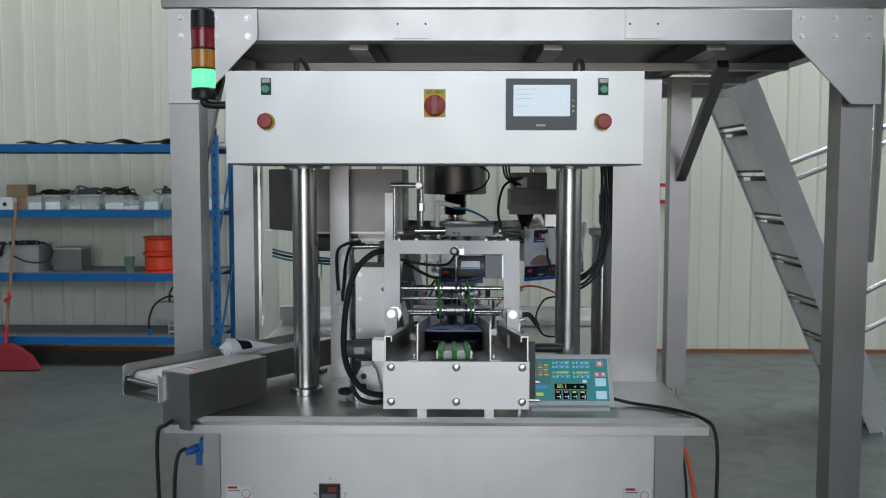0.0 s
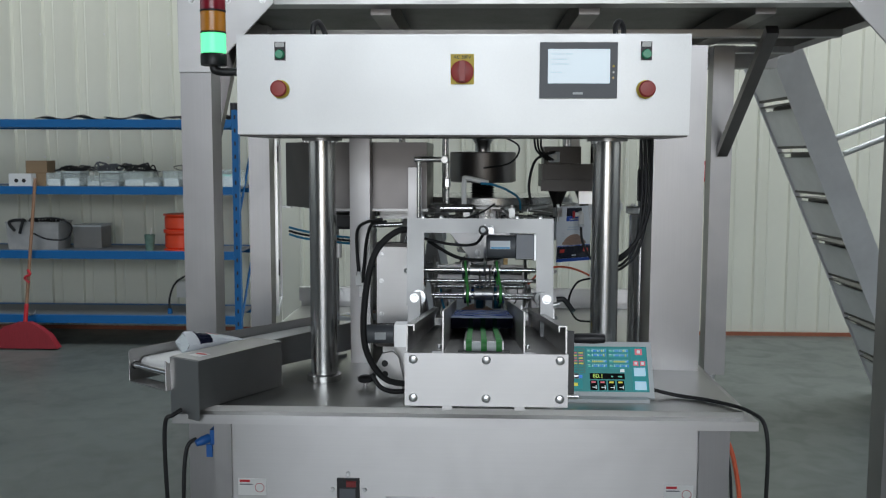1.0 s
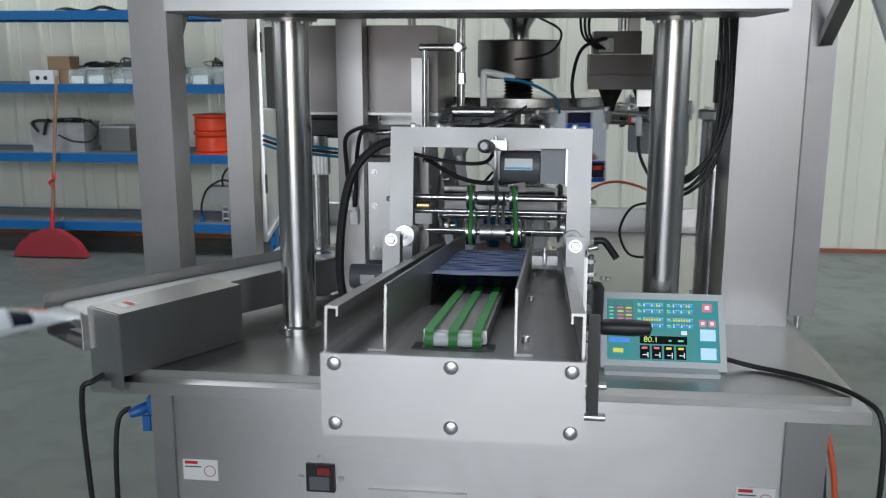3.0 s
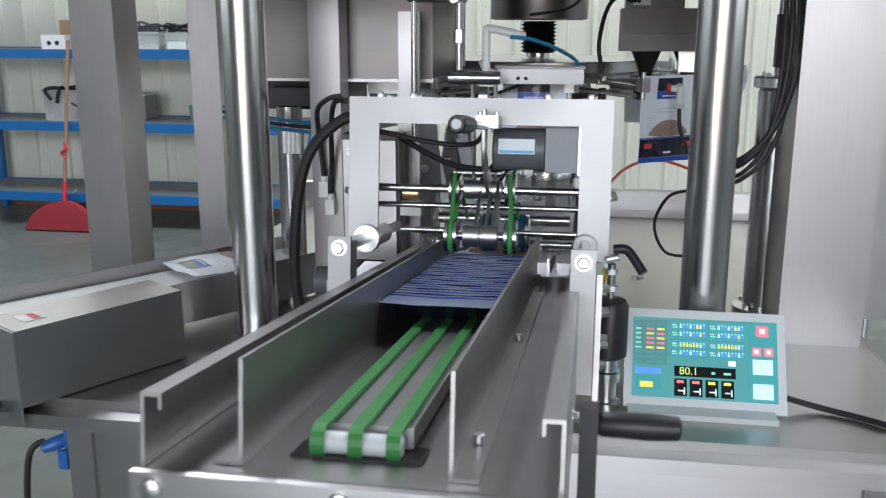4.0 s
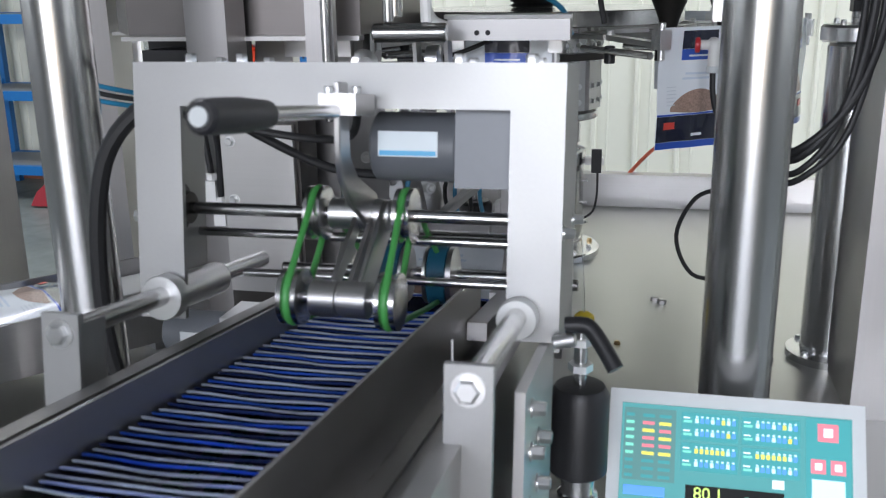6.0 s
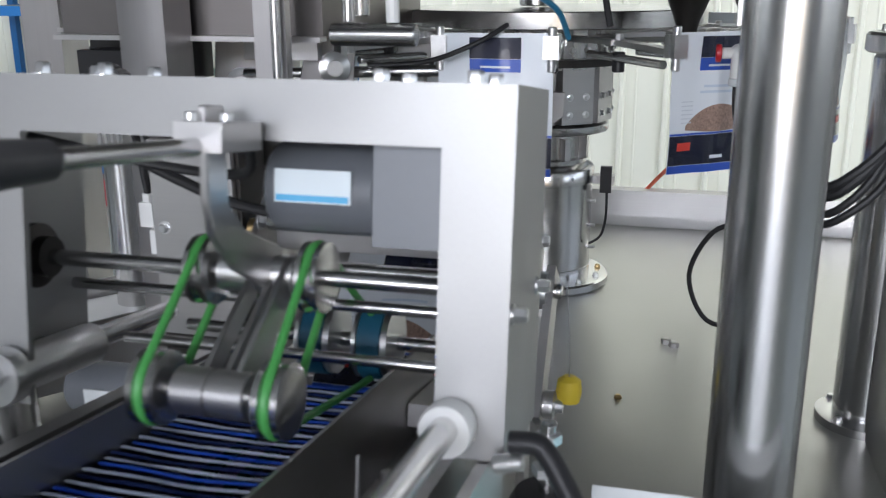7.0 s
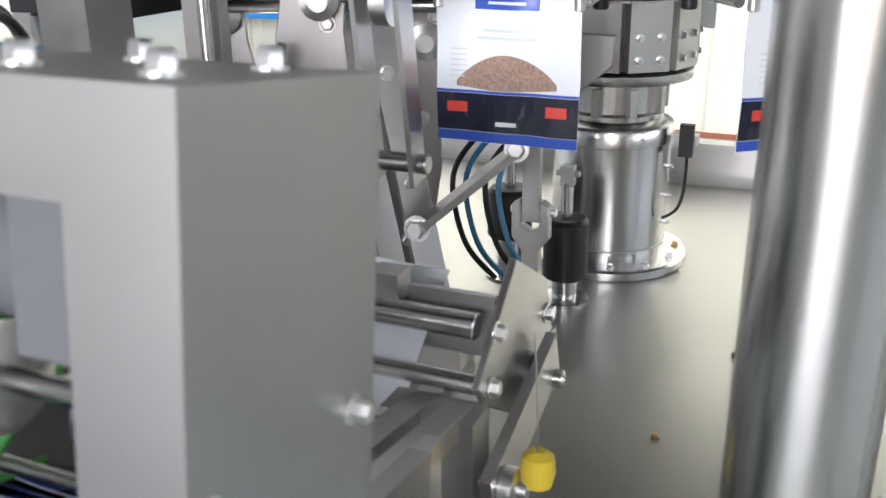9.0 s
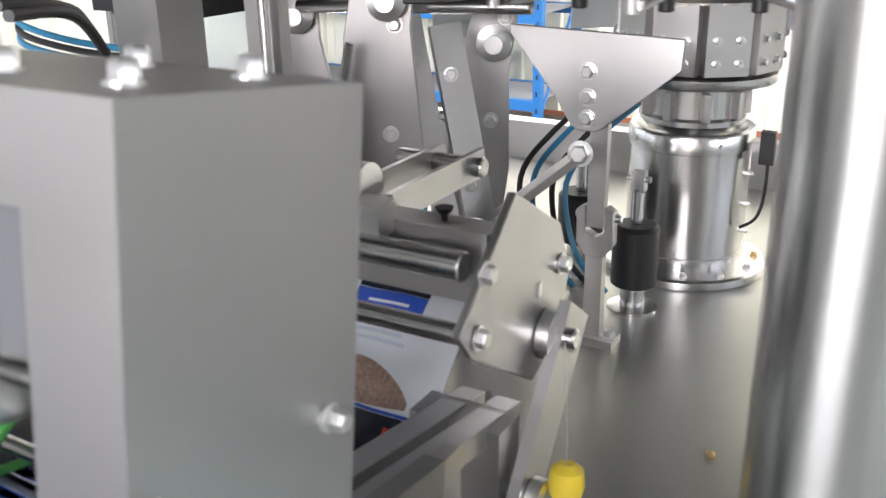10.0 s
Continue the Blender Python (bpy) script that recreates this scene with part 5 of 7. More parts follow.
# ---- filling funnel, dosing unit, feed bowl ----
funnel = thing("fill_funnel", "polished steel filling funnel with a black bellows", "funnel", (0.0, 3.90, 1.560))
# the machine's inner shade is put into the drum's darker steel
part("drum", lathe([(0.120, 0), (0.134, 0.004), (0.134, 0.118), (0.130, 0.122), (0.06, 0.124)], (0, 0, 0), (0, 0, 1), 56), SHADESTEEL, funnel)
part("neck", lathe([(0.032, 0), (0.032, 0.03), (0.075, 0.10), (0.075, 0.15)], (0, 0, 0.124), (0, 0, 1), 40), POLISH, funnel)
bl_ = []
for k in range(9):
    bl_ += [(0.050, -0.010 * k), (0.040, -0.010 * k - 0.005)]
part("bellows", lathe([(r, 0.085 + h) for r, h in reversed(bl_)], (0, 0, -0.087), (0, 0, 1), 32), RUBBER, funnel, "black rubber bellows")
part("outlet", lathe([(0.030, 0), (0.033, 0.002), (0.033, 0.012)], (0, 0, -0.100), (0, 0, 1), 28), POLISH, funnel)


def dosing_unit():
    d = thing("dosing_unit", "dull steel sealing unit with hoses and a white sensor", "machine part", (0.33, 3.62, 1.53))
    part("body", block(-0.115, 0.13, -0.10, 0.12, 0.0, 0.085, 0.004), DARKSTEEL, d)
    part("upper_body", block(-0.105, 0.03, -0.06, 0.10, 0.086, 0.150, 0.004), DARKSTEEL, d)
    part("hanger", block(-0.02, 0.03, 0.0, 0.05, 0.151, 0.33, 0.003), STEEL, d)
    s = part("sensor", block(-0.090, -0.050, -0.085, -0.061, 0.092, 0.130, 0.003), LIGHTPL, d)
    part("sensor_eye", block(-0.078, -0.062, -0.0865, -0.0855, 0.102, 0.120, 0), WHITEPL, s)
    for x in (-0.05, 0.05):
        part("hopper", lathe([(0.014, 0), (0.018, 0.02), (0.040, 0.075), (0.042, 0.078)], (x, 0, -0.080), (x, 0, 1), 24), DARKSTEEL, d)
    for x in (-0.02, 0.085):
        c = part("air_cylinder", rod((x, -0.02, 0.0865), (x, -0.02, 0.29), 0.016, 20), POLISH, d)
        part("fitting", block(x - 0.012, x + 0.012, -0.052, -0.036, 0.115, 0.140, 0.003), BLACKPL, c)
    part("jaw", block(-0.12, 0.13, -0.125, -0.103, -0.012, 0.028, 0.003), DARKSTEEL, d)
    part("valve_body", block(0.02, 0.10, -0.10, -0.07, -0.06, -0.002, 0.003), ALU, d)
    return d


dosing_unit()


def feed_bowl():
    b = thing("feed_bowl", "large steel feed hopper, darkened for its shade, with a folded lower lip", "hopper")
    o = [(-0.715, 3.46), (-0.60, 3.30), (-0.195, 3.30), (-0.195, 3.78), (-0.715, 3.78)]
    bm = bmesh.new()
    lo, hi = [bm.verts.new((x, y, 1.462)) for x, y in o], [bm.verts.new((x, y, 1.69)) for x, y in o]
    bm.faces.new(list(reversed(lo)))
    bm.faces.new(hi)
    for i in range(5):
        bm.faces.new((lo[i], lo[(i + 1) % 5], hi[(i + 1) % 5], hi[i]))
    # shade behind the control box is put into the hopper's colour
    part("body", bevelled(bm, 0.004, 2), SHADESTEEL, b)
    part("lip", block(-0.60, -0.19, 3.275, 3.30, 1.455, 1.462, 0.001), STEEL, b)
    part("lip", block(-0.73, -0.70, 3.46, 3.78, 1.455, 1.4615, 0.001), STEEL, b)
    for x in (-0.66, -0.30):
        part("hanger_rod", rod((x, 3.55, 1.69), (x, 3.55, 1.86), 0.012, 14), POLISH, b)
    part("motor", block(-0.60, -0.47, 3.36, 3.50, 1.385, 1.455, 0.004), BLACKPL, b)
    return b


feed_bowl()


def clutter_mechanics():
    """Small linkages and guards on the table between the columns."""
    g = thing("guide_post", "polished guide post with clamp and black air cylinder", "post", (-0.532, 3.315, T))
    part("post", rod((0, 0, 0), (0, 0, 0.46), 0.030, 30), POLISH, g)
    part("clamp", block(-0.035, 0.10, -0.035, 0.035, 0.46, 0.50, 0.003), BLACKPL, g)
    sb = part("sensor", block(0.002, 0.044, -0.062, -0.034, 0.355, 0.415, 0.003), STEEL, g)
    for k in range(4):
        part("rib", block(0.006 + k * 0.010, 0.010 + k * 0.010, -0.065, -0.0625, 0.358, 0.412, 0.0006), ALU, sb)
    part("foot", lathe([(0.055, 0), (0.055, 0.012), (0.032, 0.015)], (0, 0, 0), (0, 0, 1), 28), STEEL, g)
    k = thing("linkage_stand", "upright flat steel bar with thin linkage rods", "linkage", (-0.230, 3.215, T))
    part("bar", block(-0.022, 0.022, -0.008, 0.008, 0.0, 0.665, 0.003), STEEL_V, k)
    part("rod", rod((0.014, -0.02, 0.40), (0.014, -0.02, 0.70), 0.0065, 14), POLISH, k)
    part("top_rod", rod((0.0, -0.02, 0.692), (0.115, -0.02, 0.692), 0.009, 14), ALU, k)
    part("tall_rod", rod((0.100, 0.06, 0.55), (0.100, 0.06, 0.92), 0.011, 16), POLISH, k)
    part("joint", rod((0.100, -0.035, 0.692), (0.100, 0.08, 0.692), 0.013, 16), ALU, k)
    r = part("drop_rod", rod((0.108, -0.01, 0.545), (0.108, -0.01, 0.69), 0.008, 14), POLISH, k)
    part("nut", rod((0.108, -0.01, 0.60), (0.108, -0.01, 0.63), 0.012, 6), ALU, r)
    part("cross_cylinder", rod((0.085, -0.01, 0.530), (0.195, -0.01, 0.530), 0.014, 20), POLISH, k)
    part("fitting", tube([(0.165, -0.01, 0.545), (0.165, -0.01, 0.62), (0.175, -0.012, 0.63), (0.245, -0.02, 0.615)], 0.0085, 10), WHITEPL, k)
    h = thing("drive_housing", "dull steel drive housing beside the magazine", "housing", (-0.30, 3.12, T))
    part("body", block(-0.05, 0.07, -0.02, 0.05, 0.08, 0.42, 0.004), DARKSTEEL, h)
    part("cover", block(-0.045, 0.065, -0.032, -0.021, 0.16, 0.41, 0.003), STEEL, h)
    part("leg", block(-0.03, 0.03, 0.0, 0.03, 0.0, 0.08, 0.002), STEEL, h)
    for z in (0.19, 0.30, 0.385):
        part("bolt", hexbolt((-0.03, -0.032, z), (0, -1, 0), 0.006, 0.006), ALU, h)
    part("valve", rod((0.075, -0.01, 0.30), (0.11, -0.01, 0.30), 0.013, 16), BRASS, h)
    part("valve_block", block(0.072, 0.115, -0.025, 0.0, 0.255, 0.282, 0.003), WHITEPL, h)
    mo = thing("drive_motor", "small grey drive motor with label beside the magazine", "motor", (-0.36, 2.93, 1.095))
    part("body", lathe([(0.027, 0), (0.029, 0.002), (0.029, 0.085), (0.027, 0.087)], (0, 0, 0), (1, 0, 0), 28), GREYPL, mo)
    part("gearbox", block(0.088, 0.150, -0.034, 0.034, -0.034, 0.034, 0.004), ALU, mo)
    part("label", block(0.028, 0.062, -0.0305, -0.0285, -0.012, 0.010, 0), LIGHTPL, mo)
    part("stand", block(0.095, 0.145, -0.03, 0.03, T - 1.095, -0.0345, 0.003), STEEL, mo)
    pl = thing("side_plate", "upright steel plate with round holes on the table", "plate", (-0.285, 2.86, T))
    part("plate", plate([(-0.04, 0), (0.04, 0), (0.045, 0.03), (0.03, 0.10), (0.012, 0.115), (-0.02, 0.11), (-0.04, 0.07)], 0.008), STEEL, pl)
    for z in (0.045, 0.078):
        part("hole", rod((-0.012, -0.0015, z), (-0.012, 0.0, z), 0.010, 18), BLACKPL, pl)
    kb = thing("clamp_knob", "black star knob on the machine table", "knob", (-0.36, 2.89, T))
    part("knob", lathe([(0.016, 0.012), (0.024, 0.016), (0.024, 0.028), (0.014, 0.034)], (0, 0, 0), (0, 0, 1), 8), BLACKPL, kb)
    part("stud", rod((0, 0, 0), (0, 0, 0.013), 0.007, 12), ALU, kb)
    cb = thing("blow_valve", "small air valve with a black hose loop", "valve", (0.395, 3.42, 1.20))
    part("body", block(-0.012, 0.012, -0.01, 0.01, 0.0, 0.045, 0.002), WHITEPL, cb)
    part("elbow", tube([(0, 0, 0.0), (0, 0, -0.02), (0.012, 0, -0.05), (0.016, 0, -0.09)], 0.006, 10), LIGHTPL, cb)
    part("bar", rod((0.016, 0, -0.26), (0.016, 0, -0.02), 0.005, 12), ALU, cb)
    part("loop", tube([(-0.012, -0.01, 0.01), (-0.06, -0.02, -0.005), (-0.088, -0.02, -0.07), (-0.06, -0.02, -0.135), (0.0, -0.01, -0.145)], 0.0036, 8), RUBBER, cb)


clutter_mechanics()



def guard_door():
    """Clear guard panel in a thin aluminium frame, standing open behind the left column."""
    d = thing("guard_door", "clear plastic guard door in a thin aluminium frame", "door", Matrix.Translation((-0.800, 3.66, 0.0)) @ Matrix.Rotation(radians(100), 4, "Z"))
    W_, z0, z1 = 0.42, 1.02, 1.80
    for x in (0.0, W_ - 0.016):
        part("stile", block(x, x + 0.016, -0.009, 0.009, z0, z1, 0.002), ALU, d)
    for z in (z0, z1 - 0.016):
        part("rail", block(0.0165, W_ - 0.0165, -0.009, 0.009, z, z + 0.016, 0.002), ALU, d)
    pane = part("pane", block(0.0165, W_ - 0.0165, -0.002, 0.002, z0 + 0.0165, z1 - 0.0165, 0), CLEARPL, d)
    pane.visible_shadow = False
    for z in (1.18, 1.62):
        part("hinge", block(-0.012, 0.014, -0.014, -0.0095, z, z + 0.06, 0.002), BLACKPL, d)


guard_door()


def column_valves():
    """Two hoses that end in white push fittings on the square column, and the star knob under them."""
    for k, (x, z) in enumerate(((-0.418, 1.232), (-0.405, 1.194))):
        f = thing("push_fitting", "white push fitting with a black air hose on the square column", "fitting", (x, 3.195, z))
        part("body", block(-0.010, 0.010, -0.010, 0.014, -0.022, 0.012, 0.003), WHITEPL, f)
        part("nut", rod((0, 0, 0.012), (0, 0, 0.024), 0.009, 6), WHITEPL, f)
        part("hose", tube([(0, 0, 0.024), (-0.004 + 0.012 * k, -0.01, 0.10), (0.004 + 0.016 * k, -0.05, 0.17), (0.045, -0.11, 0.200 + 0.03 * k), (0.10, -0.22, 0.215 + 0.03 * k)], 0.0055, 10), RUBBER, f)
    n = thing("blow_nozzle", "white elbow fitting with a black hose above the pouch", "fitting", (0.352, 3.452, 1.432))
    part("elbow", tube([(0, 0.03, 0.006), (0, 0.008, 0.006), (0, 0.0, -0.004), (0, -0.001, -0.030)], 0.0095, 12), WHITEPL, n)
    part("collar", rod((0, -0.001, -0.040), (0, -0.001, -0.029), 0.011, 16), LIGHTPL, n)
    part("red_ring", rod((-0.030, 0.004, 0.004), (-0.022, 0.004, 0.004), 0.0125, 18), RED, n)
    part("stub", rod((-0.022, 0.004, 0.004), (0.0, 0.006, 0.004), 0.008, 14), WHITEPL, n)
    part("hose", tube([(0, -0.001, -0.040), (0.002, -0.004, -0.075), (0.012, -0.006, -0.110), (0.034, -0.006, -0.150), (0.060, 0.0, -0.175)], 0.0046, 10), RUBBER, n)


column_valves()

# ---- weighing display ----
def weigher_display():
    w = thing("weigher_display", "light grey weigher display with a teal screen on the table", "display", pose(0.363, 2.762, 0.946, 57.5, 0, 0))
    part("housing", block(-0.135, 0.135, 0.0, 0.174, -0.030, 0.0, 0.012, seg=4), material("pale_housing", (0.74, 0.77, 0.78), 0.4, 0, 0.03, (90, 90, 90), 0.02, 0.04, 8.0), w)
    b = part("stand", block(-0.11, 0.11, 0.02, 0.10, -0.055, -0.031, 0.004), STEEL, w)
    part("foot", block(-0.128, 0.115, -0.034, 0.05, -0.0058, 0.004, 0.002, pose(0, 0, 0, -57.5, 0, 0)), LIGHTPL, w)
    teal = material("teal_screen", (0.01, 0.16, 0.16), 0.2, 0, emit=0.45, emit_colour=(0.15, 0.46, 0.46), coat=0.4)
    d = part("screen", block(-0.121, 0.121, 0.018, 0.158, 0.0005, 0.002, 0), teal, w)
    lamp = {n: material("screen_" + n, c, 0.3, emit=0.5, emit_colour=c) for n, c in (("blue", (0.10, 0.30, 0.85)), ("pale", (0.55, 0.80, 0.95)), ("green", (0.20, 0.66, 0.50)), ("red", (0.75, 0.20, 0.24)), ("black", (0.004, 0.006, 0.006)), ("yellow", (0.80, 0.72, 0.12)), ("white", (0.8, 0.9, 0.9)), ("deep", (0.05, 0.29, 0.30)), ("slate", (0.09, 0.22, 0.21)), ("lime", (0.62, 0.88, 0.20)))}
    lamp["black"] = material("screen_dark", (0.004, 0.006, 0.006), 0.25)

    def cell(nm, x0, x1, y0, y1, c, z=0.0022, parent=None):
        return part(nm, block(x0, x1, y0, y1, z, z + 0.0004, 0), lamp[c], parent or d)
    for gx in (-0.056, 0.008):
        for gy in (0.122, 0.089):
            f = cell("head_field", gx, gx + 0.060, gy, gy + 0.030, "deep")
            for r_, y_ in enumerate((gy + 0.0185, gy + 0.0045)):
                cell("field_name", gx + 0.002, gx + 0.011, y_ + 0.0005, y_ + 0.003, "green", 0.0028, f)
                cell("field_name", gx + 0.002, gx + 0.009, y_ + 0.005, y_ + 0.0065, "white", 0.0028, f)
                for k in range(8):
                    x_ = gx + 0.0145 + k * 0.0056
                    hue = "yellow" if (gy < 0.1 and r_ == 0 and k < 6) or (gy > 0.1 and k == 5 + r_) else "blue" if k % 3 else "pale"
                    cell("level_bar", x_, x_ + 0.0036, y_ + 0.0005, y_ + 0.0055, hue, 0.0028, f)
                    cell("level_tip", x_ + 0.0006, x_ + 0.003, y_ + 0.0062, y_ + 0.0082, "pale", 0.0028, f)
    t = cell("table_field", -0.118, -0.062, 0.074, 0.153, "slate")
    for k in range(9):
        for j, x in enumerate((-0.116, -0.098, -0.080)):
            hue = ("green", "red" if k % 3 else "yellow", "yellow" if k % 2 else "red")[j] if 2 < k < 8 else "deep"
            cell("table_cell", x, x + (0.009 if j == 0 else 0.013), 0.077 + k * 0.0083, 0.0805 + k * 0.0083, hue, 0.0028, t)
    wd = cell("weight_field", -0.050, 0.052, 0.056, 0.074, "black")
    cu = bpy.data.curves.new("weight_reading", "FONT")
    cu.body, cu.size, cu.extrude = "80.1", 0.0185, 0.0001
    tx = new("weight_reading", cu)
    cu.materials.append(lamp["lime"])
    tx.parent = wd
    tx.matrix_basis = pose(-0.042, 0.0595, 0.0029)
    cell("unit_bar", 0.012, 0.018, 0.062, 0.066, "green", 0.0028, wd)
    cell("unit_bar", 0.032, 0.044, 0.062, 0.066, "green", 0.0028, wd)
    for k in range(4):
        b_ = cell("status_box", -0.050 + k * 0.026, -0.029 + k * 0.026, 0.022, 0.052, "black")
        cell("status_mark", -0.046 + k * 0.026, -0.034 + k * 0.026, 0.044, 0.049, "red" if k < 2 else "yellow", 0.0028, b_)
        cell("status_mark", -0.044 + k * 0.026, -0.033 + k * 0.026, 0.030, 0.032, "white", 0.0028, b_)
        cell("status_mark", -0.034 + k * 0.026, -0.032 + k * 0.026, 0.025, 0.037, "white", 0.0028, b_)
    cell("button", -0.116, -0.072, 0.058, 0.068, "blue")
    y_ = cell("button", -0.116, -0.072, 0.026, 0.054, "deep")
    cell("truck_sign", -0.108, -0.086, 0.034, 0.044, "yellow", 0.0028, y_)
    sd = cell("side_bar", 0.074, 0.119, 0.020, 0.156, "deep")
    rb = cell("red_button", 0.086, 0.107, 0.132, 0.151, "red", 0.0028, sd)
    cell("button_sign", 0.092, 0.101, 0.137, 0.146, "white", 0.0034, rb)
    for x in (0.079, 0.099):
        q = cell("red_button", x, x + 0.015, 0.098, 0.113, "red", 0.0028, sd)
        cell("button_sign", x + 0.004, x + 0.011, 0.102, 0.109, "white", 0.0034, q)
    for y in (0.066, 0.024):
        cell("pale_button", 0.080, 0.113, y, y + 0.026, "pale", 0.0028, sd)
    cell("hand_sign", 0.040, 0.052, 0.078, 0.087, "white")
    return w


weigher_display()


# ---- outfeed conveyor ----
CDX, CDY = 0.60, 0.80


def conveyor():
    M = Matrix.Translation((-1.04, 2.745, 1.05)) @ Matrix.Rotation(math.atan2(CDY, CDX), 4, "Z")
    c = thing("outfeed_conveyor", "small outfeed belt conveyor with white belt and steel sides", "conveyor", M)
    L, W = 0.80, 0.185
    # x runs up the belt, -y is the front side
    b = bmesh.new()
    ring = []
    r = 0.019
    for k in range(9):
        a = math.pi / 2 + math.pi * k / 8
        ring.append((0.055 + r * math.cos(a), -r + r * math.sin(a)))
    for k in range(9):
        a = -math.pi / 2 + math.pi * k / 8
        ring.append((L - 0.03 + r * math.cos(a), -r + r * math.sin(a)))
    va = [b.verts.new((x, -0.010, z)) for x, z in ring]
    vb = [b.verts.new((x, -W + 0.010, z)) for x, z in ring]
    for i in range(len(ring)):
        j = (i + 1) % len(ring)
        b.faces.new((va[i], va[j], vb[j], vb[i])).smooth = True
    b.faces.new(va)
    b.faces.new(list(reversed(vb)))
    part("belt", b, WHITEPL, c, "white rubber belt")
    for y0, y1 in ((-0.004, 0.0), (-W, -W + 0.004)):
        far = y0 > -0.1
        s = part("side_plate", plate([(0, -0.068), (L, -0.068), (L, 0.028), (0.012, 0.028 if far else 0.01), (0, 0.02)], 0.004, Matrix.Translation((0, y0, 0))), STEEL_X, c)
        for x in (0.02, 0.12, 0.35, 0.6):
            part("screw", rod((x, y0 - 0.003, -0.01), (x, y0, -0.01), 0.004, 10), ALU, s)
    ro = part("end_roller", rod((0.020, -W + 0.0045, -0.022), (0.020, -0.0045, -0.022), 0.0095, 18), POLISH, c)
    part("roller_cap", rod((0.020, -0.0085, -0.022), (0.020, -0.0046, -0.022), 0.012, 18), BLACKPL, ro)
    part("end_fold", block(0.0, 0.05, -W + 0.0045, -0.0045, -0.068, -0.065, 0.001), STEEL, c)
    for x in (0.32, 0.68):
        part("stand", block(x - 0.02, x + 0.02, -0.11, -0.07, T - 1.05, -0.0395, 0.003), STEEL, c)
    # motor housing box on the front side
    h = thing("motor_box", "brushed steel drive box in front of the outfeed conveyor", "box", Matrix.Translation((-0.783, 2.592, T)) @ Matrix.Rotation(math.atan2(0.279, 0.168), 4, "Z"))
    part("body", block(0, 0.327, 0.0, 0.115, 0.002, 0.140, 0.003), TROUGH, h)
    part("front_cover", block(-0.004, -0.0005, 0.0, 0.115, -0.03, 0.138, 0.001), STEEL, h)
    part("sticker", block(0.035, 0.075, 0.035, 0.08, 0.1402, 0.1412, 0), WHITEPL, h)
    part("sticker_bar", block(0.055, 0.068, 0.04, 0.075, 0.1414, 0.142, 0), RED, h)
    return c


conveyor()


# ---- cables ----
hose("black_cable", [(-0.20, 2.78, 1.43), (-0.255, 2.76, 1.425), (-0.315, 2.75, 1.36), (-0.345, 2.76, 1.22), (-0.345, 2.78, 1.08), (-0.29, 2.80, 0.985), (-0.20, 2.82, 0.965)], 0.0095, RUBBER, "thick black cable bowing from the picking frame down to the table")
hose("black_cable", [(-0.20, 2.70, 1.42), (-0.10, 2.73, 1.395), (-0.03, 2.72, 1.395), (-0.004, 2.68, 1.425)], 0.004, RUBBER, "thin black cable inside the picking frame")
hose("black_cable", [(-0.16, 2.76, 1.40), (-0.08, 2.80, 1.35), (0.0, 2.82, 1.34), (0.09, 2.80, 1.36), (0.12, 2.77, 1.38)], 0.005, RUBBER, "black motor cable inside the picking frame")
hose("black_cable", [(-0.33, 2.80, 1.0), (-0.30, 2.79, 0.96), (-0.24, 2.77, 0.955), (-0.16, 2.76, 0.985)], 0.007, RUBBER, "black cable lying on the table under the magazine")
hose("black_cable", [(0.490, 2.80, 0.965), (0.56, 2.80, 0.948), (0.66, 2.74, 0.946), (0.735, 2.64, 0.944), (0.768, 2.595, 0.90), (0.775, 2.60, 0.70), (0.775, 2.64, 0.30), (0.80, 2.68, 0.006)], 0.0055, RUBBER, "black display cable running over the table edge to the floor")
hose("black_cable", [(-0.80, 2.70, 0.945), (-0.86, 2.61, 0.925), (-0.887, 2.60, 0.88), (-0.885, 2.61, 0.60), (-0.885, 2.64, 0.25), (-0.90, 2.66, 0.006)], 0.006, RUBBER, "black cable hanging from the table to the floor")
hose("black_cable", [(-0.835, 2.72, 0.82), (-0.862, 2.70, 0.78), (-0.868, 2.69, 0.55), (-0.86, 2.70, 0.006)], 0.006, RUBBER, "black mains cable hanging from a blue plug")
hose("orange_hose", [(0.72, 3.0, 0.84), (0.745, 2.96, 0.80), (0.78, 2.93, 0.70), (0.80, 2.92, 0.50), (0.80, 2.95, 0.01)], 0.007, ORANGEHOSE, "orange air hose hanging beside the cabinet", "hose")
hose("black_cable", [(0.71, 2.96, 0.85), (0.74, 2.93, 0.80), (0.765, 2.90, 0.60), (0.77, 2.90, 0.006)], 0.0045, RUBBER, "black cable hanging beside the orange hose")
for k, (dx, dz) in enumerate(((0.0, 0.0), (0.012, 0.02), (0.024, -0.012), (0.03, 0.03))):
    hose("black_cable", [(0.50 + dx, 3.22, 1.86), (0.515 + dx, 3.20, 1.70), (0.52 + dx, 3.18, 1.52), (0.50 + dx * 0.5, 3.16, 1.36 + dz), (0.455, 3.16, 1.29 + dz), (0.42, 3.20, 1.28 + dz)], 0.006 if k % 2 else 0.0045, RUBBER, "black cables hanging down behind the round column")
for k in range(3):
    hose("black_hose", [(0.20 + 0.012 * k, 3.55, 1.84), (0.185 + 0.014 * k, 3.52, 1.76), (0.19 + 0.01 * k, 3.50, 1.67), (0.235 + 0.01 * k, 3.53, 1.63)], 0.0038, RUBBER, "black air hose bowing to the sealing unit", "hose")
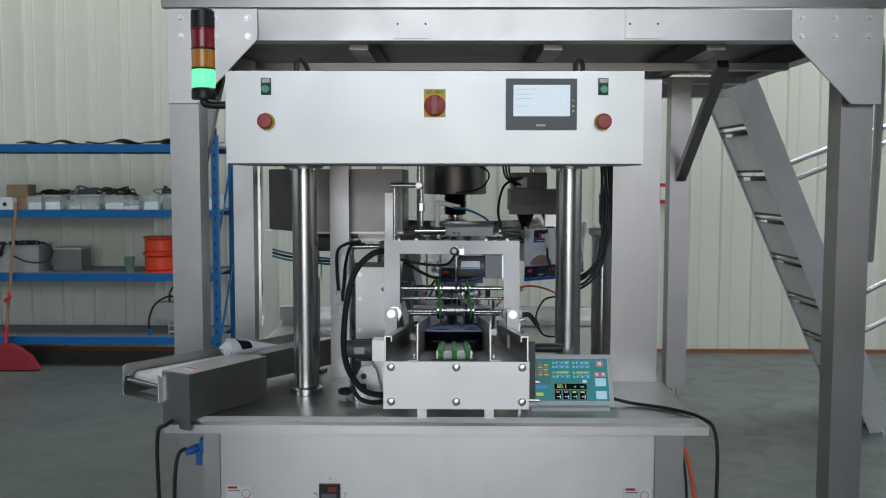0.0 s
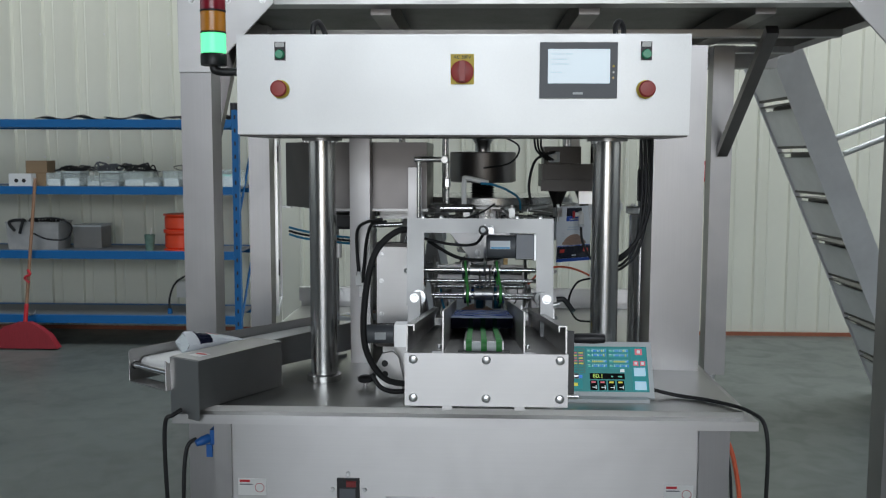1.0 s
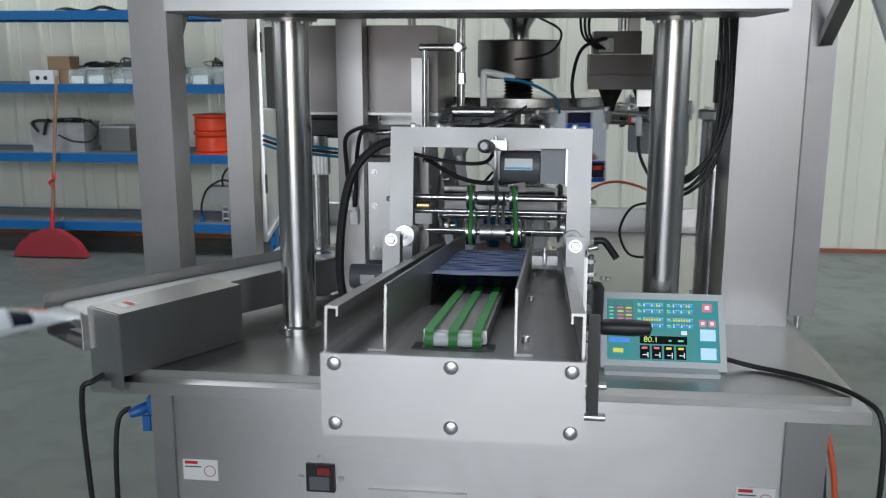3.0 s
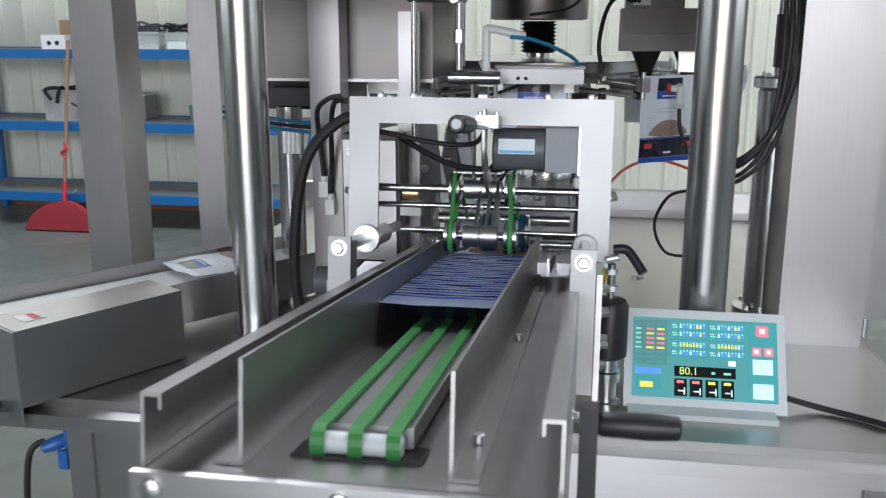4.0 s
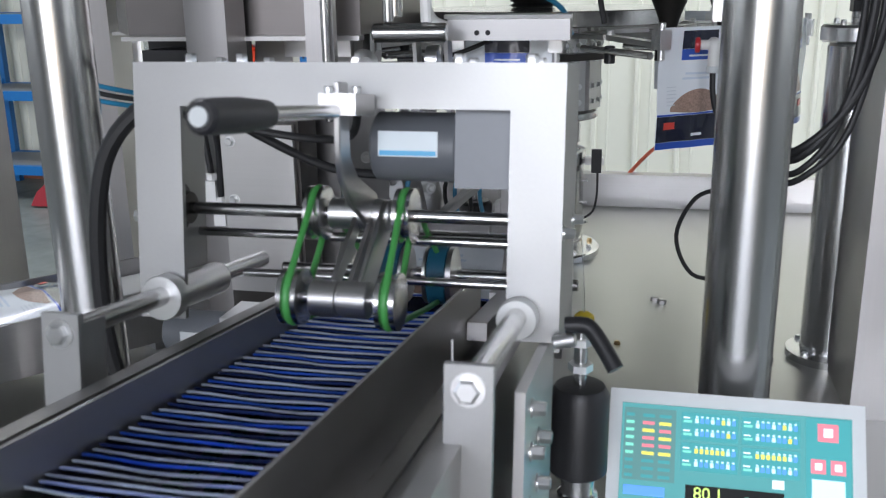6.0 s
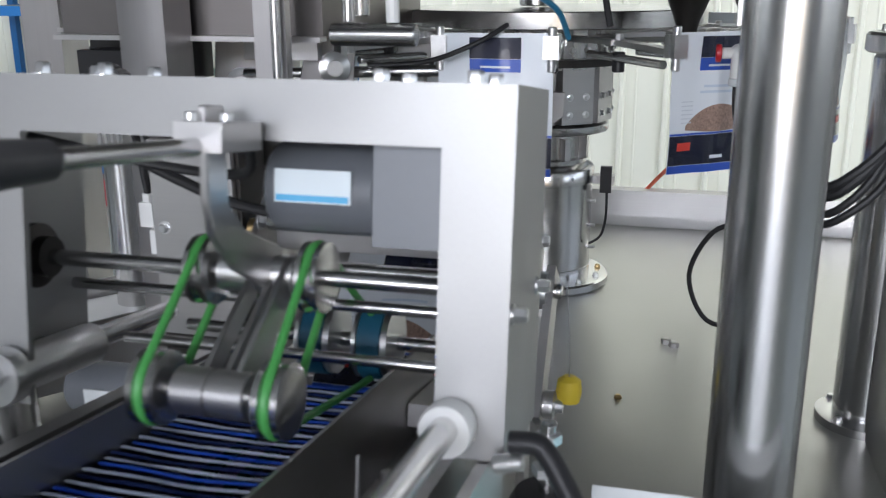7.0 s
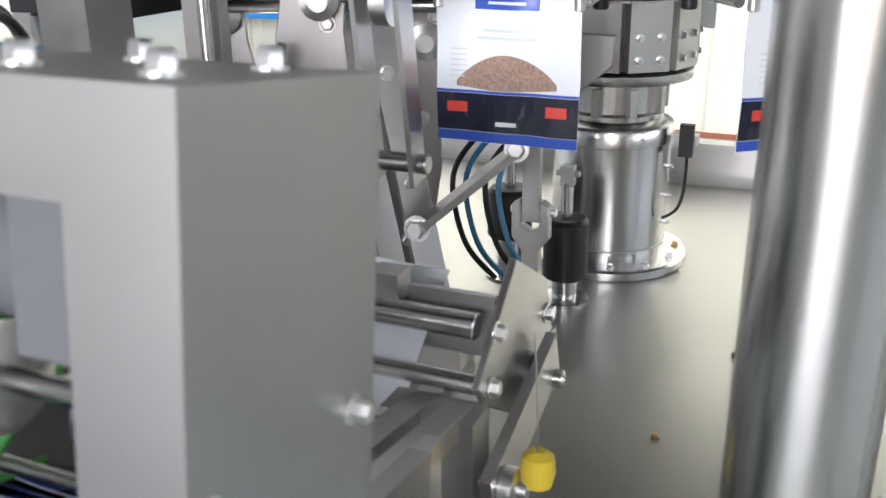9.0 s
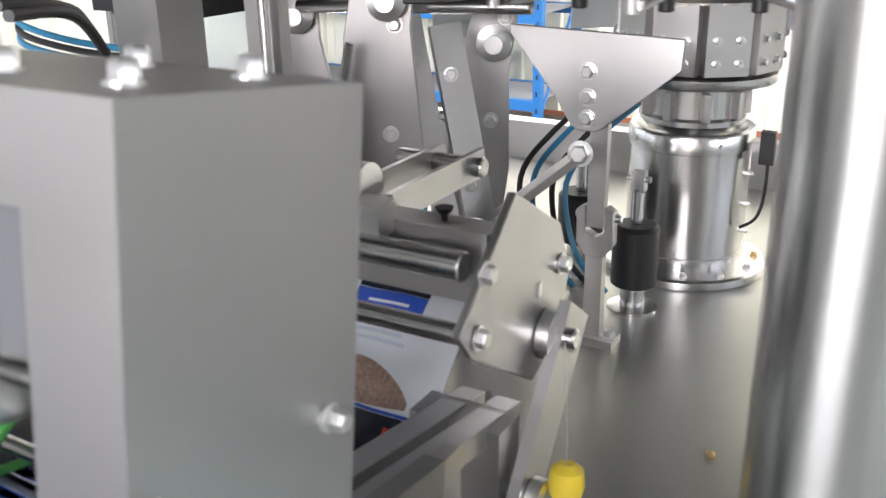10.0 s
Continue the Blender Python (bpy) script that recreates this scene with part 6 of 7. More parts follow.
hose("black_hose", [(0.26, 3.52, 1.66), (0.19, 3.50, 1.63), (0.165, 3.48, 1.54), (0.175, 3.47, 1.47)], 0.005, RUBBER, "black air hose bowing down to the carousel", "hose")
hose("black_hose", [(0.0, 3.60, 1.80), (0.05, 3.56, 1.73), (0.13, 3.55, 1.68), (0.10, 3.54, 1.62), (0.0, 3.52, 1.60)], 0.0035, RUBBER, "thin black hose in front of the filling funnel", "hose")
hose("blue_hose", [(-0.01, 3.14, 1.555), (0.03, 3.16, 1.55), (0.08, 3.22, 1.53), (0.12, 3.30, 1.50), (0.13, 3.36, 1.46)], 0.004, BLUEHOSE, "blue air hose on a white fitting", "hose")
for k in range(3):
    hose("blue_hose", [(-0.66, 3.24, 1.40 - 0.012 * k), (-0.60, 3.20, 1.39 - 0.012 * k), (-0.50, 3.20, 1.375 - 0.01 * k), (-0.40, 3.25, 1.36 - 0.01 * k)], 0.004, BLUEHOSE if k != 1 else RUBBER, "blue air hoses beside the guide post", "hose")
for k, (x, m_) in enumerate(((0.0, RUBBER), (-0.03, BLUEHOSE), (-0.05, RUBBER), (0.02, BLUEHOSE))):
    hose("air_hose", [(-0.02 + x, 3.72, 1.25), (-0.055 + x, 3.66, 1.21), (-0.085 + x, 3.62, 1.15), (-0.06 + x, 3.60, 1.06), (-0.02 + x, 3.62, 1.0)], 0.0042, m_, "thin air hose looping beside the pedestal", "hose")
hose("blue_hose", [(-0.145, 3.40, 1.24), (-0.15, 3.38, 1.17), (-0.135, 3.38, 1.10), (-0.10, 3.40, 1.03)], 0.0045, BLUEHOSE, "blue air hose beside the opener arm", "hose")
hose("black_hose", [(-0.15, 3.35, 1.42), (-0.07, 3.36, 1.425), (0.0, 3.37, 1.45), (0.04, 3.40, 1.475)], 0.0035, RUBBER, "black hose across the opener arm", "hose")
hose("red_hose", [(0.20, 4.46, 1.02), (0.28, 4.47, 1.10), (0.38, 4.48, 1.125), (0.50, 4.48, 1.09), (0.58, 4.47, 1.02)], 0.005, ORANGEHOSE, "red hose bowing over the channel at the back", "hose")
pl = thing("mains_plug", "blue mains plug on the side of the cabinet", "plug", pose(-0.777, 2.74, 0.825, 0, 0, 0))
BLUEPL = material("blue_plug_plastic", (0.02, 0.12, 0.40), 0.4, 0, 0.05, (60, 60, 60), 0.02, 0.05, 8.0)
part("socket", block(-0.018, 0.0, -0.022, 0.022, -0.022, 0.022, 0.004), BLUEPL, pl)
part("flap", block(-0.026, -0.008, -0.034, -0.027, -0.055, -0.018, 0.003), BLUEPL, pl)
part("plug", lathe([(0.011, 0), (0.0135, 0.004), (0.0135, 0.025), (0.009, 0.045)], (-0.020, -0.01, -0.004), (-0.1, -0.06, -0.03), 20), BLUEPL, pl)


# ---- things on the far side of the hall ----
def shelf_things():
    rnd = random.Random(3)
    SZs = (0.388, 0.896, 1.398, 1.913)
    # clear plastic boxes
    x = -3.42
    lid = material("pale_box_lid", (0.50, 0.56, 0.56), 0.35, 0, 0.05, (30, 30, 30), 0.02, 0.1, 8.0)
    while x < -2.0:
        w, h, d = rnd.uniform(0.10, 0.17), rnd.uniform(0.07, 0.135), 0.16
        y = 7.27 + rnd.uniform(0, 0.08)
        b = thing("storage_box", "clear plastic storage box with small parts on the blue shelf", "box", (x + w / 2, y, SZs[2]), "boxes on the shelf")
        bm = bmesh.new()
        box(bm, -w / 2, w / 2, 0, d, 0, 0.004)
        for x0, x1, y0, y1 in ((-w / 2, -w / 2 + 0.003, 0, d), (w / 2 - 0.003, w / 2, 0, d), (-w / 2 + 0.003, w / 2 - 0.003, 0, 0.003), (-w / 2 + 0.003, w / 2 - 0.003, d - 0.003, d)):
            box(bm, x0, x1, y0, y1, 0.004, h)
        part("body", bm, CLEARPL, b).visible_shadow = False
        part("filling", block(-w / 2 + 0.01, w / 2 - 0.01, 0.01, d - 0.01, 0.005, h * rnd.uniform(0.3, 0.7), 0.008), rnd.choice((LIGHTPL, GREYPL, ALU, LIGHTPL)), b)
        if rnd.random() < 0.5:
            part("lid", block(-w / 2 - 0.004, w / 2 + 0.004, -0.004, d + 0.004, h, h + 0.012, 0.003), lid, b)
        x += w + rnd.uniform(0.005, 0.03)
    for bx, bw, bh in ((-3.30, 0.20, 0.035), (-3.02, 0.22, 0.05), (-2.74, 0.24, 0.045), (-2.28, 0.22, 0.06)):
        q = thing("parts_tray", "shallow clear tray with small parts standing on boxes", "tray", (bx, 7.42, SZs[2] + 0.0))
        bm = bmesh.new()
        box(bm, -bw / 2, bw / 2, 0.02, 0.17, 0, 0.11)
        box(bm, -bw / 2 - 0.01, bw / 2 + 0.01, 0.01, 0.18, 0.11, 0.118)
        part("body", bm, CLEARPL, q).visible_shadow = False
        bm = bmesh.new()
        for k in range(14):
            p0 = Vector((rnd.uniform(-bw / 2, bw / 2), rnd.uniform(0.04, 0.15), 0.12))
            tube([p0, p0 + Vector((rnd.uniform(-0.05, 0.05), 0, bh * rnd.uniform(0.5, 1.4))), p0 + Vector((rnd.uniform(-0.1, 0.1), 0.01, bh * rnd.uniform(0.3, 1.0))), p0 + Vector((rnd.uniform(-0.08, 0.08), 0, 0.0))], rnd.uniform(0.003, 0.009), 6, bm, 3)
        part("wire_tangle", bm, rnd.choice((GREYPL, DARKSTEEL, BLACKPL, RUBBER)), q, "tangle of wires and small metal parts", "stuff")
    g = thing("green_box", "pale green plastic box on the blue shelf", "box", (-2.02, 7.30, SZs[2]))
    part("body", block(-0.07, 0.07, 0, 0.16, 0, 0.10, 0.006), material("pale_green_plastic", (0.30, 0.66, 0.58), 0.4, 0, 0.05, (30, 30, 30), 0.02, 0.06, 6.0), g)
    part("lid", block(-0.075, 0.075, -0.005, 0.165, 0.1005, 0.112, 0.003), CLEARPL, g)
    w = thing("socket_box", "white socket box with two black openings", "box", (-3.60, 7.24, SZs[2]))
    part("body", block(-0.09, 0.09, 0, 0.08, 0, 0.10, 0.006), WHITEPL, w)
    for x in (-0.03, 0.03):
        part("opening", rod((x, -0.002, 0.045), (x, 0, 0.045), 0.016, 18), BLACKPL, w)
    c = thing("cardboard_box", "small brown cardboard box on the blue shelf", "box", (-3.53, 7.36, SZs[2]))
    part("body", block(-0.08, 0.09, 0, 0.15, 0, 0.20, 0.003), CARD, c)
    part("tape", block(-0.0801, 0.0901, -0.0015, 0.0, 0.095, 0.11, 0), material("tape", (0.30, 0.20, 0.11), 0.3), c)
    # parts bin
    b = thing("parts_bin", "translucent white plastic bin full of parts on the shelf", "bin", (-3.56, 7.30, SZs[1]))
    bm = bmesh.new()
    lo = [(-0.20, 0.0), (0.225, 0.0), (0.225, 0.24), (-0.20, 0.24)]
    rings = [[bm.verts.new((x * k, 0.12 + (y - 0.12) * k, z)) for x, y in lo] for k, z in ((0.94, 0), (1.0, 0.205), (1.03, 0.208), (1.03, 0.22), (0.985, 0.22), (0.95, 0.16))]
    for p, q in zip(rings, rings[1:]):
        for i in range(4):
            bm.faces.new((p[i], p[(i + 1) % 4], q[(i + 1) % 4], q[i]))
    bm.faces.new(list(reversed(rings[0])))
    bm.faces.new(rings[-1])
    part("bin", bm, material("milky_plastic", (0.42, 0.42, 0.41), 0.35, 0, 0.12, (14, 14, 14), 0.02, 0.3, 7.0), b)
    bm = bmesh.new()
    for k in range(40):
        x, y, r = rnd.uniform(-0.17, 0.20), rnd.uniform(0.03, 0.21), rnd.uniform(0.012, 0.026)
        bmesh.ops.create_icosphere(bm, subdivisions=1, radius=r, matrix=Matrix.Translation((x, y, 0.20 + rnd.uniform(0, 0.025))))
    part("heap", bm, DARKSTEEL, b, "heap of small dark metal parts", "stuff")
    part("cable", tube([(-0.12, -0.02, 0.15), (-0.16, -0.025, 0.22), (-0.05, -0.03, 0.235), (-0.06, -0.03, 0.19), (-0.08, -0.02, 0.13)], 0.012, 8), RUBBER, b)
    part("cable", tube([(0.03, -0.02, 0.245), (0.22, -0.02, 0.25), (0.335, -0.015, 0.19), (0.29, -0.02, 0.09), (0.14, -0.02, 0.085), (0.03, -0.02, 0.13)], 0.007, 8), RUBBER, b)
    k = thing("grey_case", "plain grey storage case on the blue shelf", "case", (-3.19, 7.46, SZs[1]))
    part("body", block(-0.10, 0.13, 0, 0.2, 0, 0.17, 0.012), material("dim_grey_plastic", (0.28, 0.28, 0.27), 0.5, 0, 0.06, (30, 30, 30), 0.02, 0.1, 6.0), k)
    part("lid", block(-0.105, 0.135, -0.005, 0.205, 0.1705, 0.185, 0.004), LIGHTPL, k)
    cup = thing("paper_cup", "small white and green drinking cup on the shelf", "cup", (-2.60, 7.28, SZs[1]))
    part("body", lathe([(0.03, 0), (0.042, 0.125), (0.044, 0.128), (0.04, 0.128), (0.03, 0.05), (0.005, 0.05)], (0, 0, 0), (0, 0, 1), 24), material("cup_print", (0.16, 0.26, 0.20), 0.5, 0, 0.5, (30, 30, 30), 0, 0.2, 12.0), cup)
    part("straw", rod((0.0, 0, 0.05), (0.015, 0, 0.18), 0.004, 8), WHITEPL, cup)
    for z0, h, nm in ((0, 0.15, 0), (0.152, 0.135, 1)):
        o = thing("cable_drum", "orange-red plastic cable drum on the blue shelf", "drum", (-2.37, 7.38, SZs[1] + z0), "stacked cable drums")
        part("core", rod((0, 0, 0.01), (0, 0, h - 0.01), 0.135, 30), ORANGE, o)
        for z in (0.0, h - 0.012):
            part("flange", rod((0, 0, z), (0, 0, z + 0.0115), 0.145, 32), ORANGE, o)
    # device on the lowest shelf
    d = thing("small_machine", "small bare metal device with black cables on the shelf", "device", (-2.28, 7.32, SZs[0]))
    part("housing", block(-0.13, 0.06, 0.0, 0.14, 0.13, 0.26, 0.004), ALU, d)
    for x in (-0.035, 0.015):
        part("leg", block(x, x + 0.012, 0.0, 0.13, 0, 0.129, 0.002), ALU, d)
    for z in (0.02, 0.07, 0.115):
        part("rung", block(-0.0225, 0.0145, 0.0, 0.02, z, z + 0.010, 0.001), LIGHTPL, d)
    part("column", block(0.065, 0.10, 0.02, 0.10, 0.0, 0.33, 0.004), LIGHTPL, d)
    part("head", block(0.04, 0.12, 0.0, 0.10, 0.331, 0.36, 0.006), LIGHTPL, d)
    part("cable", tube([(0.05, -0.01, 0.30), (-0.02, -0.02, 0.315), (-0.13, -0.02, 0.25), (-0.18, -0.02, 0.13), (-0.18, -0.02, 0.04)], 0.008, 8), RUBBER, d)
    part("cable", tube([(0.09, -0.01, 0.40), (0.03, -0.015, 0.40), (-0.01, -0.015, 0.34), (-0.015, -0.01, 0.27)], 0.008, 8), RUBBER, d)
    part("plug", block(-0.195, -0.165, -0.03, -0.005, 0.0, 0.045, 0.004), SHELFBLUE, d)
    # sheets on the top shelf
    s = thing("plastic_sheet", "crumpled black plastic sheets lying on top of the rack", "sheet", (-2.55, 7.30, SZs[3]))
    for k, (x0, x1) in enumerate(((-0.95, -0.35), (-0.40, 0.25), (0.10, 0.66))):
        bm = bmesh.new()
        rows = []
        for j in range(5):
            rows.append([bm.verts.new((x0 + (x1 - x0) * i / 14, 0.02 + 0.36 * j / 4, 0.012 + 0.006 * k + 0.018 * (1 + math.sin(i * 0.9 + k * 2 + j)) * (0.4 + 0.6 * math.sin(math.pi * i / 14)))) for i in range(15)])
        low = [[bm.verts.new((v.co.x, v.co.y, v.co.z - 0.006)) for v in r] for r in rows]
        for j in range(4):
            for i in range(14):
                bm.faces.new((rows[j][i], rows[j][i + 1], rows[j + 1][i + 1], rows[j + 1][i])).smooth = True
                bm.faces.new((low[j][i + 1], low[j][i], low[j + 1][i], low[j + 1][i + 1])).smooth = True
        for i in range(14):
            bm.faces.new((rows[0][i + 1], rows[0][i], low[0][i], low[0][i + 1]))
        part("sheet", bm, BLACKPL, s)
    part("bottle", rod((0.62, 0.05, 0.0), (0.62, 0.05, 0.14), 0.03, 16), BLACKPL, s)


set_back(shelf_things)


def broom():
    b = thing("broom", "red broom with a long wooden handle hung on the rack", "broom", (-3.50, 7.03, 0.162))
    bm = bmesh.new()
    rings = []
    for z, w0, w1, t in ((0.0, -0.30, 0.26, 0.04), (0.10, -0.245, 0.20, 0.036), (0.165, -0.16, 0.115, 0.03), (0.20, -0.05, 0.05, 0.024)):
        rings.append([bm.verts.new((x, y, z)) for x, y in ((w0, -t), (w1, -t), (w1, t), (w0, t))])
    for p, q in zip(rings, rings[1:]):
        for i in range(4):
            bm.faces.new((p[i], p[(i + 1) % 4], q[(i + 1) % 4], q[i]))
    bm.faces.new(list(reversed(rings[0])))
    bm.faces.new(rings[-1])
    part("head", bevelled(bm, 0.008, 2), material("red_bristles", (0.30, 0.02, 0.03), 0.6, 0, 0.25, (160, 160, 8), 0.4, 0.1, 5.0), b)
    part("socket", rod((0, 0, 0.201), (0.010, 0.012, 0.34), 0.016, 14), RED, b)
    part("stick", rod((0.010, 0.012, 0.34), (0.05, 0.150, 1.30), 0.0125, 14), WOOD, b)
    part("hook", tube([(0.006, 0.0, 0.255), (0.03, 0.06, 0.25), (0.02, 0.120, 0.255), (0.01, 0.146, 0.262)], 0.005, 8), ALU, b)
    part("cord", tube([(0.020, 0.03, 0.60), (0.045, 0.015, 0.57), (0.0, 0.02, 0.54), (0.03, 0.03, 0.50)], 0.010, 8), RED, b)


set_back(broom)
sg = thing("wall_sign", "red and white sign on the hall wall", "sign", (2.055, WALL_Y - 0.041, 1.42))
part("board", block(-0.13, 0.13, 0, 0.007, 0, 0.19, 0.002), RED, sg)
for k in range(2):
    part("text_bar", block(-0.115 + k * 0.12, -0.015 + k * 0.12, -0.0015, -0.0002, 0.035, 0.155, 0), WHITEPL, sg)

# ---- pouches on the carousel, on the arm and on the conveyor ----
STARTS = [-1.82, 0.45, 2.72, 4.99, 7.24, 9.50]
TURN_T = 0.56


def turned_at(t):
    """Stations the carousel has turned through by t, eased within each step."""
    n = 0.0
    for s in STARTS[1:]:
        u = min(max((t - s) / TURN_T, 0), 1)
        n += u * u * (3 - 2 * u)
    return n


def turn_times():
    ts = [0.0]
    for s in STARTS[1:]:
        for u in (0, 0.17, 0.33, 0.5, 0.67, 0.83, 1.0):
            if 0 < s + u * TURN_T < 9.99:
                ts.append(round(s + u * TURN_T, 3))
    return sorted(set(ts + [10.0]))


def station_pose(k):
    """The pose of a pouch held at station k, counted from the front, turning to the right."""
    a = math.tau * k / STATIONS + radians(SKEW)
    return Matrix.Translation((CX, CY, GRIP_Z)) @ Matrix.Rotation(a, 4, "Z") @ Matrix.Translation((0, -RG, 0.0))


def bar_angle(t):
    """The transfer arm's turn at t: 0 down at the cradle, 1 up at the grippers."""
    for s in STARTS:
        if s - 0.3 <= t < s + 1.97:
            up = min(max((t - s - 0.575) / 0.40, 0), 1)
            down = min(max((t - s - 1.78) / 0.25, 0), 1)
            return (up * up * (3 - 2 * up)) * (1 - down * down * (3 - 2 * down))
    return 0.0


UP = 82.0


def swing_pose(t):
    return pose(0, SY, SZ, -UP * bar_angle(t), 0, 0)


def grid_times(step=0.1):
    return [round(i * step, 3) for i in range(int(round(10 / step)) + 1)]


def carried_pose(t):
    """A pouch hanging on the suction bar, swinging back a little while it is lifted."""
    m = swing_pose(t) @ Vector((0.012, -SR + 0.012, 0.030 - 0.062 * (1 - bar_angle(t))))
    f = bar_angle(t)
    p = m.lerp(station_pose(0).translation, f ** 3) + Vector((-0.032, 0.020, 0.017)) * (1 - f)
    return Matrix.Translation(p) @ pose(0, 0, 0, -50 * (1 - f) ** 1.4, 0, SKEW * f)


held = []
for k in range(0, 7):
    full = 0.0 if k < 3 else 0.55
    held.append((k, pouch("pouch", full, "white printed pouch held in the carousel grippers" if k < 3 else "filled white printed pouch held in the carousel grippers")))
fresh = [(i, pouch("pouch", 0.0, "empty white printed pouch lifted by the transfer arm")) for i in range(1, 6)]

BELT_Z = 1.051
BX, BY = CDX, CDY


def belt_place(d, w=-0.09):
    """A place d metres up the conveyor from its end, w metres across it."""
    return Vector((-1.04 + BX * d + BY * (-w), 2.745 + BY * d - BX * (-w), BELT_Z))


def filled_pouch():
    """A filled pouch on its side: a creased white gusset end leading, narrowing to its flat sealed top."""
    ob = thing("filled_pouch", "filled pouch lying on the conveyor with its silver-white gusset end forward", "pouch")
    n, rings, bm = 16, [], bmesh.new()
    for z, w, h, p in ((0.0, 0.030, 0.026, 1.25), (-0.004, 0.033, 0.028, 1.3), (-0.03, 0.034, 0.027, 1.7), (-0.07, 0.037, 0.022, 2), (-0.11, 0.045, 0.012, 2), (-0.14, 0.053, 0.004, 2), (-0.165, 0.056, 0.0012, 2)):
        ring = []
        w, h, z = 1.2 * w, 1.2 * h, 1.1 * z
        for i in range(n):
            a = math.tau * i / n
            c, s = math.cos(a), math.sin(a)
            k = (abs(c) ** p + abs(s) ** p) ** (-1 / p)
            wob = 1 + 0.05 * math.sin(3 * a + 40 * z)
            ring.append(bm.verts.new((w * c * k * wob, h * s * k * wob, z)))
        rings.append(ring)
    for q, (u, v) in enumerate(zip(rings, rings[1:])):
        for i in range(n):
            f = bm.faces.new((u[i], u[(i + 1) % n], v[(i + 1) % n], v[i]))
            f.smooth = True
            f.material_index = 0 if q < 2 else (1 if q == 2 and i % 8 < 6 else (2 if q == 3 and i in (3, 4, 11, 12) else 0))
    bm.faces.new(list(reversed(rings[-1])))
    body = part("body", bm, BAGWHITE, ob)
    body.data.materials.append(BAGDARK)
    body.data.materials.append(BAGRED)
    g = bmesh.new()
    ring = [g.verts.new((0.0355 * math.cos(math.tau * i / 8) * (1, 0.78)[i % 2], 0.0307 * math.sin(math.tau * i / 8) * (1, 0.78)[i % 2], 0.0005 + (0, -0.003)[i % 2])) for i in range(8)]
    mid = [g.verts.new((0.012 * math.cos(math.tau * i / 8), 0.010 * math.sin(math.tau * i / 8), (0.007, 0.002)[i % 2])) for i in range(8)]
    c = g.verts.new((0.001, 0.002, 0.003))
    for i in range(8):
        g.faces.new((ring[i], ring[(i + 1) % 8], mid[(i + 1) % 8], mid[i]))
        g.faces.new((mid[i], mid[(i + 1) % 8], c))
    part("gusset", g, material("silver_white_film", (0.78, 0.84, 0.86), 0.28, 0, 0.02, (25, 25, 25), 0.05, 0.05, 20.0, coat=0.4), ob, "creased silver-white gusset end")
    return ob


packed = [filled_pouch(), pouch("packed_pouch", 0.8, "filled sealed pouch lying on the outfeed conveyor")]


def lying(d, lift=0.020):
    p = belt_place(d)
    return Matrix.Translation(p + Vector((0, 0, lift))) @ Matrix.Rotation(math.atan2(BY, BX) + math.pi / 2, 4, "Z") @ pose(0, 0, 0, -88, 0, 0)


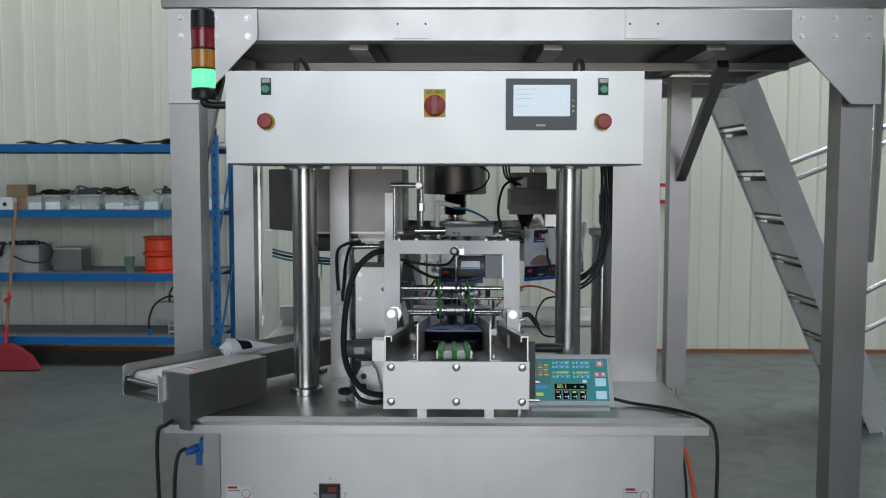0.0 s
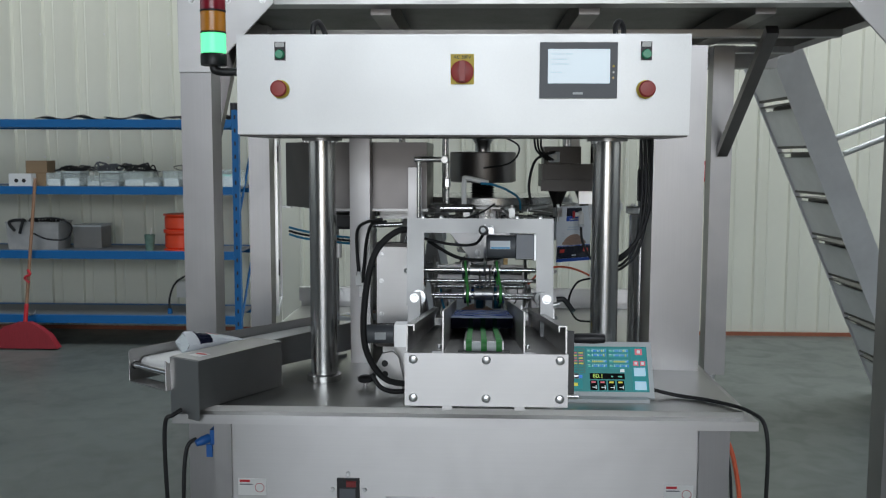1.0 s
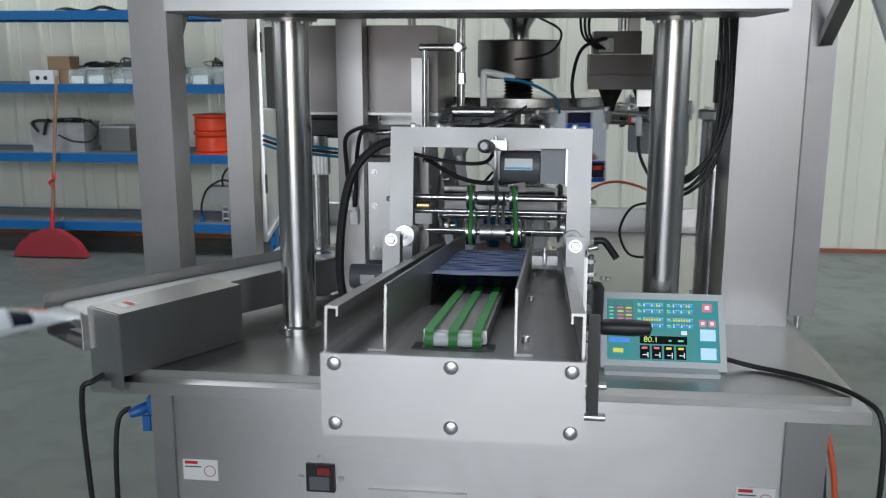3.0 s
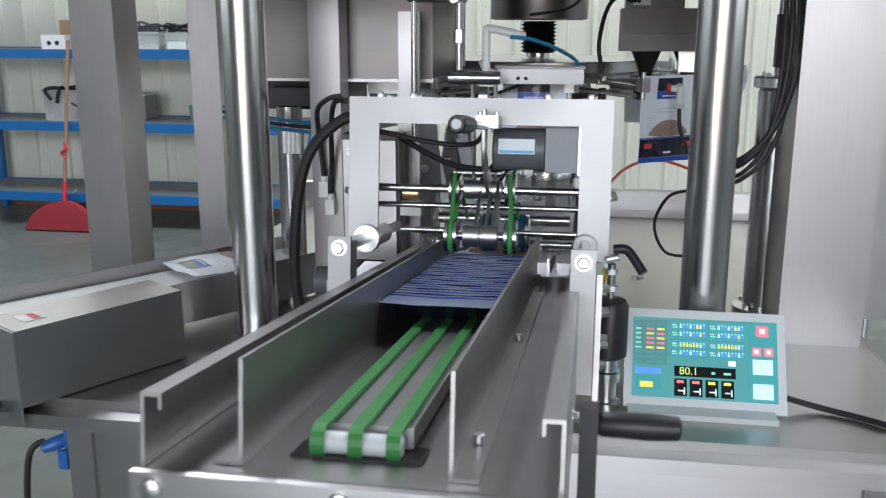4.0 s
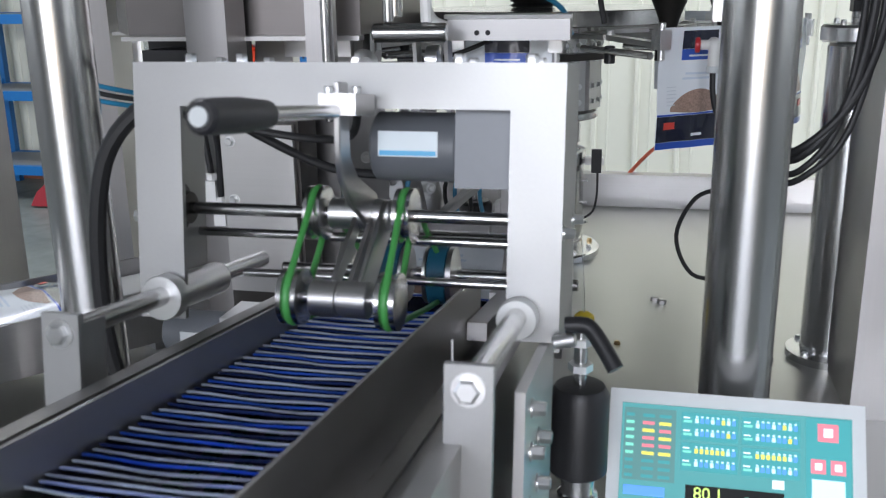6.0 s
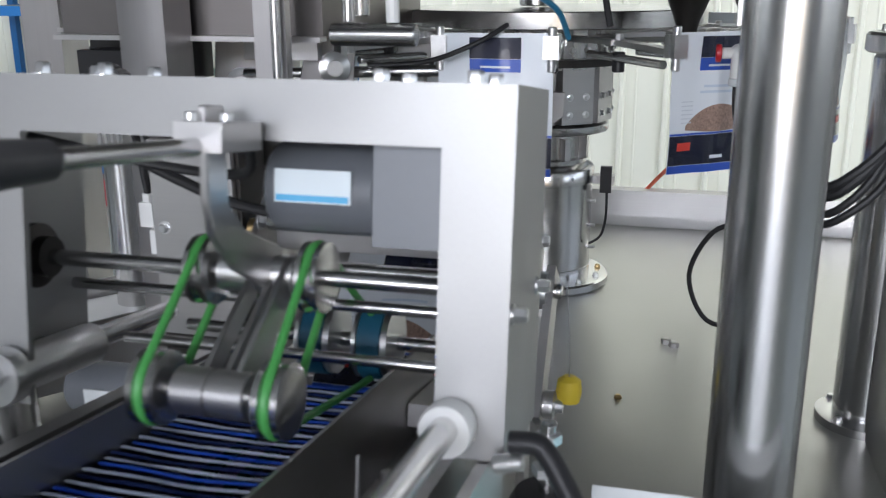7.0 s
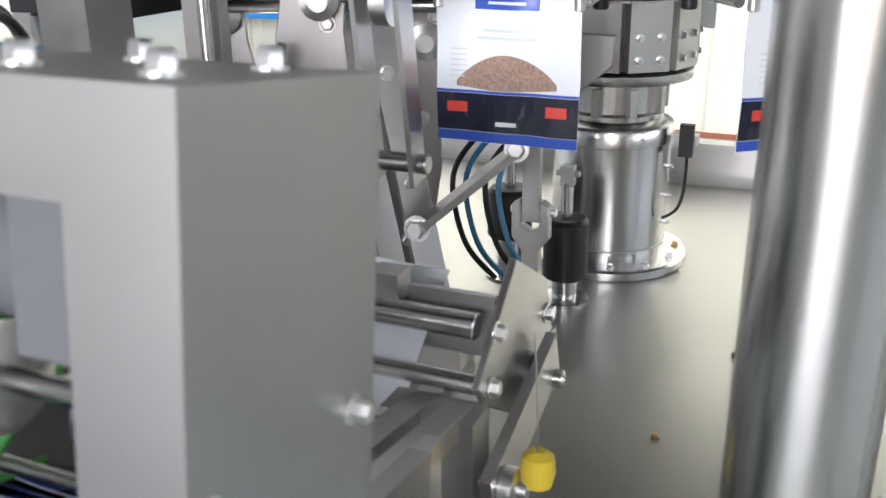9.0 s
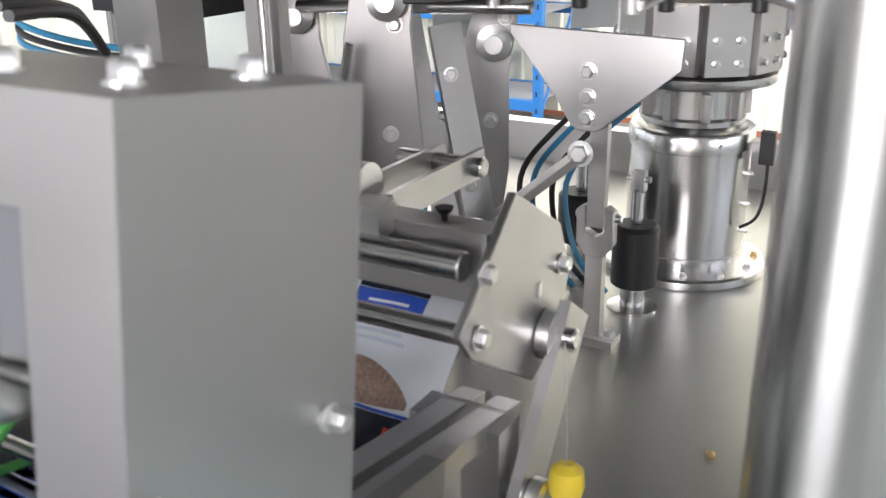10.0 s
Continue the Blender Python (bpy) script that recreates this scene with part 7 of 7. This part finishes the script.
def motions():
    """All that moves: carousel, pouches, transfer arm, cradle, link, funnel."""
    ts = turn_times()
    walk(carousel, [(t, Matrix.Translation((CX, CY, T)) @ Matrix.Rotation(math.tau * turned_at(t) / STATIONS, 4, "Z")) for t in ts])
    for k, ob in held:
        if k == 0:
            rows = [(t, station_pose(turned_at(t))) for t in ts]
        else:
            rows = [(t, station_pose(min(k + turned_at(t), 7.0))) for t in ts]
        walk(ob, rows)
    for i, ob in fresh:
        s = STARTS[i]
        rest = Matrix.Translation((0.001 * i, -0.0005 * i, -0.0045 * (i - 1))) @ carried_pose(s - 0.02)
        rows = [(0.0, rest), (round(s + 0.56, 2), rest)] if s + 0.56 < 10 else [(0.0, rest), (10.0, rest)]
        t = s + 0.60
        while t < min(s + 1.04, 9.99):
            rows.append((round(t, 2), carried_pose(t)))
            t += 0.07
        if s + 1.08 < 10:
            rows.append((round(s + 1.08, 2), station_pose(0)))
        base = turned_at(s + 1.2)
        rows += [(q, station_pose(turned_at(q) - base)) for q in ts if q > s + 1.25]
        walk(ob, [r for r in rows if r[0] <= 10.0])
    walk(swing, [(t, swing_pose(t)) for t in grid_times()])

    def low(t):
        """How far the cradle has gone down and back at t."""
        for s in STARTS:
            if s - 0.3 <= t < s + 1.97:
                a = min(max((t - s - 0.80) / 0.20, 0), 1)
                b = min(max((t - s - 2.02) / 0.14, 0), 1)
                return a * a * (3 - 2 * a) * (1 - b * b * (3 - 2 * b))
        return 0.0
    walk(cradle, [(t, pose(-0.004, 3.098 + 0.075 * low(t), 1.193 - 0.085 * low(t))) for t in grid_times()])
    walk(link, [(t, pose(0.150, LINK_Y, LINK_Z, -(36 + 36 * low(t)), 0, 0)) for t in grid_times()])

    def dip(t):
        for s in STARTS:
            if s - 0.12 <= t < s + 2.15:
                a = min(max((t - s + 0.12) / 0.25, 0), 1)
                b = min(max((t - s - 0.85) / 0.25, 0), 1)
                return a * a * (3 - 2 * a) * (1 - b * b * (3 - 2 * b))
        return 0.0
    walk(funnel, [(t, pose(0.0, 3.90, 1.588 - 0.050 * dip(t))) for t in grid_times()])
    # the conveyor carries its pouches to the end, from where they drop to the floor
    runs = ([(0, 0.335), (0.5, 0.23), (1.0, 0.125), (1.5, 0.055), (2.0, -0.02), (2.5, -0.075), (2.9, -0.10)],
            [(0, 0.80), (2.4, 0.80), (4.0, 0.45), (5.0, 0.43), (6.5, 0.30), (8.0, 0.22), (10.0, 0.18)])
    for ob, run in zip(packed, runs):
        lift = 0.036 if ob is packed[0] else 0.020
        rows = [(t, lying(d, lift)) for t, d in run]
        t, d = run[-1]
        if t < 9.9:
            for k, (dt, drop, turn) in enumerate(((0.15, 0.10, 25), (0.30, 0.42, 50), (0.46, 1.02, 88), (1.0, 1.035, 90))):
                m = lying(d - 0.10 - 0.02 * k, lift)
                rows.append((t + dt, Matrix.Translation((0, 0, -drop)) @ m))
            rows.append((10.0, rows[-1][1]))
        walk(ob, rows)


motions()
